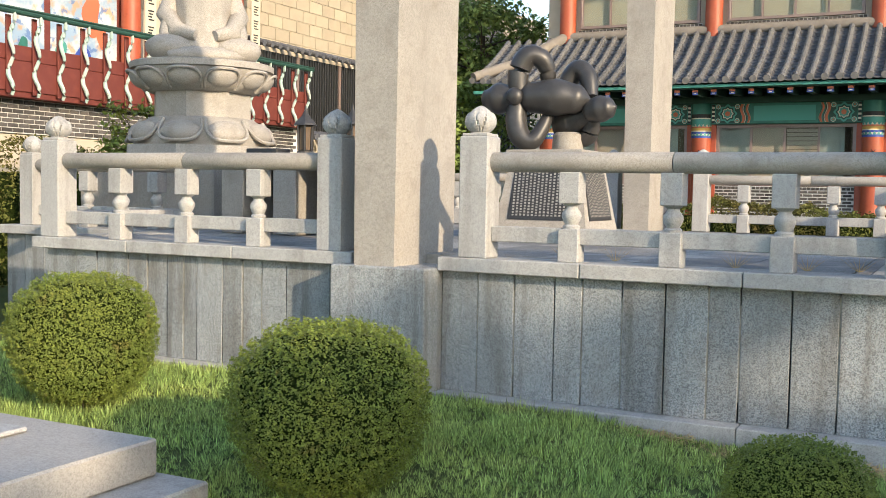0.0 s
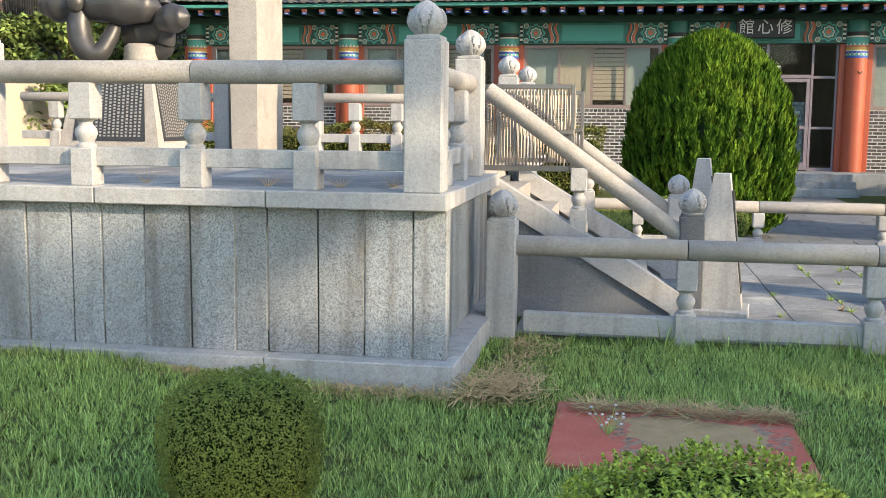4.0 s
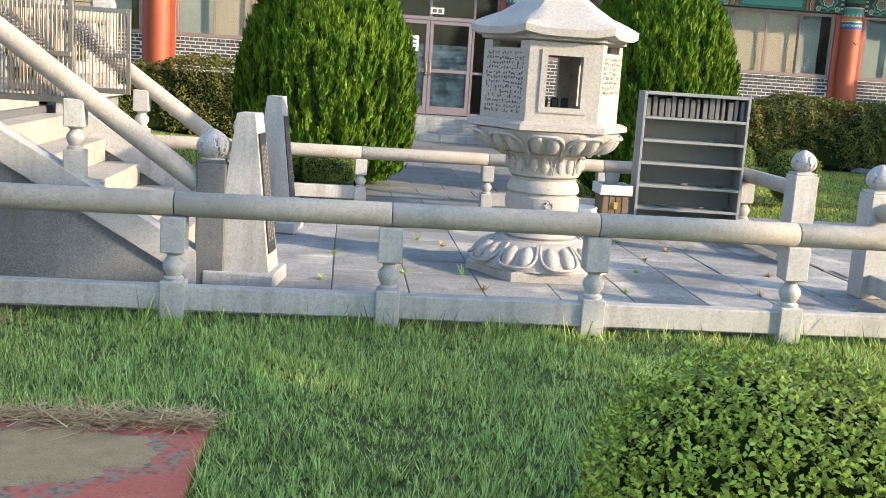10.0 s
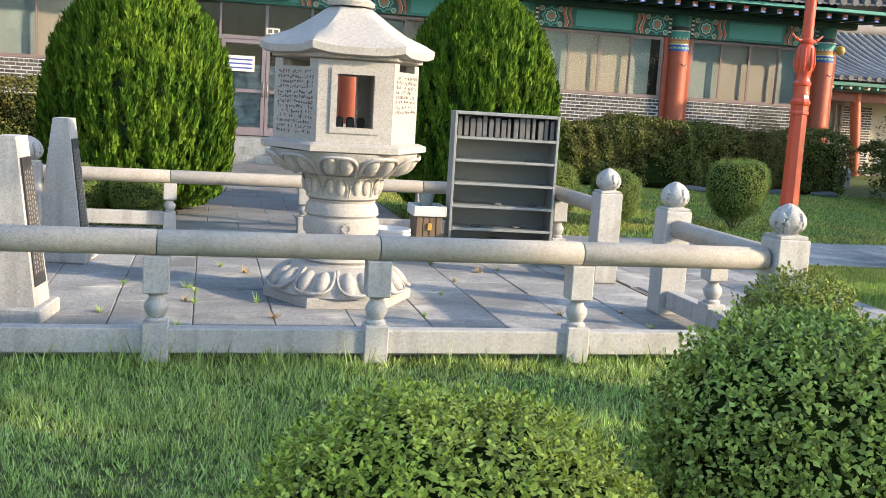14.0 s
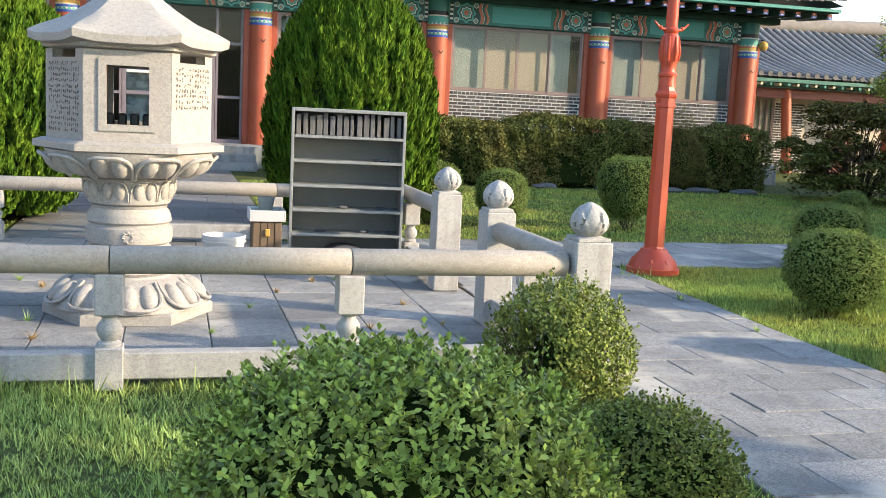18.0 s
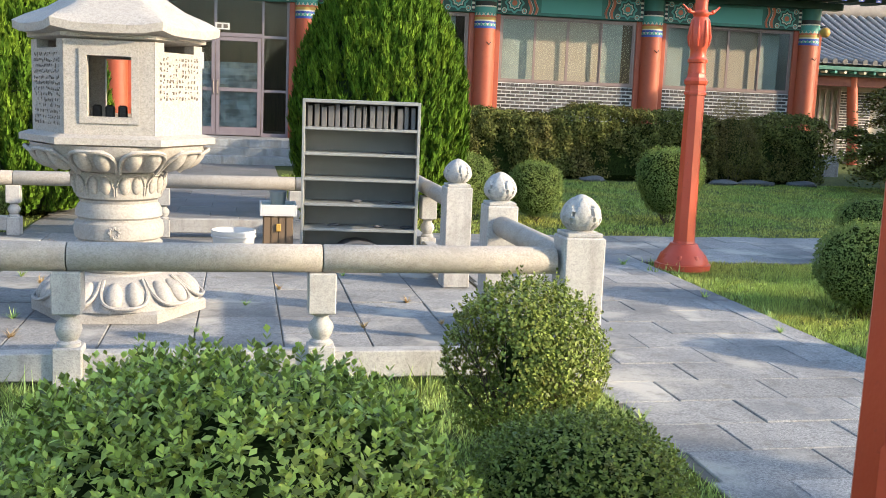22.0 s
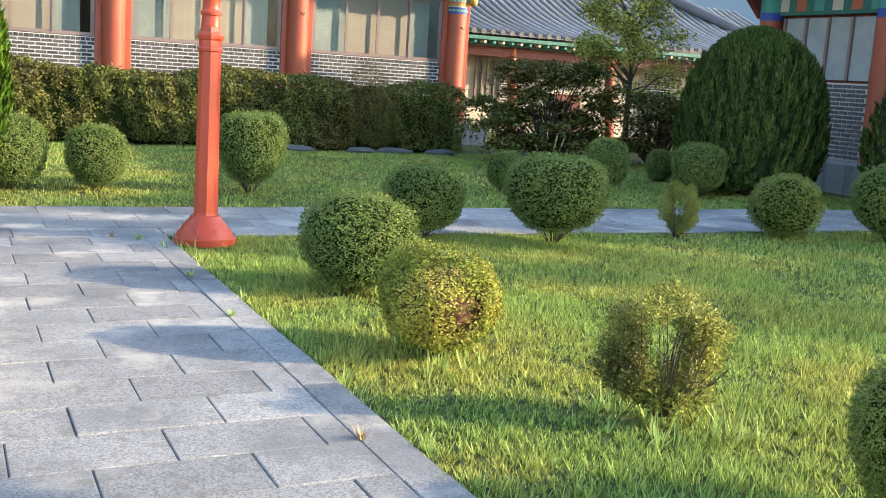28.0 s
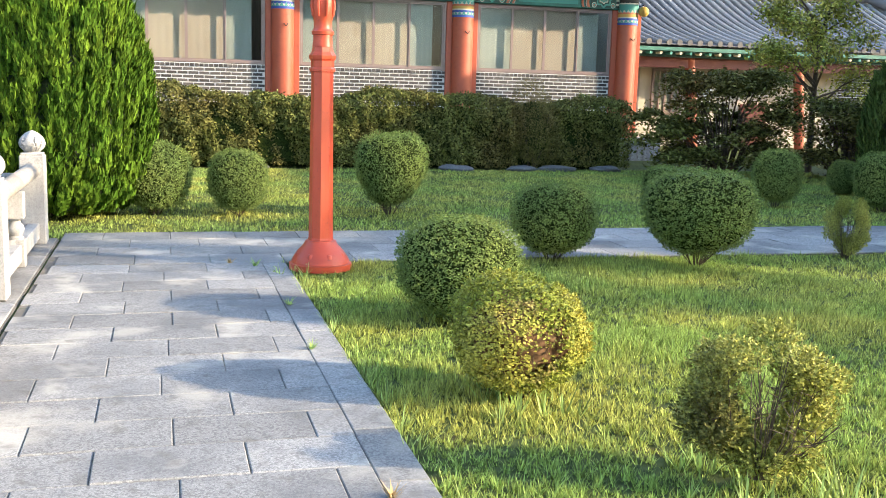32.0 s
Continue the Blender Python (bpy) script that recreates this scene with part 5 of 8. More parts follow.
        for zb, zt, kk in ((HZ + 0.2, 1.42, 1.0), (1.50, dz - 0.11, 0.55)):
            g = Geo()
            for j in range(9):
                for i in range(9):
                    u, v = i / 8, j / 8
                    g.v.append((a + 0.08 + (b - a - 0.16) * u, HY + 0.19 + 0.03 * math.sin(7 * u + 5 * v + a) * math.sin(9 * v - 4 * u), zb + (zt - zb) * v * kk))
            g.f = [(j * 9 + i, j * 9 + i + 1, j * 9 + i + 10, j * 9 + i + 9) for j in range(8) for i in range(8)]
            part("plastic_sheet", g, PLASTIC_SHEET, d, "crumpled grey plastic sheet behind the glass")
        hx = b - 0.04 if a < 3.5 else a + 0.04
        part("handle", Geo().tube([(hx, HY + 0.09, 1.35), (hx, HY + 0.05, 1.38), (hx, HY + 0.05, 1.62), (hx, HY + 0.09, 1.65)], 0.014, 8), STEEL, d, smooth=True)
    # name board
    nb = part("name_board", Geo().box(3.22, 4.50, HY - 0.26, HY - 0.20, 3.47, 3.90, 0.015), BLACKP, ob, "black name board with white characters")
    for i, ch in enumerate("館心修"):
        cu = bpy.data.curves.new("character", 'FONT')
        cu.body, cu.size, cu.extrude, cu.align_x, cu.align_y = ch, 0.36, 0.004, 'CENTER', 'CENTER'
        t = new("character", cu)
        t.data.materials.append(WHITE_INK)
        t.parent = nb
        t.matrix_basis = pose(3.45 + i * 0.41, HY - 0.266, 3.69, 90, 0, 0)
    # paper notices
    n1 = part("notice", Geo().box(3.12, 3.75, HY + 0.095, HY + 0.098, 1.88, 2.22), WHITE_INK, ob, "white paper notice with blue lines of writing")
    g = Geo()
    for k in range(3):
        g.box(3.17, 3.70, HY + 0.092, HY + 0.094, 1.94 + k * 0.09, 1.97 + k * 0.09)
    part("writing", g, BLUE, n1)
    n2 = part("transom_sign", Geo().box(3.98, 4.28, HY + 0.085, HY + 0.095, 2.72, 2.86), WHITE_INK, ob, "small white sign above the door")
    part("writing", Geo().box(4.02, 4.11, HY + 0.08, HY + 0.084, 2.75, 2.83).box(4.15, 4.24, HY + 0.08, HY + 0.084, 2.75, 2.83), INK, n2)
    # eaves: plate, rafters, boards, tiles
    part("eave_plate", Geo().box(x0, x1 + 0.5, HY - 0.16, HY + 0.2, 3.862, 4.02, 0.01), GREEN_DARK, ob)
    part("wall_above", Geo().box(x0, x1, HY + 0.05, HY + 0.3, 4.02, 4.7), GREEN_DARK, ob)
    EX0, EX1 = x0 - 1.1, x1 + 1.35
    nr = int((EX1 - EX0) / 0.43)
    for i in range(nr):
        x = EX1 - 0.2 - i * 0.43
        r = part("rafter", Geo().prism([(HY + 0.1, 4.02), (HY - 1.18, 3.98), (HY - 1.18, 4.10), (HY + 0.1, 4.20)], "x", x - 0.065, x + 0.065), GREEN_DARK, ob)
        part("red_end", Geo().box(x - 0.066, x + 0.066, HY - 1.187, HY - 1.181, 4.04, 4.098), ORANGE, r)
        part("blue_end", Geo().box(x - 0.066, x + 0.066, HY - 1.187, HY - 1.181, 3.98, 4.036), BLUE, r)
        part("white_dot", Geo().box(x - 0.03, x + 0.03, HY - 1.192, HY - 1.188, 4.0, 4.02), CREAM, r)
    part("eave_board", Geo().box(EX0, EX1, HY - 1.34, HY - 1.25, 4.13, 4.21, 0.01), TEAL, ob)
    part("soffit", Geo().prism([(HY + 0.1, 4.21), (HY - 1.25, 4.11), (HY - 1.25, 4.15), (HY + 0.1, 4.26)], "x", EX0, EX1), GREEN_DARK, ob)
    tiled_roof(ob, EX0, EX1, HY - 1.42, 4.27, HY + 0.9, 5.74, 0.10, 0.31, (0.18, 0.18))
    part("roof_ridge", Geo().tube([(EX0 + 1.6, HY + 0.95, 5.82), ((x0 + EX1) / 2, HY + 0.95, 5.79), (EX1 - 1.6, HY + 0.95, 5.82)], 0.13, 12), RIDGE, ob, smooth=True)
    part("hip_ridge", Geo().tube([(EX1 - 1.7, HY + 0.95, 5.84), (EX1 - 0.8, HY - 0.3, 5.02), (EX1 - 0.03, HY - 1.40, 4.56)], [0.15, 0.14, 0.13], 10), RIDGE, ob, smooth=True)
    part("hip_ridge", Geo().tube([(EX0 + 1.7, HY + 0.95, 5.84), (EX0 + 0.8, HY - 0.3, 5.02), (EX0 + 0.03, HY - 1.40, 4.56)], [0.15, 0.14, 0.13], 10), RIDGE, ob, smooth=True)
    # side roof past the hip
    g = Geo()
    g.v = [(EX1, HY - 1.4, 4.27), (EX1, HY + 9, 4.27), (EX1 - 1.7, HY + 9, 5.6), (EX1 - 1.7, HY + 0.9, 5.6)]
    g.f = [(0, 1, 2, 3)]
    part("side_roof", g, TILE, ob)
    # upper storey
    part("upper_wall", Geo().box(x0, 7, HY + 1.1, HY + 1.3, 5.2, 9.0), PLASTER, ob)
    for i, (xb, xa) in enumerate(zip(COLS, COLS[1:])):
        if i < 3:
            continue
        part("upper_column", Geo().lathe([(0.22, 5.2), (0.22, 9.0)], 20, (xa, HY + 1.0, 0)), RED, ob, smooth=True)
        brick_wall(xa + 0.3, xb - 0.3, 5.70, 6.02, HY + 1.02, ob, "upper_brick_wall")
        hall_window(xa + 0.36, xb - 0.36, 6.03, 7.4, HY + 1.0, ob)
    part("upper_roof", Geo().prism([(HY - 1.6, 9.0), (HY + 4, 10.5), (HY + 9, 9.0)], "x", x0 - 1, 8), TILE, ob)
    # the little lamp on the corner column
    lp = part("wall_lamp", Geo().ball((18.02, HY - 0.2, 3.33), 0.12, 14, 8), YELLOW, ob, "round amber wall lamp", smooth=True)
    part("bracket", Geo().tube([(17.9, HY - 0.1, 3.45), (18.02, HY - 0.2, 3.47), (18.02, HY - 0.2, 3.42)], 0.015, 6), BLACKP, lp)
    for c in ob.children:
        c.matrix_basis = o @ c.matrix_basis


hall()


# ---- plants ----
def shell(n, shape, depth=0.25):
    """Points in the outer part of a lumpy round body. shape(d) gives the radius vector for a unit direction array."""
    d = RNG.normal(0, 1, (n, 3))
    d /= np.linalg.norm(d, axis=1)[:, None]
    r = shape(d) * (1 - depth * RNG.random((n, 1)) ** 1.6)
    return d * r, d


def lumps(d, seed, amt, freq=2.2):
    ph = np.array([seed * 1.3, seed * 2.1, seed * 0.7])
    s = np.zeros(len(d))
    for k, f in enumerate((freq, freq * 2.1, freq * 4.3)):
        s += np.sin(f * d[:, 0] + ph[0] * (k + 1)) * np.sin(f * d[:, 1] + ph[1] * (k + 1)) * np.cos(f * d[:, 2] + ph[2] + k) / (1 + 0.7 * k)
    return 1 + amt * s[:, None]


def clipped(d, seed, amt, square=2.0, taper=0.0):
    """Radius for each direction: a lumpy ball, squared off and narrowed towards the foot as asked."""
    xy = np.sqrt(d[:, 0] ** 2 + d[:, 1] ** 2)
    r = (np.abs(xy) ** square + np.abs(d[:, 2]) ** square) ** (-1 / square)
    r = r * (1 + taper * d[:, 2] * xy)
    tuft = np.zeros(len(d))
    for k, f in enumerate((8.0, 13.0, 21.0)):
        tuft += np.sin(f * d[:, 0] + seed + 2 * np.sin(f * 0.6 * d[:, 2])) * np.sin(f * d[:, 1] + 2 * seed + k) * np.cos(f * d[:, 2] + 1.3 * k) / (1 + 0.4 * k)
    return (lumps(d, seed, amt) + 0.03 * tuft[:, None]) * r[:, None]


def shrub_meshes(seed, n, size, material, amt=0.05, core=0.84, square=2.0, taper=0.0, shoot=0.0, up=0.6, bare=None, clumps=0, deep=0.80, tri=False, cover=0.45, inside=None):
    """A clipped shrub of radius 1: upright leafy sprigs, the twigs that carry them and a core coloured as inner shade
    unless inside is given.
    """
    per = 8
    full = n
    n = n if clumps else int(n * (1 - cover))
    m = n // per
    d = RNG.normal(0, 1, (int(m * 1.6), 3))
    d /= np.linalg.norm(d, axis=1)[:, None]
    if bare:
        c = Vector(bare[:3]).normalized()
        near = d @ np.array(c) + RNG.normal(0, 0.06, len(d))
        d = d[(near < bare[3]) | (RNG.random(len(d)) < 0.07)]
    d = d[:m]
    m = len(d)
    base = d * clipped(d, seed, amt, square, taper) * (1 - (1 - deep) * RNG.random((m, 1)) ** 1.3) * (1 - 0.7 * size)
    if clumps:
        # leafy on one side and along the top, thin and twiggy on the other
        ang = np.linspace(-2.6, 2.5, clumps)
        c = np.stack([ang * 0, RNG.uniform(-0.4, 0.4, clumps), 0.70 * np.cos(ang) - 0.02], 1)
        c[:, 0] = np.where(ang < 0, -0.25 - 0.4 * np.abs(np.sin(ang)), 0.15 + 0.62 * np.abs(np.sin(ang)))
        c[:, 2] = np.maximum(c[:, 2], -0.72)
        c[:, [0, 2]] *= RNG.uniform(0.55, 1.08, (clumps, 1))
        c[:, 0] -= 0.08
        c[::3, 0] = RNG.uniform(-0.6, 0.75, len(c[::3]))
        c[::3, 2] = RNG.uniform(-0.85, -0.35, len(c[::3]))
        off = RNG.normal(0, 1, (m, 3))
        off /= np.linalg.norm(off, axis=1)[:, None]
        base = c[RNG.integers(0, clumps, m)] + off * 0.31 * RNG.random((m, 1)) ** 0.4 * np.array([1, 1, 0.8])
        d = off
    axis = d * 0.55 + np.array([0, 0, up]) + RNG.normal(0, 0.28, (m, 3))
    axis /= np.linalg.norm(axis, axis=1)[:, None]
    ln = size * (RNG.uniform(1.3, 2.1, (m, 1)) if shoot or clumps else RNG.uniform(0.7, 1.3, (m, 1)))
    if shoot:
        k = RNG.random(m) < shoot
        ln[k] *= 2.0
    p, nr, al = [], [], []
    for i in range(per):
        t = (i // 2 + 0.6) / (per // 2)
        if i % 2 == 0:
            side = RNG.normal(0, 1, (m, 3))
            side -= axis * (side * axis).sum(1)[:, None]
            side /= np.linalg.norm(side, axis=1)[:, None]
        else:
            side = -side
        along = side * (0.85 - 0.35 * t) + axis * (0.5 + 0.5 * t)
        along /= np.linalg.norm(along, axis=1)[:, None]
        p.append(base + axis * ln * t + along * size * 0.42)
        al.append(along)
        nr.append(np.cross(np.cross(along, axis), along) + RNG.normal(0, 0.12, (m, 3)))
    p, nr, al = np.concatenate(p), np.concatenate(nr), np.concatenate(al)
    w = np.cross(nr, al)
    w /= np.linalg.norm(w, axis=1)[:, None] + 1e-9
    s = size * RNG.uniform(0.7, 1.25, (len(p), 1))
    v = np.empty((len(p), 4, 3))
    v[:, 0], v[:, 2] = p - al * s * 0.5, p + al * s * 0.5
    v[:, 1], v[:, 3] = p - w * s * 0.30 + al * s * 0.08, p + w * s * 0.30 + al * s * 0.08
    if not clumps:
        # a close layer of leaves that face outwards
        q = RNG.normal(0, 1, (full - n, 3))
        q /= np.linalg.norm(q, axis=1)[:, None]
        if bare:
            q = q[(q @ np.array(c)) + RNG.normal(0, 0.06, len(q)) < bare[3]]
        rad = clipped(q, seed, amt, square, taper)
        g1, g2 = q * rad * RNG.uniform(0.86, 0.96, (len(q), 1)), q + np.array([0, 0, 0.35])
        v = np.concatenate([v, leaves(g1, g2, size * 1.2, 0.6, 0.38).reshape(-1, 4, 3)])
    if tri:
        v[:, 1] += (v[:, 1] - v[:, 3]) * 0.15
        me = fast_mesh("foliage", v[:, 1:].reshape(-1, 3), 3, material)
    else:
        me = fast_mesh("foliage", v.reshape(-1, 3), 4, material)

    def wob(q):
        return float(clipped(np.array([[q.x, q.y, q.z]]), seed, amt, square, taper)[0, 0]) * core
    inner = Geo().ball((0, 0, 0), 1.0, 28, 18, wob).mesh("inner_mass", inside or BUSH_SHADE, True) if core else None
    g = Geo()
    tr = random.Random(seed)
    for k in range(44 if (bare or clumps) else 16):
        a, e = tr.uniform(0, 6.28), tr.uniform(-0.35, 1.1)
        r = tr.uniform(0.8, 0.95) * (1.0 if clumps or bare else 0.9)
        tip = Vector((r * math.cos(a) * math.cos(e), r * math.sin(a) * math.cos(e), r * math.sin(e)))
        foot = Vector((0.10 * math.cos(a), 0.10 * math.sin(a), -1.15))
        if not (bare or clumps):
            tip.z = abs(tip.z)
        mid = foot.lerp(tip, 0.5) + Vector((tr.uniform(-.1, .1), tr.uniform(-.1, .1), tr.uniform(-.1, .05)))
        g.tube([tuple(foot), tuple(mid), tuple(tip)], [0.010, 0.007, 0.003], 5)
        for j in range(2):
            q = mid.lerp(tip, tr.uniform(0.1, 0.7))
            e2 = q + Vector((tr.uniform(-.2, .2), tr.uniform(-.2, .2), tr.uniform(0.0, .2)))
            g.tube([tuple(q), tuple(e2)], [0.009, 0.003], 4)
    return me, inner, g.mesh("twig", BARK)


def shrub(x, y, zc, rx, ry, rz, meshes, label, category="shrub", group="clipped shrubs", turn=None):
    ob = empty("shrub", pose(x, y, 0, 0, 0, random.uniform(0, 360) if turn is None else turn), label, category, group)
    s = Matrix.Translation((0, 0, zc)) @ Matrix.Diagonal((rx, ry, rz, 1))
    part("foliage", meshes[0], None, ob, m=s)
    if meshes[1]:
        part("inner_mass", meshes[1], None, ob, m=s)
    part("twig", meshes[2], None, ob, m=s, kind="stuff")
    return ob


SH_NEAR = shrub_meshes(1, 66000, 0.040, BOX_LEAF, 0.035, core=0.86, square=2.3, taper=0.10, up=0.8, cover=0.38, tri=True, deep=0.88)
SH_BRIGHT = shrub_meshes(2, 60000, 0.036, BOX_BRIGHT, 0.05, core=0.85, square=2.4, shoot=0.05, up=1.0, cover=0.25)
SH_MID = shrub_meshes(13, 52000, 0.041, BOX_MID, 0.06, core=0.84, square=2.4, shoot=0.07, up=0.9, cover=0.2)
SH_LOOSE = shrub_meshes(8, 34000, 0.046, BOX_LEAF, 0.07, core=0.30, shoot=0.06, bare=(-0.85, -0.5, 0.1, 0.80), deep=0.35, cover=0.3)
SH_LOW = shrub_meshes(9, 36000, 0.046, BOX_LEAF, 0.08, core=0.80, square=2.3, shoot=0.08, up=0.8, cover=0.2)
SH_FAR = shrub_meshes(3, 32000, 0.052, DARK_LEAF, 0.04, core=0.87, square=2.4, tri=True, cover=0.4, deep=0.88)
SH_FAR2 = shrub_meshes(4, 32000, 0.052, DARK_LEAF, 0.05, core=0.87, square=2.3, taper=0.12, tri=True, cover=0.4, deep=0.88)
SH_TAPER = shrub_meshes(7, 34000, 0.050, DARK_LEAF, 0.05, core=0.87, square=2.6, taper=0.25, tri=True, cover=0.4, deep=0.88)
SH_LIGHT = shrub_meshes(12, 30000, 0.052, BOX_LEAF, 0.05, core=0.82, square=2.3, tri=True, cover=0.25)
SH_YEL = shrub_meshes(5, 44000, 0.044, BOX_YELLOW, 0.12, core=0.70, square=2.3, bare=(0.16, -1.0, -0.12, 0.89), deep=0.66, cover=0.35, inside=DEAD_TWIG)
SH_SPARSE = shrub_meshes(6, 34000, 0.048, BOX_PALE, 0.26, core=0.0, shoot=0.03, clumps=22, up=0.5)
SH_MASS = shrub_meshes(11, 34000, 0.040, HEDGE_LEAF, 0.30, core=0.5, square=2.4, deep=0.5, up=0.1, tri=True)

# on the front lawn
shrub(-2.82, 4.3, 0.48, 0.52, 0.52, 0.46, SH_NEAR, "round clipped boxwood shrub on the lawn before the platform")
shrub(-5.25, 5.0, 0.55, 0.50, 0.50, 0.46, SH_NEAR, "round clipped boxwood shrub on the lawn before the platform")
shrub(-0.57, 4.42, 0.29, 0.32, 0.32, 0.31, SH_NEAR, "small round clipped boxwood shrub on the lawn")
shrub(1.08, 3.25, 0.38, 0.46, 0.42, 0.36, SH_BRIGHT, "low bright green boxwood shrub with young shoots")
shrub(3.32, 4.44, 0.45, 0.49, 0.49, 0.42, SH_BRIGHT, "broad bright green boxwood shrub with young shoots")
shrub(4.53, 4.88, 0.50, 0.53, 0.53, 0.48, SH_MID, "broad green boxwood shrub with upright young shoots")
shrub(5.72, 6.92, 0.43, 0.36, 0.36, 0.36, SH_LOOSE, "round boxwood shrub with a bare twiggy side beside the corner post", turn=0)
shrub(5.6, 5.8, 0.27, 0.36, 0.36, 0.28, SH_LOW, "low dark green boxwood shrub at the path edge")
# right lawn
shrub(9.23, 9.78, 0.36, 0.42, 0.42, 0.34, SH_FAR, "round clipped boxwood shrub with yellow tips by the path")
shrub(10.75, 12.0, 0.36, 0.41, 0.41, 0.34, SH_FAR2, "round clipped boxwood shrub on the lawn by the path")
shrub(9.05, 8.12, 0.33, 0.36, 0.36, 0.30, SH_YEL, "yellowing boxwood shrub with a bare brown patch", turn=0)
shrub(11.92, 11.5, 0.46, 0.52, 0.50, 0.38, SH_TAPER, "dark green shrub, broad on top and narrow at the foot")
shrub(13.65, 15.6, 0.30, 0.26, 0.26, 0.28, SH_FAR2, "small round clipped shrub on the lawn")
shrub(15.6, 15.95, 0.42, 0.35, 0.35, 0.38, SH_FAR, "round clipped shrub on the lawn")
shrub(16.95, 15.45, 0.40, 0.42, 0.42, 0.40, SH_FAR2, "round clipped shrub on the lawn")
shrub(13.75, 11.9, 0.31, 0.22, 0.22, 0.29, SH_SPARSE, "small sapling shrub with thin stems")
shrub(15.12, 11.75, 0.36, 0.42, 0.42, 0.36, SH_LIGHT, "round clipped light green shrub on the lawn")
shrub(16.35, 11.3, 0.45, 0.50, 0.50, 0.42, SH_FAR2, "round clipped shrub on the lawn")
shrub(17.9, 17.6, 0.26, 0.26, 0.26, 0.28, SH_FAR, "small dark clipped shrub")
shrub(8.2, 15.35, 0.39, 0.35, 0.35, 0.36, SH_FAR, "round clipped shrub on the lawn before the hedge")
shrub(9.97, 15.3, 0.50, 0.42, 0.42, 0.44, SH_TAPER, "tall round clipped shrub on the lawn before the hedge")
shrub(7.28, 15.5, 0.43, 0.42, 0.42, 0.40, SH_FAR, "round clipped shrub beside the conifer")
shrub(9.85, 5.45, 0.34, 0.40, 0.40, 0.34, SH_NEAR, "round clipped boxwood shrub on the lawn")
shrub(1.35, 14.1, 0.30, 0.36, 0.36, 0.32, SH_FAR, "round clipped shrub at the foot of the conifer")
shrub(2.05, 13.95, 0.28, 0.32, 0.32, 0.28, SH_FAR2, "round clipped shrub at the foot of the conifer")


def conifer(x, y, r, h, seed, label, n=45000, leaf=CONIFER):
    """A dense dome-shaped thuja: hanging sprays over a core coloured as the shade behind them."""
    ob = empty("conifer_tree", pose(x, y, 0), label, "tree", "dome conifers")
    zs = [0, 0.06, 0.2, 0.38, 0.55, 0.7, 0.82, 0.91, 0.97, 1.0]
    ps = [0.72, 0.88, 0.98, 1.0, 0.96, 0.86, 0.71, 0.52, 0.31, 0.08]
    ph = seed * 1.7
    k = n // 105
    ti = np.clip(((np.arange(k) + 0.5) / k) ** 0.9 + RNG.normal(0, 0.008, k), 0, 1)
    ai = np.arange(k) * 2.39996 + RNG.normal(0, 0.05, k)
    tip = RNG.uniform(0.7, 1.4, k)
    idx = RNG.integers(0, k, n)
    dv = RNG.uniform(-1, 1, n)
    du = RNG.normal(0, 0.40, n) * (1 - 0.55 * np.clip(dv, -0.2, 1))
    t = np.clip(ti[idx] + 0.05 * dv * tip[idx], 0, 1)
    prof = np.interp(t, zs, ps)
    a = ai[idx] + 0.13 * du / np.maximum(prof, 0.2) / r
    rr = r * prof + 0.055 - 0.34 * np.minimum(du ** 2, 0.5) + 0.07 * (tip[idx] - 1.1) - 0.06 * RNG.random(n) ** 1.5 + 0.05 * dv
    z = 0.10 + t * (h - 0.10)
    p = np.stack([rr * np.cos(a), rr * np.sin(a), z], 1)
    out = np.stack([np.cos(a), np.sin(a), np.zeros(n)], 1)
    tan = np.stack([-np.sin(a), np.cos(a), np.zeros(n)], 1)
    up = out * 0.35 + np.array([0, 0, 1.0]) + tan * (du * 0.9)[:, None]
    up += RNG.normal(0, 0.22, (n, 3))
    up /= np.linalg.norm(up, axis=1)[:, None]
    side = np.cross(up, out + RNG.normal(0, 0.5, (n, 3)))
    side /= np.linalg.norm(side, axis=1)[:, None]
    ln = 0.065 * RNG.uniform(0.6, 1.5, (n, 1))
    w = ln * 0.21
    v = np.empty((n, 3, 3))
    v[:, 0], v[:, 1], v[:, 2] = p - up * ln * 0.5 - side * w, p - up * ln * 0.4 + side * w, p + up * ln * 0.7
    part("crown", fast_mesh("crown", v.reshape(-1, 3), 3, leaf), None, ob, "dense hanging green sprays")
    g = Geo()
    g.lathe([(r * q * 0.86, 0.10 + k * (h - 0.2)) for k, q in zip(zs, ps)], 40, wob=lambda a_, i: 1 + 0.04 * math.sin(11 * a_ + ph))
    part("inner_crown", g, CONIFER_SHADE, ob, smooth=True)
    part("trunk", Geo().tube([(0, 0, -0.05), (0, 0, 0.5)], [0.11, 0.09], 10), BARK, ob)


conifer(1.95, 15.4, 1.08, 2.75, 1, "broad dome-shaped bright green conifer before the hall", 84000)
conifer(6.22, 15.5, 1.02, 2.95, 2, "broad dome-shaped bright green conifer before the hall", 84000)
conifer(18.3, 15.9, 1.12, 2.6, 3, "broad dome-shaped green conifer on the lawn", 60000, CONIFER_DULL)
conifer(19.6, 13.6, 0.85, 2.1, 4, "dome-shaped green conifer on the lawn", 20000, CONIFER_DULL)


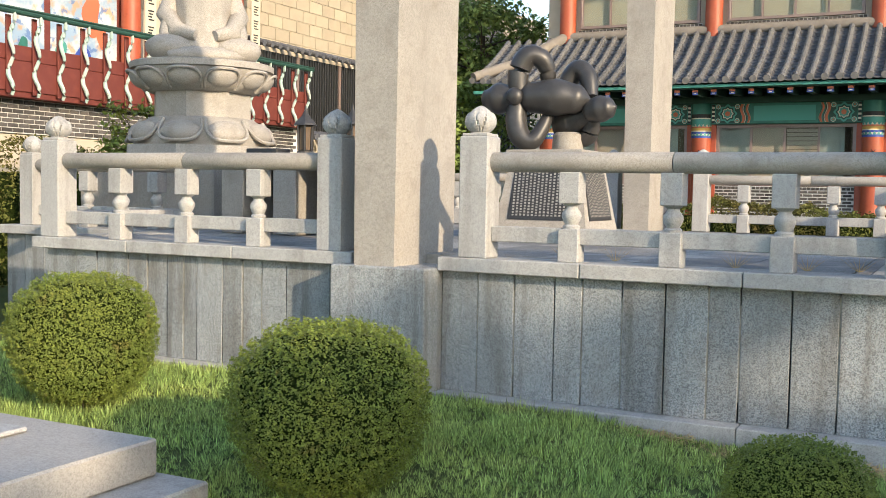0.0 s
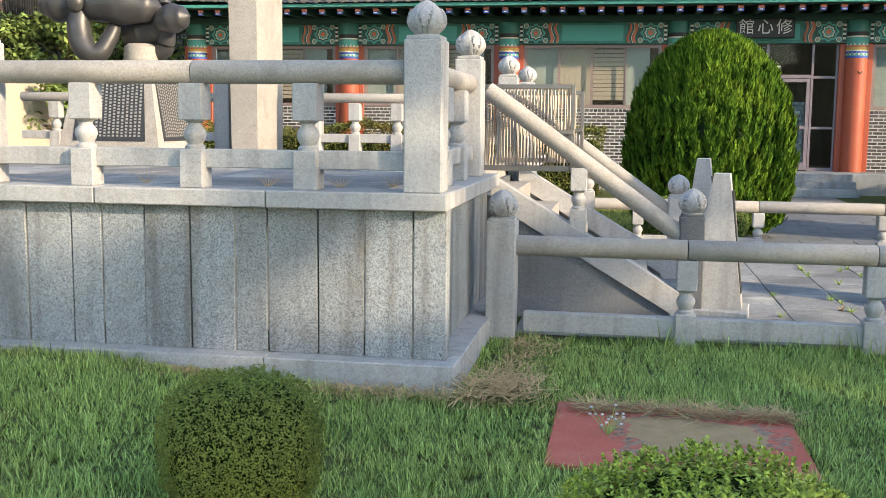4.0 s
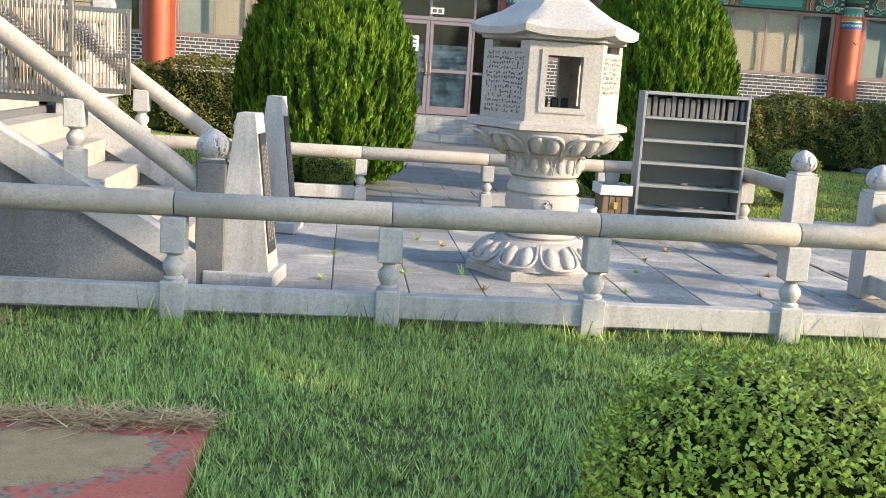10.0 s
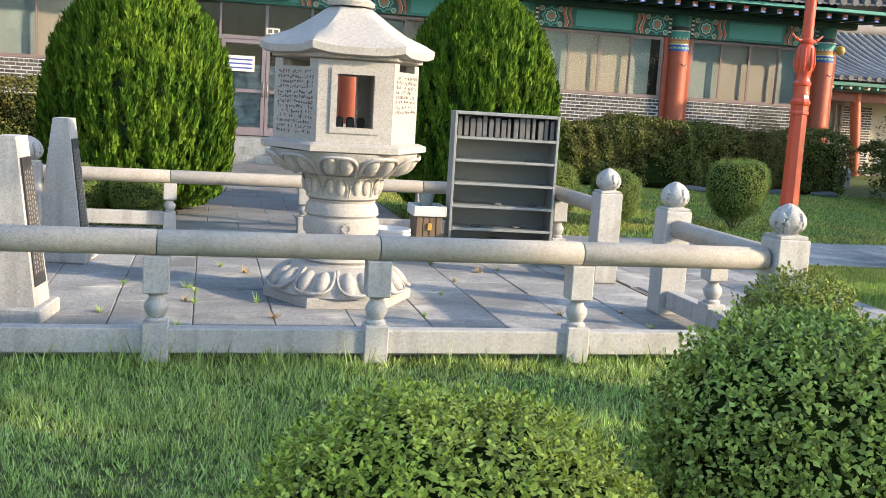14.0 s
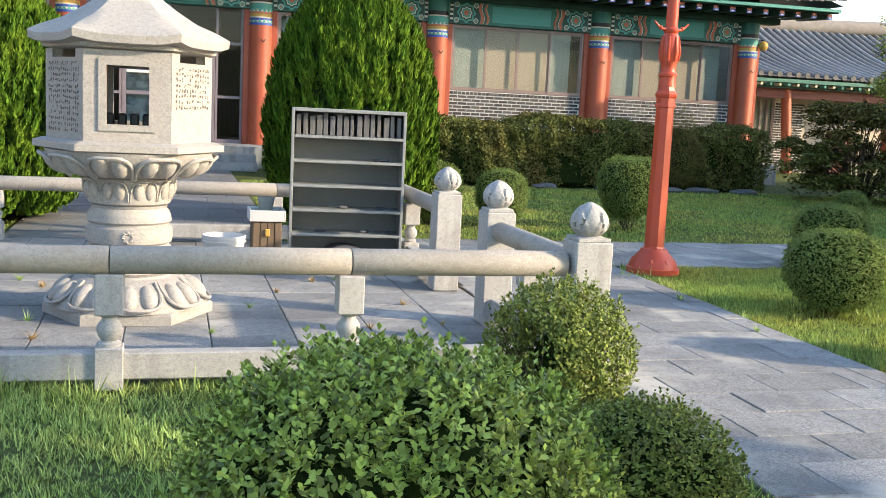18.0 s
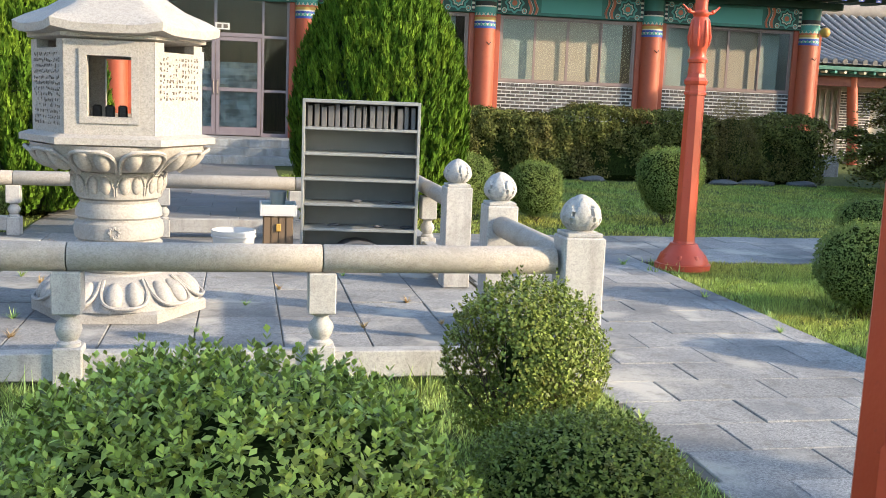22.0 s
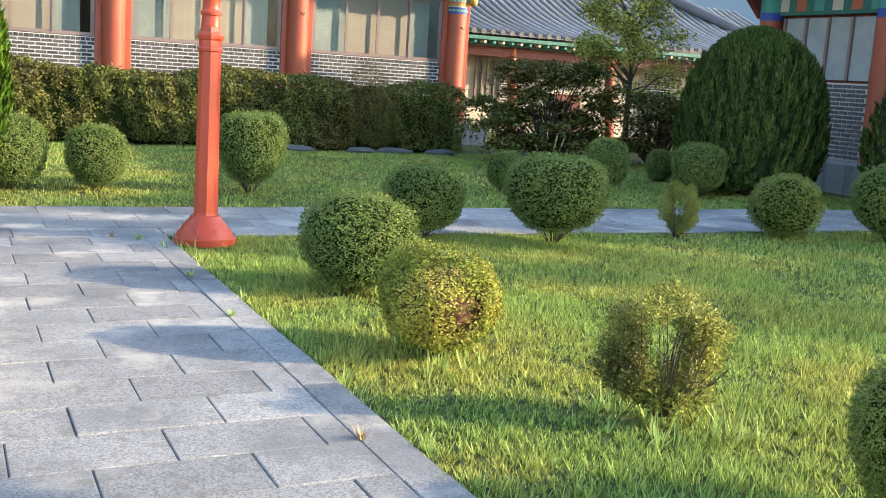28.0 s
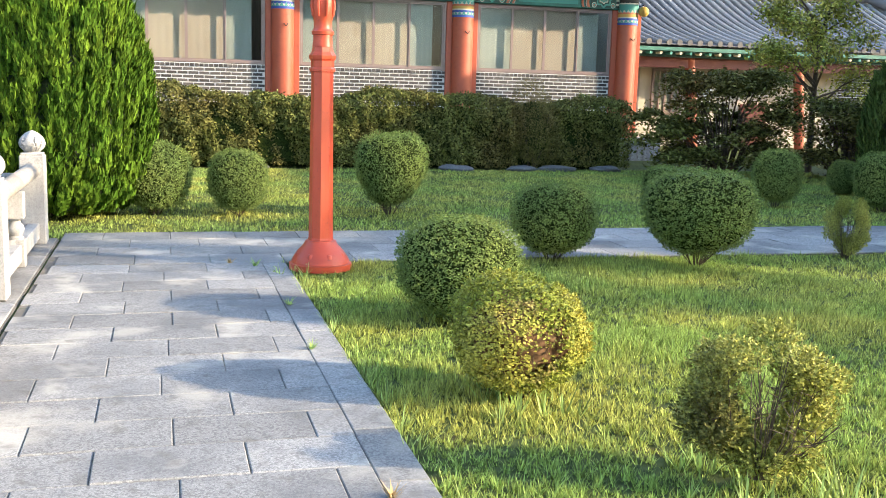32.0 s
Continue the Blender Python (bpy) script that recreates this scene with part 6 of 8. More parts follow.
def hedge(x0, x1, y0, y1, h, seed, n, label, material=HEDGE_LEAF, turn=0):
    ob = empty("hedge", pose((x0 + x1) / 2, (y0 + y1) / 2, 0, 0, 0, turn), label, "hedge")
    L, D = x1 - x0, y1 - y0
    cx, cy = L / 2, D / 2
    a = RNG.random(n)
    kind = RNG.random(n)
    x = RNG.uniform(-cx, cx, n)
    ny = np.where(kind < 0.6, -1.0, 0.0)
    u = RNG.random(n)
    hh = h * (1 + 0.07 * np.sin(x * 1.3 + seed) + 0.04 * np.sin(x * 3.1 + seed * 2))
    bump_ = 0.10 * np.sin(x * 2.2 + seed) + 0.05 * np.sin(x * 5.3) + 0.06 * np.sin(u * 7 + x * 3)
    y = np.where(kind < 0.6, -cy + bump_ + 0.25 * np.clip(u - 0.75, 0, 1) * 2 + 0.12 * (1 - u), RNG.uniform(-cy, cy, n))
    z = np.where(kind < 0.6, 0.06 + u * (hh - 0.06), hh - 0.25 * np.clip(np.abs(y) / cy - 0.7, 0, 1) + 0.03 * np.sin(x * 6 + y * 5))
    lump = 0.07 * np.sin(x * 9 + 2 * np.sin(z * 8 + seed)) * np.sin(z * 11 + x * 2.3) + 0.05 * np.sin(x * 17 + z * 5)
    y = np.where(kind < 0.6, y - lump, y)
    z = np.where(kind < 0.6, z, z + 0.6 * lump)
    p = np.stack([x, y, z], 1) + RNG.normal(0, 0.03, (n, 3))
    d = np.stack([np.zeros(n), ny, np.where(kind < 0.6, 0.3, 1.0)], 1)
    part("foliage", fast_mesh("foliage", leaves(p, d, 0.062, 0.5, 0.8), 4, material), None, ob, kind="stuff")
    # solid filler whose dark colour stands for shade between the hedge leaves
    part("inner_mass", Geo().box(-cx + 0.1, cx - 0.1, -cy + 0.16, cy - 0.1, 0.0, h * 0.86, 0.1), BUSH_SHADE, ob)


hedge(6.9, 16.2, 21.9, 23.6, 1.27, 1.0, 76000, "long clipped azalea hedge with browning leaves before the hall")
hedge(-8.5, 0.4, 21.7, 23.0, 1.35, 2.0, 30000, "clipped azalea hedge with browning leaves before the hall")


def broad_tree(x, y, h, spread, trunk, n, size, material, label, seed, low=0.25):
    """A tapered trunk with limbs and a crown of leaf clumps round the limb ends."""
    rr = random.Random(seed)
    ob = empty("tree", pose(x, y, 0), label, "tree")
    g = Geo()
    g.tube([(0, 0, -0.1), (rr.uniform(-.1, .1), rr.uniform(-.1, .1), h * 0.35), (rr.uniform(-.2, .2), rr.uniform(-.2, .2), h * 0.8)], [trunk, trunk * 0.75, trunk * 0.25], 10)
    ends = []
    for k in range(26):
        a, z0 = rr.uniform(0, 6.28), h * rr.uniform(low, 0.75)
        ln = spread * rr.uniform(0.45, 1.0) * (1.15 - 0.6 * z0 / h)
        e = Vector((ln * math.cos(a), ln * math.sin(a), z0 + h * rr.uniform(0.02, 0.25)))
        mid = Vector((e.x * 0.5, e.y * 0.5, z0 + (e.z - z0) * 0.65))
        g.tube([(0, 0, z0), tuple(mid), tuple(e)], [trunk * 0.35, trunk * 0.2, trunk * 0.06], 6)
        ends += [e, mid * 0.4 + e * 0.6 + Vector((rr.uniform(-.3, .3), rr.uniform(-.3, .3), rr.uniform(-.1, .3))) * spread * 0.3]
    ends.append(Vector((0, 0, h * 0.93)))
    part("trunk", g, BARK, ob, smooth=True)
    c = np.array([tuple(e) for e in ends])
    idx = RNG.integers(0, len(c), n)
    off = RNG.normal(0, 1, (n, 3))
    off /= np.linalg.norm(off, axis=1)[:, None]
    p = c[idx] + off * (spread * 0.30) * RNG.random((n, 1)) ** 0.5 * np.array([1, 1, 0.6])
    dirs = off * 0.6 + np.array([0, 0, 0.7])
    part("crown", fast_mesh("crown", leaves(p, dirs, size, 0.5, 0.6), 4, material), None, ob, kind="stuff")
    return ob


shrub(9.62, 6.85, 0.36, 0.34, 0.34, 0.29, SH_SPARSE, "thin straggly boxwood shrub with bare twigs", turn=-25)


def layered_bush(x, y, w, d, h, n, size, material, label, seed):
    """A wide bush of flat leafy sprays on many spreading stems."""
    rr = random.Random(seed)
    ob = empty("azalea_bush", pose(x, y, 0), label, "bush")
    g, c = Geo(), []
    for k in range(64):
        a, z = rr.uniform(0, 6.28), h * rr.uniform(0.12, 0.97) ** 0.8
        k2 = math.sqrt(max(0.05, 1 - (z / h - 0.35) ** 2 / 0.5)) * rr.uniform(0.45, 1.0)
        e = Vector((w * k2 * math.cos(a), d * k2 * math.sin(a), z))
        g.tube([(0.15 * math.cos(a), 0.1 * math.sin(a), -0.05), (e.x * 0.45, e.y * 0.45, z * 0.6), tuple(e)], [0.022, 0.014, 0.005], 5)
        c.append((*e, rr.uniform(0.22, 0.42)))
    part("stem", g, BARK, ob, kind="stuff")
    c = np.array(c)
    i = RNG.integers(0, len(c), n)
    off = RNG.normal(0, 1, (n, 3)) * np.array([0.6, 0.6, 0.16]) * c[i, 3][:, None]
    off[:, 2] -= 0.25 * (off[:, 0] ** 2 + off[:, 1] ** 2) / c[i, 3]
    v = leaves(c[i, :3] + off, np.tile((0, 0, 1.0), (n, 1)), size, 0.5, 0.5)
    part("foliage", fast_mesh("foliage", v, 4, material), None, ob, kind="stuff")
    return ob


layered_bush(17.35, 20.4, 1.85, 0.9, 2.0, 26000, 0.085, HEDGE_LEAF, "spreading dark green azalea bush with layered branches", 3)
broad_tree(20.3, 22.0, 3.9, 1.5, 0.08, 11000, 0.085, BOX_YELLOW, "slender young tree with light green leaves", 5, 0.3)
layered_bush(20.1, 20.6, 1.0, 0.8, 1.5, 12000, 0.085, HEDGE_LEAF, "dark green shrub with layered branches", 6)
shrub(14.2, 22.0, 0.75, 0.5, 0.5, 0.8, SH_MASS, "loose dark green shrub growing out of the hedge", group="", turn=60)

# unseen trees added south-east of the lawn, at guessed spots, to shade it
for tx, q, th, ts in ((11.5, 1.2, 6.6, 9), (12.6, 4.3, 7.2, 10), (9.0, 2.6, 5.6, 15), (12.3, 5.3, 6.9, 14), (10.5, 3.5, 6.4, 19), (13.2, 6.5, 7.6, 16), (15.0, 7.5, 7.4, 17), (31.0, 17.0, 9.5, 12), (24.0, 13.9, 7.6, 27), (26.0, 15.4, 8.6, 28), (16.0, -1.0, 8.0, 13)):
    broad_tree(tx, (q - 0.44 * tx) / 0.9, th, 1.7, 0.16, 1500 if tx in (24.0, 26.0) else 6000, 0.27, DARK_LEAF, "tall leafy tree out of view, added to shade the garden", ts, 0.3)

# ---- paving ----
def slab_mesh(w, d, t=0.07, c=0.005):
    return Geo().box(-w / 2, w / 2, -d / 2, d / 2, -t, 0, c).mesh("paving_slab", PAVE)


def pave(name, x0, x1, y0, y1, w, d, label, offset=0.5, along="x", material=None, gap=0.004):
    ob = empty(name, pose((x0 + x1) / 2, (y0 + y1) / 2, 0), label, "paving", kind="structure")
    cx, cy = (x0 + x1) / 2, (y0 + y1) / 2
    ny = max(1, round((y1 - y0) / d))
    d = (y1 - y0) / ny
    part("bedding", Geo().box(x0 - cx, x1 - cx, y0 - cy, y1 - cy, -0.06, -0.010), BEDDING, ob)
    cache = {}
    for j in range(ny):
        x = x0 - ((w * offset if j % 2 else 0) + (random.uniform(-0.12, 0.0) * w if offset else 0))
        while x < x1 - 0.02:
            a, b = max(x, x0), min(x + w, x1)
            if b - a > 0.04:
                k = round(b - a, 2)
                if k not in cache:
                    cache[k] = slab_mesh(b - a - gap, d - gap)
                    if material:
                        cache[k].materials[0] = material
                p = part("paving_slab", cache[k], None, ob, m=pose((a + b) / 2 - cx, y0 + (j + 0.5) * d - cy, random.uniform(-0.003, 0.003), random.uniform(-0.15, 0.15), random.uniform(-0.15, 0.15)))
            x += w
    return ob


pave("pavement_court", 0.05, 6.42, 8.25, 13.6, 0.53, 0.49, "square grey granite paving slabs with stained joints", 0.0, gap=0.007)
pave("pavement_path", 6.44, 8.170, 2.2, 12.1, 0.605, 0.37, "worn grey granite path slabs laid in broken bond", gap=0.0035)
pave("pavement_kerb", 8.170, 8.37, 2.2, 12.1, 0.215, 0.62, "grey granite edging slabs along the lawn", 0.0)
pave("pavement_cross", 6.44, 20.0, 12.12, 13.95, 0.62, 0.46, "worn grey granite path slabs laid in broken bond")
pave("pavement_to_hall", 2.4, 5.2, 13.62, 23.7, 0.7, 0.5, "dark stone path slabs leading to the hall steps", 0.5, material=PAVE_DARK)


# ---- grass ----
def lawn(name, rects, density, h, label, holes=(), material=GRASS, w=0.006, per=7):
    vs = []
    for x0, x1, y0, y1 in rects:
        m = int((x1 - x0) * (y1 - y0) * density / per)
        cx_, cy_ = RNG.uniform(x0, x1, m), RNG.uniform(y0, y1, m)
        az = RNG.uniform(0, 2 * math.pi, (m, per)).ravel()
        tall = np.repeat(RNG.uniform(0.6, 1.25, m), per)
        x = np.repeat(cx_, per) + 0.012 * np.cos(az) * RNG.random(m * per)
        y = np.repeat(cy_, per) + 0.012 * np.sin(az) * RNG.random(m * per)
        n = m * per
        keep = np.ones(n, bool)
        for a, b, c, d in holes:
            keep &= ~((x > a) & (x < b) & (y > c) & (y < d))
        x, y, az, tall = x[keep], y[keep], az[keep], tall[keep]
        n = len(x)
        aa = np.clip((-0.2 - x) / 2.6, 0, 1)
        z = -0.03 + 0.15 * aa * aa * (3 - 2 * aa) * np.clip((y - 3.0) / 2.5, 0, 1)
        hh = h * tall * RNG.uniform(0.5, 1.25, n) * (1 + 0.3 * np.sin(x * 2.3 + 1.1 * np.sin(y * 1.7)) * np.sin(y * 2.9 + x) + 0.3 * np.sin(x * 9 + 2 * np.sin(y * 7)) * np.sin(y * 11 + x * 3))
        lean = RNG.uniform(0.15, 1.1, n) * hh
        dx, dy = np.cos(az), np.sin(az)
        sx, sy = -dy, dx
        ww = w * RNG.uniform(0.6, 1.3, n)
        bx, by = np.stack([sx * ww, sy * ww, 0 * ww], 1), np.stack([x, y, z], 1)
        v = np.empty((n, 3, 3))
        v[:, 0], v[:, 1] = by - bx, by + bx
        v[:, 2] = np.stack([x + dx * lean, y + dy * lean, z + hh], 1)
        vs.append(v.reshape(-1, 3))
    ob = new(name, fast_mesh(name, np.concatenate(vs), 3, material))
    tagged(ob, label, "grass", kind="stuff")


HOLES = [(-7.6, -0.1, 6.45, 14), (0.5, 1.72, 5.37, 6.43), (-6.2, -3.3, 1.2, 3.95)]
lawn("lawn_grass", [(-3.6, 6.42, 3.0, 8.16)], 7600, 0.060, "mown green lawn grass with uneven tufts", HOLES, w=0.0040)
lawn("lawn_grass", [(-8.5, -3.6, 3.9, 6.5)], 6500, 0.065, "mown green lawn grass with uneven tufts", HOLES, w=0.0042)
lawn("lawn_grass", [(-8.5, -3.6, 1.5, 3.9), (-3.6, 6.42, 1.0, 3.0)], 500, 0.06, "mown green lawn grass with uneven tufts", HOLES, w=0.008)
lawn("lawn_grass", [(8.38, 13, 4.2, 12.1)], 7200, 0.052, "green lawn grass with sunlight yellow put into its colour", w=0.0040, material=GRASS_SUN)
lawn("lawn_grass", [(13, 18.5, 6.0, 12.1)], 2300, 0.045, "green lawn grass beyond the shrubs", material=GRASS_SUN, w=0.0055, per=2)
lawn("lawn_grass", [(6.5, 20, 13.97, 21.9), (-2, 2.35, 13.65, 21.5), (5.25, 6.5, 13.65, 21.5)], 1700, 0.04, "mown green lawn grass before the hedge", material=GRASS_SUN, w=0.0065, per=2)
# longer tufts under the rail and along the kerb
lawn("tall_grass", [(0.1, 6.2, 7.88, 8.14)], 900, 0.15, "longer grass tufts along the stone rail", w=0.006)
lawn("tall_grass", [(8.36, 8.46, 4.2, 12.1)], 1200, 0.08, "longer grass along the path edging", w=0.005)
lawn("tall_grass", [(8.5, 8.75, 11.6, 12.05), (8.2, 8.5, 11.4, 11.7)], 700, 0.16, "longer grass tufts round the lamp base", w=0.006)
lawn("tall_grass", [(9.3, 9.95, 6.5, 7.2), (8.85, 9.3, 7.8, 8.5), (9.0, 9.5, 9.5, 10.1)], 900, 0.15, "longer grass tufts round the shrubs", w=0.006)

hedge(-20.9, -4.6, 11.95, 13.05, 2.05, 3.0, 30000, "dark clipped evergreen hedge below the terrace", turn=90)


# ---- red mat in the lawn ----
def red_mat():
    ob = empty("red_mat", pose(1.11, 5.9, -0.02), "worn red rubber mat with dried silt, sunk in the lawn", "mat")
    part("mat", Geo().box(-0.61, 0.61, -0.53, 0.53, -0.02, 0.022, 0.006), REDMAT, ob)
    n = 64
    for nm, sx, sy, z0, mt, lab in (("silt_edge", 0.46, 0.40, 0.0225, SILT_EDGE, "thin silt drying on the rubber"), ("silt", 0.34, 0.29, 0.0245, SAND, "dried brown silt left by a puddle")):
        g = Geo()
        for k, z in ((1.0, 0.0), (0.7, 0.002), (0.05, 0.004)):
            for i in range(n):
                a = 2 * math.pi * i / n
                r = k * (1 + 0.10 * math.sin(3 * a + 1) + 0.06 * math.sin(7 * a + sx * 9) + 0.05 * math.sin(13 * a) + 0.04 * math.sin(29 * a))
                g.v.append((0.08 + sx * r * math.cos(a), 0.04 + sy * r * math.sin(a), z0 + z))
        for j in range(2):
            for i in range(n):
                t = (i + 1) % n
                g.f.append((j * n + i, j * n + t, (j + 1) * n + t, (j + 1) * n + i))
        g.f.append(tuple(2 * n + i for i in range(n)))
        part(nm, g, mt, ob, lab, smooth=True)


def small_flowers(x, y):
    """A thin weed with white flower heads."""
    ob = empty("white_flower_weed", pose(x, y, 0), "thin weed with tiny white flowers on the mat", "weed")
    rr = random.Random(8)
    for k in range(14):
        a, r, h = rr.uniform(0, 6.28), rr.uniform(0.02, 0.12), rr.uniform(0.05, 0.15)
        st = part("stalk", Geo().tube([(0, 0, 0), (0.5 * r * math.cos(a), 0.5 * r * math.sin(a), h * 0.6), (r * math.cos(a), r * math.sin(a), h)], 0.0018, 5), GRASS, ob)
        part("flower", Geo().ball((r * math.cos(a), r * math.sin(a), h), (0.009, 0.009, 0.006), 8, 5), WHITE_INK, st)


small_flowers(0.78, 5.85)
red_mat()


def straws(name, pts, spread, ln, z, label, w=0.004):
    """Dry grass stalks lying about."""
    n = len(pts)
    a = RNG.uniform(0, 2 * math.pi, n)
    d = np.stack([np.cos(a), np.sin(a), RNG.uniform(-0.05, 0.35, n)], 1)
    s = np.stack([-np.sin(a), np.cos(a), np.zeros(n)], 1)
    L = ln * RNG.uniform(0.4, 1.2, (n, 1))
    p = np.stack([pts[:, 0], pts[:, 1], z + 0.03 * RNG.random(n)], 1)
    v = np.empty((n, 4, 3))
    v[:, 0], v[:, 1], v[:, 2], v[:, 3] = p - s * w, p + s * w, p + d * L - s * w * 0.4, p + d * L + s * w * 0.4
    ob = new(name, strips_mesh(name, v.reshape(-1, 3), 4, DRYGRASS))
    tagged(ob, label, "dry grass", kind="stuff")


n_ = 900
straws("dry_grass", np.stack([RNG.uniform(0.6, 1.75, n_), 6.30 + RNG.normal(0, 0.06, n_)], 1), 1, 0.12, 0.005, "dead brown grass stalks along the mat")
n_ = 800
straws("dry_grass", np.stack([0.10 + np.abs(RNG.normal(0, 0.14, n_)), RNG.uniform(6.2, 8.0, n_)], 1), 1, 0.11, 0.0, "dead brown grass stalks along the platform foot")
n_ = 1800
straws("dry_grass", np.stack([RNG.uniform(-3.0, 0.1, n_), 6.36 - np.abs(RNG.normal(0, 0.10, n_))], 1), 1, 0.10, 0.02, "dead brown grass stalks along the platform foot")
for px, py, sx, sy, n_ in ((-2.45, 6.33, 0.28, 0.07, 1100), (-1.75, 6.36, 0.14, 0.05, 350), (0.16, 6.46, 0.12, 0.16, 600)):
    straws("dry_grass", np.stack([px + RNG.normal(0, sx, n_), py + RNG.normal(0, sy, n_)], 1), 1, 0.13, 0.05, "matted patch of dead brown grass at the platform foot", 0.005)


# ---- stone slab steps at the lawn's corner ----
def slab_steps():
    ob = empty("stone_slab_steps", pose(-3.6, 3.9, 0), "low pale granite slabs stacked like steps on the lawn", "steps")
    part("top_slab", Geo().box(-2.4, 0.02, -2.0, 0.0, 0.14, 0.33, 0.012), GRANITE_WHITE, ob)
    part("lower_slab", Geo().box(-2.6, 0.30, -2.2, 0.06, -0.06, 0.136, 0.012), GRANITE, ob)
    part("lid_slab", Geo().box(-1.9, -0.62, -1.5, -0.25, 0.334, 0.36, 0.008), GRANITE, ob)


slab_steps()


# ---- sculpture ----
def sculpture(x, y):
    ob = empty("monument_base", pose(x, y, PZ), "tapering granite monument base with black inscribed panels", "monument")
    h = 0.84
    part("step", Geo().box(-0.60, 0.60, -0.56, 0.56, 0, 0.1, 0.01), GRANITE, ob)
    g = Geo()
    b, t = 0.49, 0.36
    g.v = [(-b, -b, 0.1), (b, -b, 0.1), (b, b, 0.1), (-b, b, 0.1), (-t, -t, h), (t, -t, h), (t, t, h), (-t, t, h)]
    g.f = [(0, 1, 5, 4), (1, 2, 6, 5), (2, 3, 7, 6), (3, 0, 4, 7), (4, 5, 6, 7), (3, 2, 1, 0)]
    part("body", g, GRANITE_WARM, ob)
    part("top_slab", Geo().box(-0.41, 0.41, -0.41, 0.41, h, h + 0.06, 0.01), GRANITE_WARM, ob)

    def panel(side):
        p, w = Geo(), Geo()
        rows = []
        for z in (0.2, 0.84):
            k = b + (t - b) * (z - 0.1) / (h - 0.1) + 0.006
            rows.append((z, k))
        (za, ka), (zb, kb) = rows
        hw = 0.35
        def at(u, z, d):
            k = ka + (kb - ka) * (z - za) / (zb - za) + d
            return (u, -k, z) if side == 0 else (k, u, z)
        for d in (0.0, -0.03):
            p.v += [at(-hw, za, d), at(hw, za, d), at(hw * 0.86, zb, d), at(-hw * 0.86, zb, d)]
        p.f = [(0, 1, 2, 3), (7, 6, 5, 4), (0, 4, 5, 1), (1, 5, 6, 2), (2, 6, 7, 3), (3, 7, 4, 0)]
        pl = part("inscribed_panel", p, BLACKSTONE, ob, "black stone panel with rows of fine writing")
        for i in range(15):
            u = -0.29 + i * 0.58 / 14
            z = 0.24
            while z < 0.78:
                dz = random.uniform(0.012, 0.022)
                w.quad(at(u - 0.011, z, 0.002), at(u + 0.011, z, 0.002), at(u + 0.011, z + dz, 0.002), at(u - 0.011, z + dz, 0.002))
                z += dz + 0.012
        part("writing", w, INK_LIGHT, pl, kind="stuff")
    panel(0)
    panel(1)
    part("drum", Geo().lathe([(0.15, h + 0.06), (0.16, h + 0.08), (0.15, h + 0.22), (0.12, h + 0.25)], 24, (0.1, 0, 0)), GRANITE_WARM, ob, smooth=True)
    s = Geo()

    def limb(pts, rad, n=28):
        """A swelling limb along a smooth line through the points."""
        pts = [Vector(p) for p in pts]
        out, rr = [], []
        for i in range(n + 1):
            u = i / n * (len(pts) - 1)
            k = min(int(u), len(pts) - 2)
            f = u - k
            p0, p1, p2, p3 = pts[max(k - 1, 0)], pts[k], pts[k + 1], pts[min(k + 2, len(pts) - 1)]
            out.append(tuple(0.5 * (2 * p1 + (p2 - p0) * f + (2 * p0 - 5 * p1 + 4 * p2 - p3) * f * f + (3 * p1 - p0 - 3 * p2 + p3) * f ** 3)))
            rr.append(rad[k] + (rad[k + 1] - rad[k]) * (f * f * (3 - 2 * f)))
        s.tube(out, rr, 20)
    # a long spindle with its collar nut, a hooked loop above and below it, and a second loop with a bulb behind
    limb([(-0.84, -0.30, 0.58), (-0.78, -0.30, 0.58), (-0.62, -0.30, 0.58), (-0.46, -0.30, 0.58), (-0.34, -0.30, 0.58)], [0.02, 0.11, 0.185, 0.15, 0.10])
    limb([(-0.36, -0.28, 0.585), (-0.20, -0.28, 0.585), (0.06, -0.24, 0.585), (0.30, -0.18, 0.565), (0.46, -0.14, 0.54)], [0.10, 0.18, 0.215, 0.17, 0.03])
    limb([(-0.36, -0.30, 0.56), (-0.38, -0.30, 0.86), (-0.28, -0.26, 1.06), (-0.14, -0.20, 1.04), (-0.08, -0.14, 0.90), (-0.10, -0.08, 0.68)], [0.11, 0.125, 0.13, 0.115, 0.10, 0.07])
    limb([(-0.36, -0.30, 0.60), (-0.38, -0.34, 0.34), (-0.31, -0.36, 0.13), (-0.17, -0.34, 0.08), (-0.08, -0.28, 0.22), (-0.02, -0.2, 0.42)], [0.11, 0.125, 0.125, 0.10, 0.085, 0.06])
    limb([(0.02, 0.12, 0.62), (0.09, 0.16, 0.84), (0.20, 0.16, 0.94), (0.33, 0.12, 0.84), (0.40, 0.04, 0.60)], [0.10, 0.115, 0.12, 0.11, 0.08])
    limb([(-0.06, 0.06, 0.30), (0.14, 0.08, 0.34), (0.34, 0.04, 0.40), (0.52, -0.02, 0.44)], [0.14, 0.20, 0.16, 0.08])
    limb([(0.42, -0.06, 0.56), (0.42, 0.02, 0.36), (0.38, 0.06, 0.16), (0.24, 0.08, 0.10)], [0.08, 0.10, 0.10, 0.08])
    limb([(0.38, -0.10, 0.44), (0.46, -0.12, 0.44), (0.58, -0.14, 0.45), (0.69, -0.16, 0.46), (0.77, -0.17, 0.47)], [0.07, 0.13, 0.155, 0.12, 0.02])
    s.ball((-0.36, -0.44, 0.59), (0.10, 0.08, 0.105), 18, 12)
    s.v = [(0.87 * p[0], 0.87 * p[1], h + 0.06 + 0.87 * p[2] + 0.02) for p in s.v]
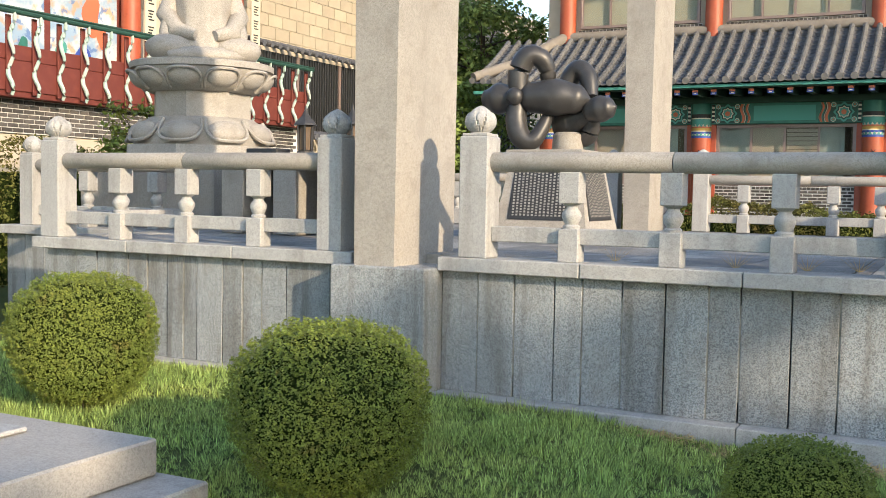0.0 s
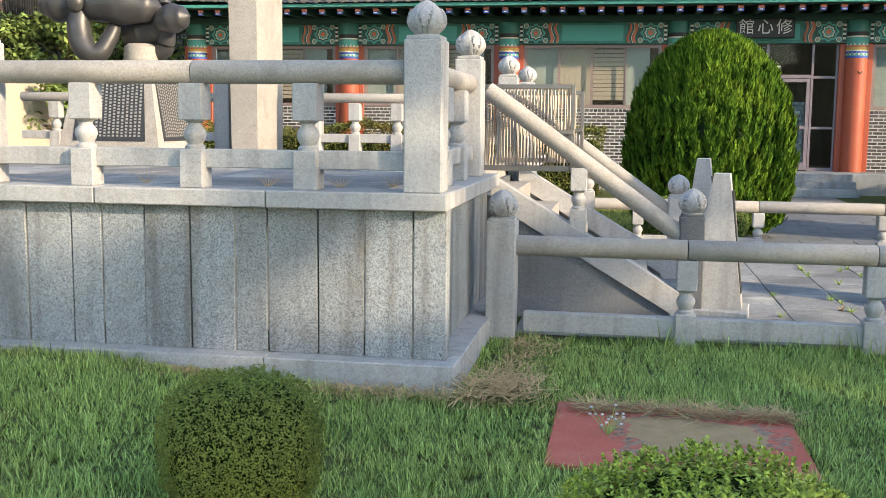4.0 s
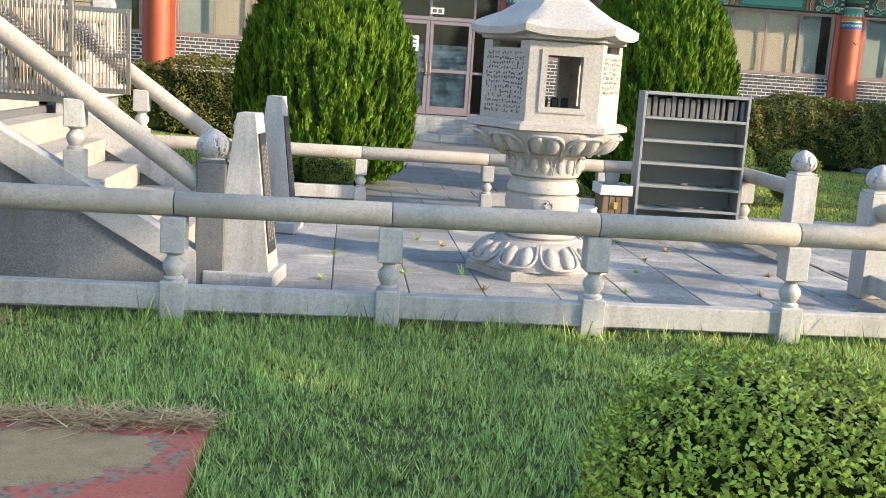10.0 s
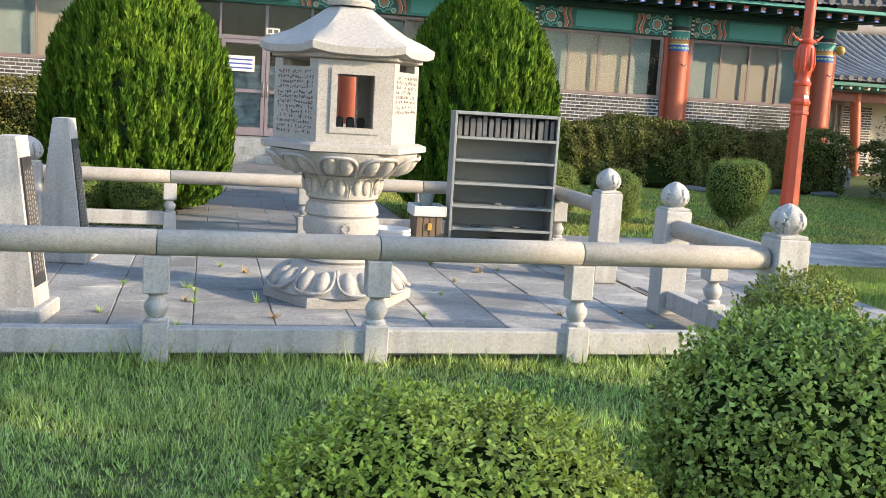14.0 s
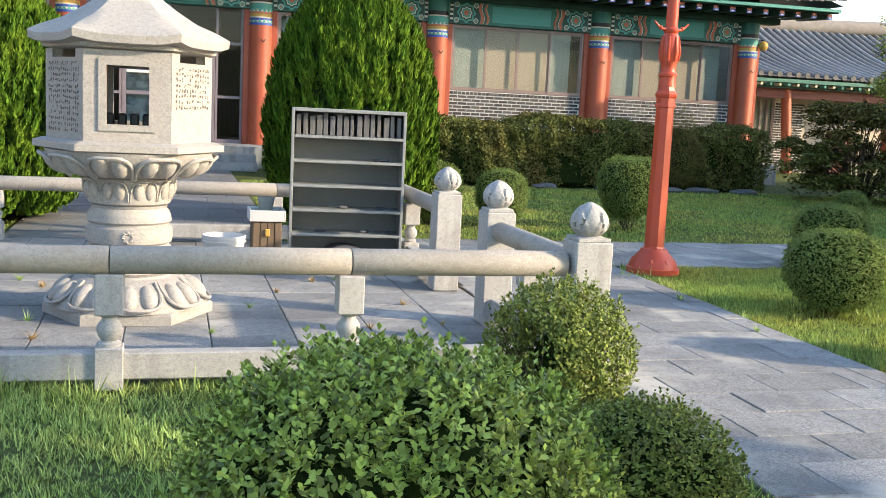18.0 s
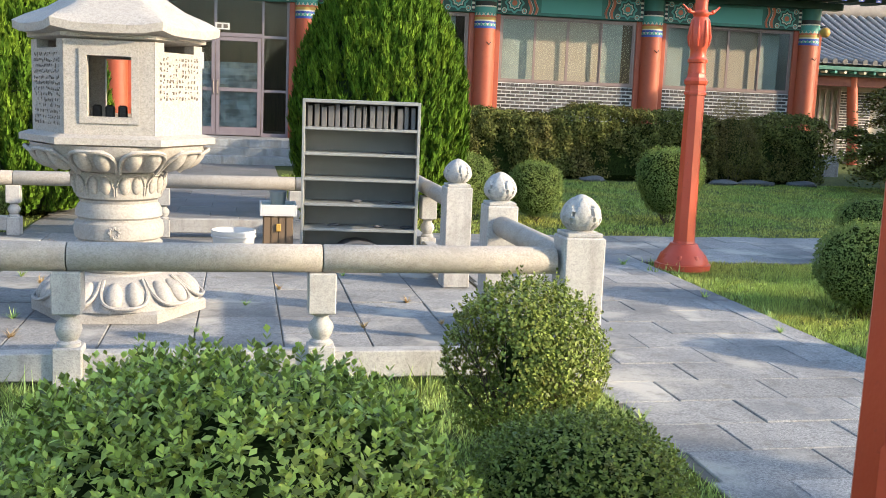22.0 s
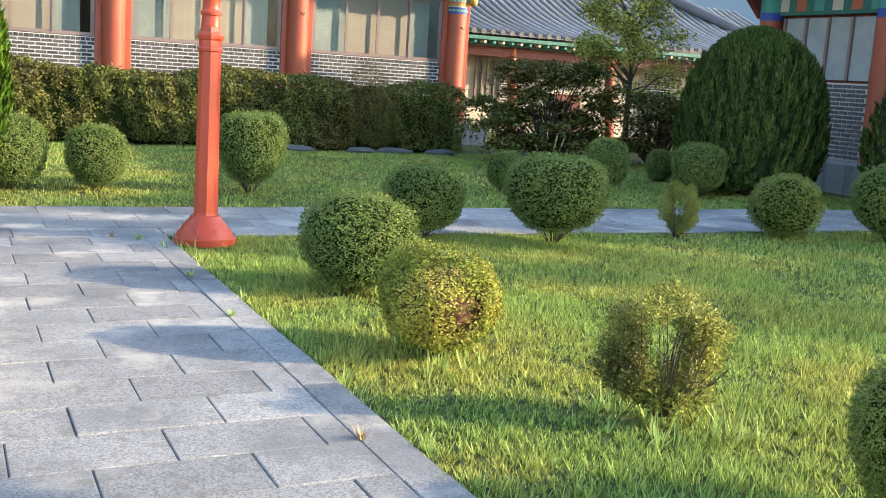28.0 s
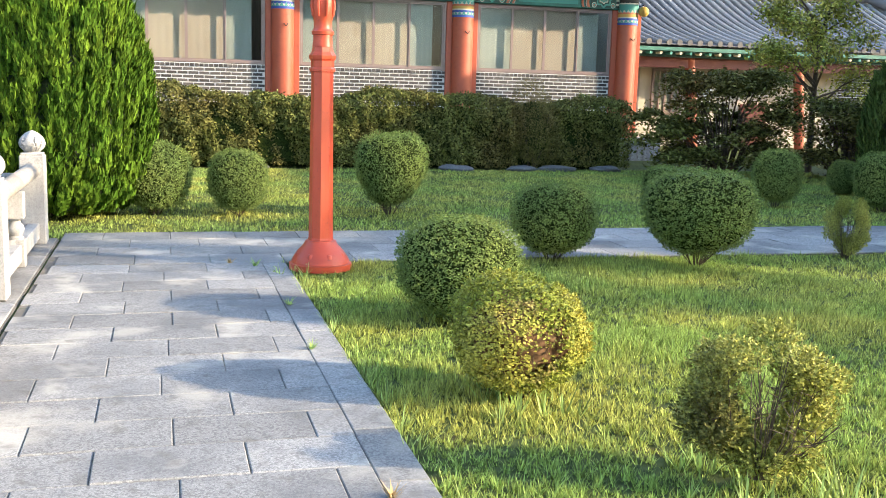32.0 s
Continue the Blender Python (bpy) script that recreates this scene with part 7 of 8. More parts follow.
    thing("abstract_sculpture", s, BRONZE, pose(x - 0.02, y, PZ), "dark bronze abstract sculpture of swelling knotted limbs", "sculpture", smooth=True)


sculpture(-3.75, 9.92)


# ---- seated statue on its lotus pedestal ----
def seated_figure(x, y):
    ob = empty("lotus_pedestal", pose(x, y, 0), "carved pale granite lotus pedestal on a square base", "pedestal")
    part("base", Geo().box(-1.0, 1.0, -1.0, 1.0, -0.05, 2.05, 0.02), GRANITE_WARM, ob)
    part("step", Geo().lathe([(0.95, 2.05), (0.95, 2.16)], 8, turn=math.pi / 8), GRANITE_WARM, ob)
    lo = part("lower_lotus", Geo().lathe([(0.80, 2.16), (0.82, 2.25), (0.74, 2.42), (0.62, 2.5)], 40), GRANITE_WARM, ob, smooth=True)
    carved_petals(lo, 9, 0.68, 2.47, 0.86, 2.18, 0.10, 0.2, 1, GRANITE_WARM)
    part("drum", Geo().lathe([(0.60, 2.5), (0.60, 2.80)], 8, turn=math.pi / 8), GRANITE_WARM, ob)
    up = part("upper_lotus", Geo().lathe([(0.62, 2.80), (0.74, 2.87), (0.80, 3.0), (0.82, 3.06), (0.86, 3.07), (0.86, 3.14), (0.84, 3.15)], 40), GRANITE_WARM, ob, smooth=True)
    carved_petals(up, 11, 0.64, 2.82, 0.86, 3.07, 0.085, 0.0, 1, GRANITE_WARM)
    g = Geo()
    z = 3.12
    folds = lambda a, i: 1 + 0.035 * math.sin(9 * a + 0.8 * i) * (1 if i < 8 else 0.3)
    g.lathe([(0.40, z), (0.46, z + 0.10), (0.42, z + 0.30), (0.36, z + 0.50), (0.35, z + 0.72), (0.38, z + 0.90), (0.37, z + 1.02), (0.26, z + 1.14), (0.12, z + 1.20), (0.10, z + 1.28)], 40, wob=folds)
    g.ball((0, 0.0, z + 1.45), (0.19, 0.20, 0.25), 20, 14).ball((0, 0.02, z + 1.72), 0.09, 14, 8)
    for sgn in (-1, 1):
        g.ball((sgn * 0.40, -0.14, z + 0.20), (0.36, 0.34, 0.20), 24, 14, lambda d: 1 + 0.03 * math.sin(14 * d.x + 6 * d.z))
        g.tube([(sgn * 0.36, 0.05, z + 1.0), (sgn * 0.47, -0.02, z + 0.66), (sgn * 0.36, -0.28, z + 0.42), (sgn * 0.12, -0.42, z + 0.36)], [0.13, 0.14, 0.12, 0.07], 18)
        g.tube([(sgn * 0.42, 0.0, z + 0.70), (sgn * 0.46, -0.20, z + 0.40), (sgn * 0.50, -0.30, z + 0.16)], [0.10, 0.12, 0.05], 14)
    g.ball((0, -0.36, z + 0.10), (0.52, 0.22, 0.12), 28, 12, lambda d: 1 + 0.05 * math.sin(20 * d.x))
    g.v = [(p[0] * 0.9, p[1] * 0.9, 3.06 + (p[2] - 3.12) * 0.9) for p in g.v]
    thing("seated_statue", g, GRANITE_WARM, pose(x, y, 0, 0, 0, 45), "weathered pale stone seated temple statue on the lotus pedestal", "statue", smooth=True)
    for c in ob.children:
        c.matrix_basis = pose(0, 0, -0.08) @ c.matrix_basis


seated_figure(-8.35, 9.85)


def altar(x, y):
    ob = empty("stone_altar", pose(x, y, PZ, 0, 0, 0), "granite altar table on block legs with a dark hollow", "altar")
    part("tabletop", Geo().box(-0.85, 0.85, -0.5, 0.5, 0.72, 0.82, 0.012), GRANITE, ob)
    for xx in (-0.7, -0.05, 0.6):
        part("leg", Geo().box(xx, xx + 0.28, -0.42, 0.42, 0, 0.719, 0.01), GRANITE_WARM, ob)
    # dark sheet standing in for the shade in the altar's hollow
    part("back_slab", Geo().box(-0.7, 0.85, 0.35, 0.45, 0.0, 0.719), GRANITE_DARK, ob)
    for xx in (0.05, 0.62):
        u = empty("bronze_lantern", pose(x + xx, y, PZ + 0.82), "small dark bronze lantern on the altar", "lantern", "altar lanterns")
        part("foot", Geo().lathe([(0.09, 0), (0.09, 0.03), (0.05, 0.05)], 12), BRONZE, u)
        for k in range(6):
            a = k * math.pi / 3
            part("bar", Geo().tube([(0.075 * math.cos(a), 0.075 * math.sin(a), 0.04), (0.085 * math.cos(a), 0.085 * math.sin(a), 0.3)], 0.012, 6), BRONZE, u)
        part("glass", Geo().lathe([(0.06, 0.05), (0.065, 0.3)], 6), OLDWOOD, u)
        part("roof", Geo().lathe([(0.13, 0.3), (0.12, 0.32), (0.05, 0.39), (0.015, 0.45), (0.01, 0.5)], 6), BRONZE, u)
    thing("incense_box", Geo().box(-0.2, 0.2, -0.12, 0.12, 0, 0.06, 0.008), BLACKSTONE, pose(x - 0.42, y, PZ + 0.82), "low black box on the altar", "box")


altar(-6.15, 8.8)


# ---- painted hall on its terrace ----
def painted_hall():
    X = -13.8
    ob = empty("painted_hall", pose(X, 14, 0), "temple hall with painted walls on a red railed terrace", "building")
    o = pose(-X, -14, 0)
    y0, y1 = 4.0, 20.0
    part("terrace_wall", Geo().box(X - 6, X - 0.35, y0, 26, -0.1, 2.42), PLASTER, ob)
    part("terrace_slab", Geo().box(X - 6, X - 0.3, y0, y1, 2.43, 3.0), MORTAR, ob)
    g = Geo()
    for r in range(7):
        yy = y0 + (0.11 if r % 2 else 0)
        while yy < y1 - 0.2:
            g.box(X - 0.31, X - 0.285, yy, yy + 0.2, 2.45 + r * 0.078, 2.45 + r * 0.078 + 0.062)
            yy += 0.22
    me = bpy.data.meshes.new("bricks")
    me.from_pydata(g.v, [], g.f)
    me.materials.append(BRICK)
    part("bricks", me, None, ob, kind="stuff")
    part("fascia", Geo().box(X - 0.30, X - 0.05, y0, y1, 3.0, 3.62, 0.01), RED_DARK, ob)
    part("fascia_board", Geo().box(X - 0.05, X - 0.02, y0, y1, 3.10, 3.58, 0.005), RED_DARK, ob)
    part("apron_board", Geo().box(X - 0.07, X - 0.03, y0, y1, 3.6, 3.84, 0.005), RED_DARK, ob)
    part("top_rail", Geo().tube([(X + 0.12, y0, 4.35), (X + 0.12, y1, 4.35)], 0.05, 10), GREEN_DARK, ob)
    part("top_rail_cap", Geo().box(X + 0.06, X + 0.18, y0, y1, 4.385, 4.41), GREEN_DARK, ob)
    yy = y1 - 0.1
    while yy > y0:
        b = part("rail_bracket", Geo().box(X - 0.02, X + 0.02, yy - 0.045, yy + 0.045, 3.05, 4.3, 0.005), RED_DARK, ob)
        pts = [(X + 0.05 + 0.05 * math.sin(4.6 * math.pi * t) * (1 - t * 0.6) + 0.07 * t * t, yy + 0.03 * math.sin(4.6 * math.pi * t + 1.2), 3.02 + 1.32 * t) for t in [k / 20 for k in range(21)]]
        part("scroll", Geo().tube(pts, [0.026 + 0.012 * abs(math.sin(2 * math.pi * k / 20)) for k in range(21)], 8), PALE_TEAL, b, smooth=True)
        yy -= 0.52
    # painted wall with its pillars
    part("hall_wall", Geo().box(X - 2.0, X - 1.8, y0, 15.98, 3.0, 7.5), RED_DARK, ob)
    cols = (BLUE, ORANGE, CREAM, TEAL, YELLOW, GREEN)
    mural_sky = MURAL
    for k in range(6):
        ya = 4.8 + k * 1.85
        p = part("mural", Geo().box(X - 1.80, X - 1.79, ya, ya + 1.7, 3.3, 6.6), mural_sky, ob, "large painted wall panel in blue, white and ochre")
        rr = random.Random(k)
        for i in range(7):
            cy, cz, r = ya + rr.uniform(0.25, 1.45), rr.uniform(3.5, 6.2), rr.uniform(0.14, 0.34)
            q = Geo()
            q.quad(*[(X - 1.788 + 0.001 * i, cy + r * math.cos(a) * (0.7 + 0.2 * math.sin(3 * a + k)), cz + 1.4 * r * math.sin(a)) for a in [2 * math.pi * j / 20 for j in range(20)]])
            part("painted_shape", q, cols[rr.randrange(6)], p)
    for yy in (8.4, 12.1, 15.95):
        part("pillar", Geo().lathe([(0.2, 3.0), (0.2, 7.5)], 16, (X - 1.6, yy, 0)), RED, ob, smooth=True)
    for yy, n in ((16.25, 8), (19.75, 8)):
        bd = part("pillar_board", Geo().box(X - 1.38, X - 1.34, yy - 0.16, yy + 0.16, 3.6, 6.4), CREAM, ob, "white board with a column of dark characters")
        t = Geo()
        for k in range(n):
            z = 6.2 - k * 0.33
            for i in range(4):
                t.box(X - 1.337, X - 1.333, yy - 0.09 + 0.02 * (i % 2), yy + 0.09 - 0.03 * (i % 3), z - 0.06 * i - 0.03, z - 0.06 * i)
        part("characters", t, BLACKP, bd, kind="stuff")
    part("green_pillar", Geo().lathe([(0.2, 3.0), (0.2, 7.5)], 16, (X - 1.6, 19.3, 0)), RED, ob, smooth=True)
    for k in range(5):
        part("pillar_band", Geo().lathe([(0.208, 4.9 + k * 0.12), (0.208, 4.98 + k * 0.12)], 16, (X - 1.6, 19.3, 0)), (GREEN, CREAM, ORANGE, TEAL, GREEN)[k], ob, smooth=True)
    part("hall_roof", Geo().prism([(X - 7, 9.0), (X - 0.4, 7.5), (X - 0.4, 7.7), (X - 7, 9.4)], "y", y0 - 1, 20.5), GREEN_DARK, ob)
    # rear wing: pale block wall above dark louvres
    part("rear_wall", Geo().box(X - 3.0, X - 2.0, 16.0, 40, -0.1, 8.5), PLASTER, ob)
    g = Geo()
    for r in range(10):
        yy = 16.0 + (0.3 if r % 2 else 0)
        while yy < 39:
            g.box(X - 2.0, X - 1.975, yy, yy + 0.58, 5.35 + r * 0.31, 5.35 + r * 0.31 + 0.29)
            yy += 0.6
    me = bpy.data.meshes.new("blocks")
    me.from_pydata(g.v, [], g.f)
    me.materials.append(BLOCK)
    part("blockwork", me, None, ob, "pale beige stone blocks", kind="stuff")
    for k in range(9):
        yy = 20.2 + k * 2.0
        part("louvre_panel", Geo().box(X - 1.96, X - 1.85, yy, yy + 1.9, 3.1, 5.0), LOUVRE, ob, "dark corrugated cladding panel")
        for i in range(16):
            part("rib", Geo().box(X - 1.85, X - 1.81, yy + 0.04 + i * 0.117, yy + 0.10 + i * 0.117, 3.1, 5.0), LOUVRE, ob)
        part("louvre_post", Geo().box(X - 1.9, X - 1.8, yy - 0.1, yy, 3.1, 5.0), ALU, ob)
    for k in range(60):
        part("eave_tile", Geo().tube([(X - 1.3, 20.2 + k * 0.3, 2.95), (X - 2.0, 20.2 + k * 0.3, 3.1)], 0.09, 8), TILE, ob)
        part("eave_tile", Geo().tube([(X - 1.5, 20.0 + k * 0.32, 5.1), (X - 2.0, 20.0 + k * 0.32, 5.25)], 0.07, 8), TILE, ob)
    for c in ob.children:
        c.matrix_basis = o @ c.matrix_basis


MURAL = mat("mural_paint", (0.32, 0.45, 0.60), 0.7, layers=[("noise", 2.2, 0.45, 0.6, (0.70, 0.72, 0.70), 0.9), ("noise", 3.5, 0.56, 0.66, (0.60, 0.36, 0.16), 0.8), ("noise", 5.0, 0.58, 0.64, (0.10, 0.20, 0.45), 0.8)])
BLOCK = mat("beige_block", (0.50, 0.43, 0.32), 0.9, layers=[("noise", 3, 0.45, 0.7, (0.42, 0.36, 0.27), 0.6)], island=0.1)
LOUVRE = mat("dark_cladding", (0.035, 0.037, 0.04), 0.5)
painted_hall()


# ---- wing building to the right and the pavilion ----
def wing():
    ob = empty("wing_building", pose(24, 31, 0), "low tiled wing building with brick and cream walls", "building")
    o = pose(-24, -31, 0)
    y = 30.8
    part("wall", Geo().box(18.2, 33, y, y + 0.2, -0.1, 2.5), PLASTER, ob)
    for a, b in ((18.4, 19.6), (21.9, 22.9), (27.2, 28.4)):
        brick_wall(a, b, 0, 2.1, y - 0.1, ob)
    for a in (20.1, 21.4):
        hall_window(a - 0.4, a + 0.5, 0.9, 2.2, y - 0.06, ob)
    part("door", Geo().box(23.9, 24.8, y - 0.08, y - 0.02, 0, 1.25, 0.01), RED_DARK, ob)
    for x in (18.9, 21.7, 25.2, 28.8, 32.0):
        part("post", Geo().tube([(x + 0.25, y - 0.9, 0), (x, y - 0.9, 2.5)], 0.15, 12), RED, ob, smooth=True)
    part("beam", Geo().box(18, 33.2, y - 1.0, y - 0.75, 2.22, 2.5), RED_DARK, ob)
    part("eave_beam", Geo().box(17.6, 33.6, y - 1.25, y - 1.0, 2.5, 2.62), GREEN_DARK, ob)
    part("eave_board", Geo().box(17.6, 33.8, y - 1.55, y - 1.47, 2.66, 2.76), GREEN, ob)
    part("soffit", Geo().prism([(y + 0.2, 2.75), (y - 1.47, 2.62), (y - 1.47, 2.68), (y + 0.2, 2.85)], "x", 17.6, 33.8), GREEN_DARK, ob)
    for k in range(54):
        part("rafter_end", Geo().tube([(17.8 + k * 0.3, y - 1.5, 2.60), (17.8 + k * 0.3, y - 1.2, 2.61)], 0.045, 8), CREAM if k % 2 else TEAL, ob)
    tiled_roof(ob, 17.6, 33.6, y - 1.6, 2.86, y + 3.4, 4.65, 0.22, 0.31, (0.0, 0.3), TILE_PALE)
    part("ridge", Geo().tube([(17.6, y + 3.4, 4.88), (24, y + 3.4, 4.75), (30.4, y + 3.4, 4.95)], 0.26, 12), RIDGE, ob, smooth=True)
    part("ridge_end", Geo().tube([(30.3, y + 3.4, 4.95), (30.8, y + 3.4, 5.2), (31.0, y + 3.4, 5.45)], [0.26, 0.2, 0.1], 10), TILE, ob, smooth=True)
    part("hip", Geo().tube([(30.4, y + 3.3, 4.95), (32.2, y + 1.0, 3.7), (33.7, y - 1.5, 3.35)], [0.2, 0.18, 0.16], 10), TILE, ob, smooth=True)
    part("back_roof", Geo().prism([(y + 3.4, 4.65), (y + 8, 2.8), (y + 3.4, 2.8)], "x", 17.6, 33.6), TILE, ob)
    for c in ob.children:
        c.matrix_basis = o @ c.matrix_basis


wing()


def pavilion():
    """A hall whose corner and eaves stand on the right."""
    ob = empty("side_hall", pose(22, 18, 0), "temple hall with wide tiled eaves and patterned brick walls", "building")
    o = pose(-22, -18, 0)
    x, y0, y1 = 21.5, 8.0, 19.2
    part("plinth", Geo().box(x - 0.9, x + 9, y0, y1 + 0.9, -0.1, 0.5, 0.02), GRANITE_PANEL, ob)
    part("wall", Geo().box(x + 0.15, x + 0.4, y0, y1, 0.5, 4.0), RED_DARK, ob)
    part("end_wall", Geo().box(x + 0.15, x + 9, y1 - 0.2, y1, 0.5, 4.0), RED_DARK, ob)
    g = Geo()
    for bay in range(4):
        ya = y1 - 0.35 - bay * 2.9 - 2.3
        part("mortar", Geo().box(x + 0.06, x + 0.149, ya, ya + 2.3, 0.5, 1.9), CREAM, ob)
        for r in range(17):
            yy = ya + (0.1 if r % 2 else 0)
            while yy < ya + 2.15:
                g.box(x + 0.04, x + 0.07, yy, min(yy + 0.19, ya + 2.3), 0.53 + r * 0.08, 0.53 + r * 0.08 + 0.058)
                yy += 0.22
        w = part("window", Geo().box(x + 0.10, x + 0.148, ya, ya + 2.3, 1.95, 3.1), SHEER, ob, "brown framed sliding window")
        for k in range(5):
            part("frame", Geo().box(x + 0.05, x + 0.099, ya + k * 0.5625, ya + k * 0.5625 + 0.06, 1.95, 3.1), ALU, w)
        part("lintel", Geo().box(x + 0.0, x + 0.149, ya - 0.3, ya + 2.6, 3.15, 3.55), GREEN, ob)
        for k in range(6):
            part("ornament", Geo().box(x - 0.006, x - 0.001, ya - 0.1 + k * 0.45, ya + 0.15 + k * 0.45, 3.22, 3.48), (TEAL, ORANGE, CREAM)[k % 3], ob)
    me = bpy.data.meshes.new("bricks")
    me.from_pydata(g.v, [], g.f)
    me.materials.append(TILE)
    part("bricks", me, None, ob, "dark bricks with pale joints", kind="stuff")
    for k in range(5):
        yy = y1 - 0.05 - k * 2.9
        part("column", Geo().lathe([(0.22, 0.5), (0.22, 3.05)], 20, (x, yy, 0)), RED, ob, smooth=True)
        part("capital", Geo().lathe([(0.228, 3.05), (0.228, 3.2)], 20, (x, yy, 0)), BLUE, ob, smooth=True)
        part("capital", Geo().lathe([(0.228, 3.2), (0.228, 3.55)], 20, (x, yy, 0)), TEAL, ob, smooth=True)
    ex, ey = 20.05, 21.1
    part("soffit", Geo().prism([(ex, 4.0), (x + 0.4, 4.05), (x + 9, 4.2), (ex + 0.2, 4.12)], "y", y0, ey), RED_DARK, ob)
    part("eave_board", Geo().box(ex - 0.05, ex + 0.04, y0, ey, 4.02, 4.14), GREEN, ob)
    part("eave_board", Geo().box(ex, x + 9, ey - 0.04, ey + 0.05, 4.02, 4.14), GREEN, ob)
    for k in range(40):
        part("rafter_end", Geo().box(ex - 0.06, ex - 0.051, ey - 0.2 - k * 0.3 - 0.1, ey - 0.2 - k * 0.3, 4.04, 4.12), CREAM if k % 2 else TEAL, ob)
    # the gable board hanging under the corner
    part("gable_board", Geo().prism([(20.6, 4.0), (20.6, 3.9), (21.4, 3.1), (22.6, 3.1), (22.6, 4.0)], "y", 19.3, 19.45), RED_DARK, ob)
    # roof rows seen from the side
    for k in range(44):
        yy = ey - k * 0.3
        part("cover_tile", Geo().tube([(ex - 0.12, yy, 4.22), (ex + 1.2, yy, 4.6), (ex + 3.4, yy, 5.6)], 0.075, 8), TILE_COVER, ob, smooth=True)
    part("roof_bed", Geo().prism([(ex - 0.1, 4.14), (ex + 1.2, 4.5), (ex + 3.4, 5.5), (ex + 3.4, 4.14)], "y", y0, ey + 0.1), TILE, ob)
    part("hip", Geo().tube([(ex + 3.4, ey - 2.4, 5.7), (ex + 1.2, ey - 0.7, 4.85), (ex - 0.1, ey + 0.05, 4.5)], [0.16, 0.15, 0.14], 10), RIDGE, ob, smooth=True)
    for c in ob.children:
        c.matrix_basis = o @ c.matrix_basis


pavilion()

# ---- stones along the hedge ----
for sx, sw in ((8.9, 0.3), (11.2, 0.26), (12.6, 0.34), (13.9, 0.28), (14.6, 0.4), (15.6, 0.3)):
    thing("edging_stone", Geo().ball((0, 0, 0.05), (sw, 0.14, 0.075), 12, 8, lambda d: 1 + 0.3 * noise.noise(d * 1.7 + Vector((sx * 3, 0, 0)))), GRANITE_DARK, pose(sx, 21.72, -0.03, 0, 0, random.uniform(-20, 20)), "rough grey stone at the foot of the hedge", "stone", "edging stones", True)

# ---- distance ----
broad_tree(-14.0, 30.0, 8.5, 3.2, 0.16, 12000, 0.2, DARK_LEAF, "tall dark green tree beside the hall", 21, 0.25)
broad_tree(-13.6, 26.0, 5.5, 2.2, 0.14, 8000, 0.2, DARK_LEAF, "dark green tree between the halls", 22, 0.2)
broad_tree(-10.6, 11.2, 2.9, 0.8, 0.04, 2200, 0.1, BOX_LEAF, "young slender tree behind the platform", 23, 0.3)


def hills():
    g = Geo()
    n = 60
    for i in range(n + 1):
        a = radians(-60 + 150 * i / n)
        r = 480
        h = 62 + 26 * math.sin(a * 3.1 + 1.6) + 12 * math.sin(a * 8.3) + 4 * math.sin(a * 21)
        g.v += [(r * math.sin(a), r * math.cos(a), -2), (r * math.sin(a), r * math.cos(a), h)]
    for i in range(n):
        g.f.append((2 * i, 2 * i + 2, 2 * i + 3, 2 * i + 1))
    tagged(new("backdrop", g.mesh("backdrop", HILL)), "hazy blue wooded hills far away", "hills", kind="structure")


hills()


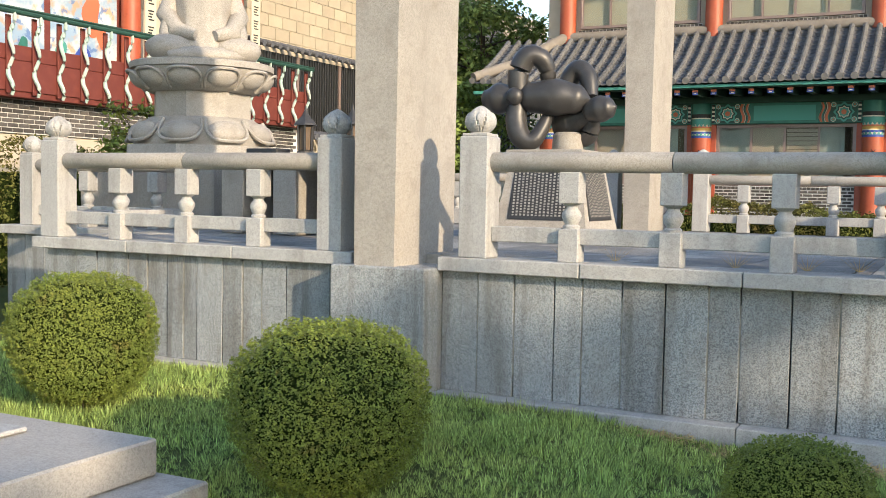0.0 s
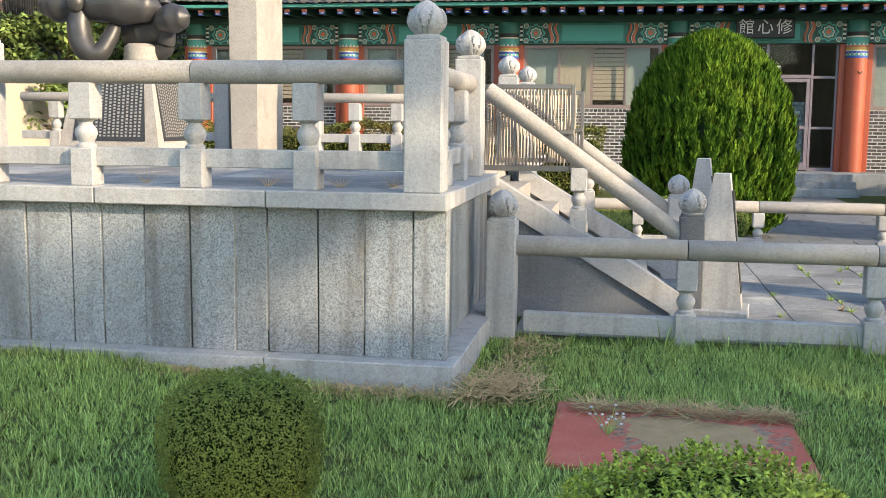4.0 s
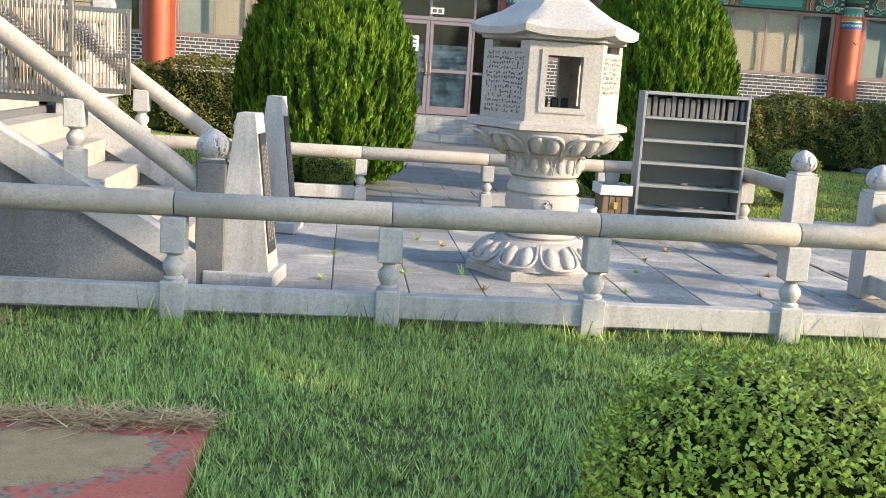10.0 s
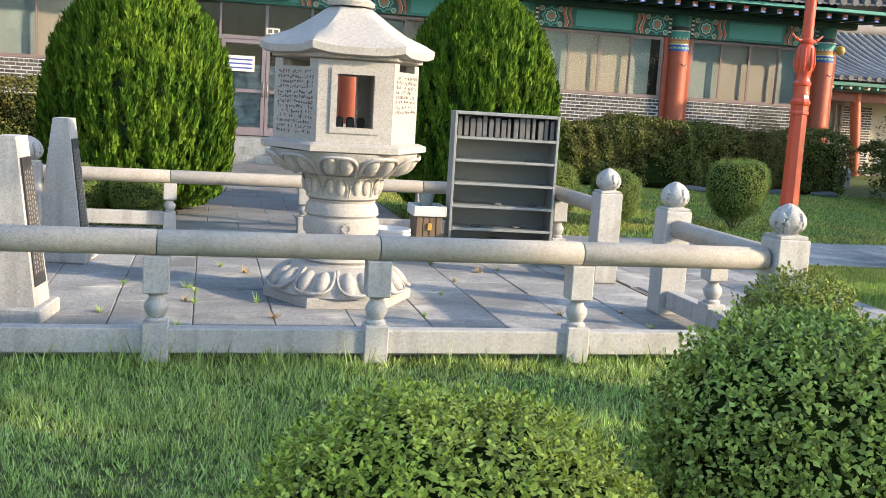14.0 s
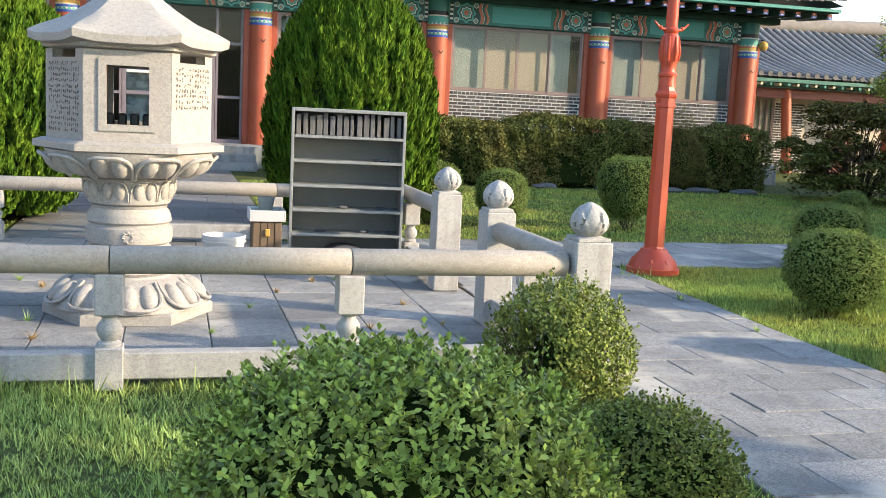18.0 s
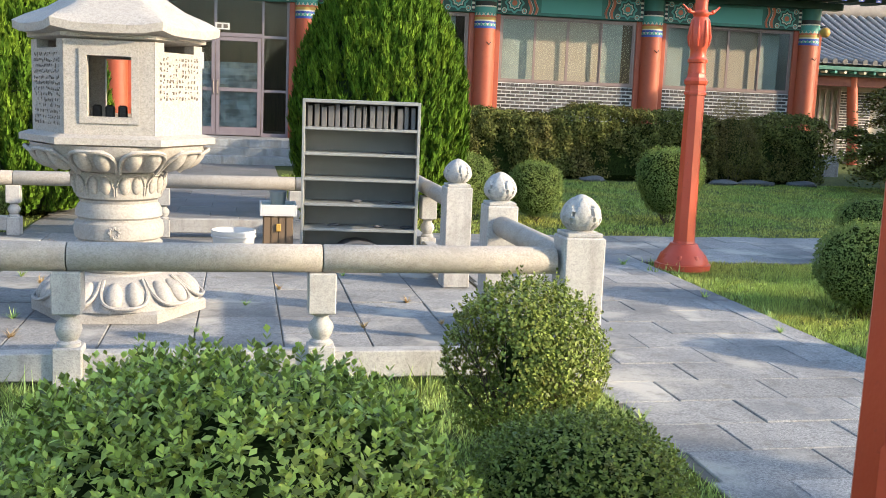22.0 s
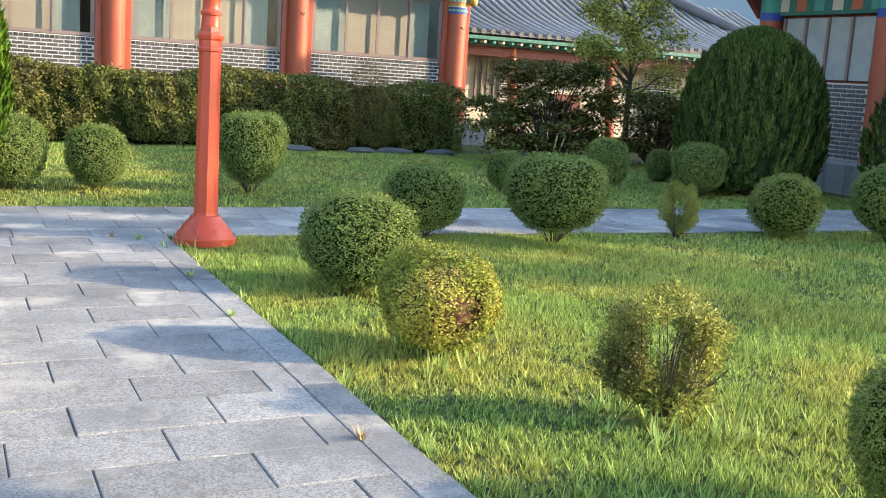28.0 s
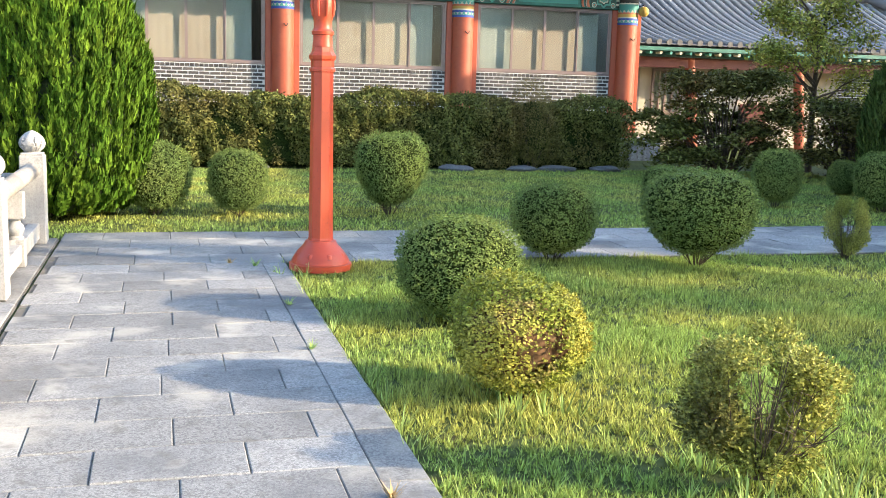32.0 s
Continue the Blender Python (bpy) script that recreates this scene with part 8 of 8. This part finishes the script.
# ---- weeds in the paving joints ----
def weed(x, y, s, k):
    n = 26
    a = RNG.uniform(0, 2 * math.pi, n)
    L = s * RNG.uniform(0.4, 1.2, n)
    b = np.stack([x + 0.03 * s * 10 * RNG.normal(0, 1, n) * 0.3, y + 0.01 * RNG.normal(0, 1, n), np.zeros(n)], 1)
    tip = b + np.stack([np.cos(a) * L, np.sin(a) * L, L * RNG.uniform(0.3, 1.2, n)], 1)
    sd = np.stack([-np.sin(a), np.cos(a), np.zeros(n)], 1) * 0.005
    root = np.array([[x, y, -0.012]])
    v = np.concatenate([root, b - sd, b + sd, tip])
    me = bpy.data.meshes.new("weed")
    me.from_pydata([tuple(q) for q in v], [], [f for i in range(n) for f in ((0, 1 + i, 1 + n + i), (1 + i, 1 + n + i, 1 + 2 * n + i))])
    me.materials.append(GRASS if k % 3 else DRYGRASS)
    tagged(new("weed", me), "small green weed growing from a paving joint", "weed", "joint weeds")


for k, (wx, wy, ws) in enumerate(((2.64, 9.72, 0.05), (2.65, 10.2, 0.07), (2.9, 11.2, 0.06), (3.1, 10.9, 0.08), (2.7, 11.7, 0.07), (4.6, 10.1, 0.05), (4.85, 10.7, 0.05), (2.1, 9.3, 0.05), (2.6, 8.9, 0.06), (5.35, 9.4, 0.05), (5.4, 11.3, 0.05), (3.2, 12.3, 0.06), (2.2, 12.6, 0.07), (4.3, 9.3, 0.04), (5.9, 9.0, 0.05), (8.18, 7.0, 0.06), (8.19, 9.2, 0.05), (8.2, 10.4, 0.06), (7.9, 12.1, 0.06), (6.46, 7.4, 0.06), (8.1, 11.95, 0.09))):
    weed(wx, wy, ws, k)
wr = random.Random(41)
for k in range(26):
    wx, wy = 0.05 + 0.5308 * wr.randint(4, 11), 8.25 + 0.4864 * wr.randint(1, 9)
    if wr.random() < 0.5:
        wx += wr.uniform(-0.25, 0.25)
    else:
        wy += wr.uniform(-0.22, 0.22)
    if math.hypot(wx - 3.765, wy - 10.0) > 0.68 and not (5.0 < wx < 6.2 and wy > 11.6) and not (wx < 1.95 and wy > 8.6):
        weed(wx, wy, wr.uniform(0.035, 0.075), k)
for k, (wx, wy) in enumerate(((-2.2, 7.0), (-1.35, 6.92), (-0.9, 6.95), (-0.6, 7.1), (-2.6, 7.05))):
    me_ = bpy.data.meshes.new("weed")
    tips = [0.03 * (j - 3) for j in range(7)]
    me_.from_pydata([(wx, wy, PZ - 0.006)] + [q for u in tips for q in ((wx + 0.2 * u, wy, PZ), (wx + 0.2 * u + 0.006, wy, PZ), (wx + 1.6 * u, wy + 0.02, PZ + 0.10))], [], [f for j in range(7) for f in ((0, 1 + 3 * j, 2 + 3 * j), (1 + 3 * j, 2 + 3 * j, 3 + 3 * j))])
    me_.materials.append(DRYGRASS)
    ob_ = new("weed", me_)
    tagged(ob_, "dry weed growing on the platform edge", "weed", "platform weeds")
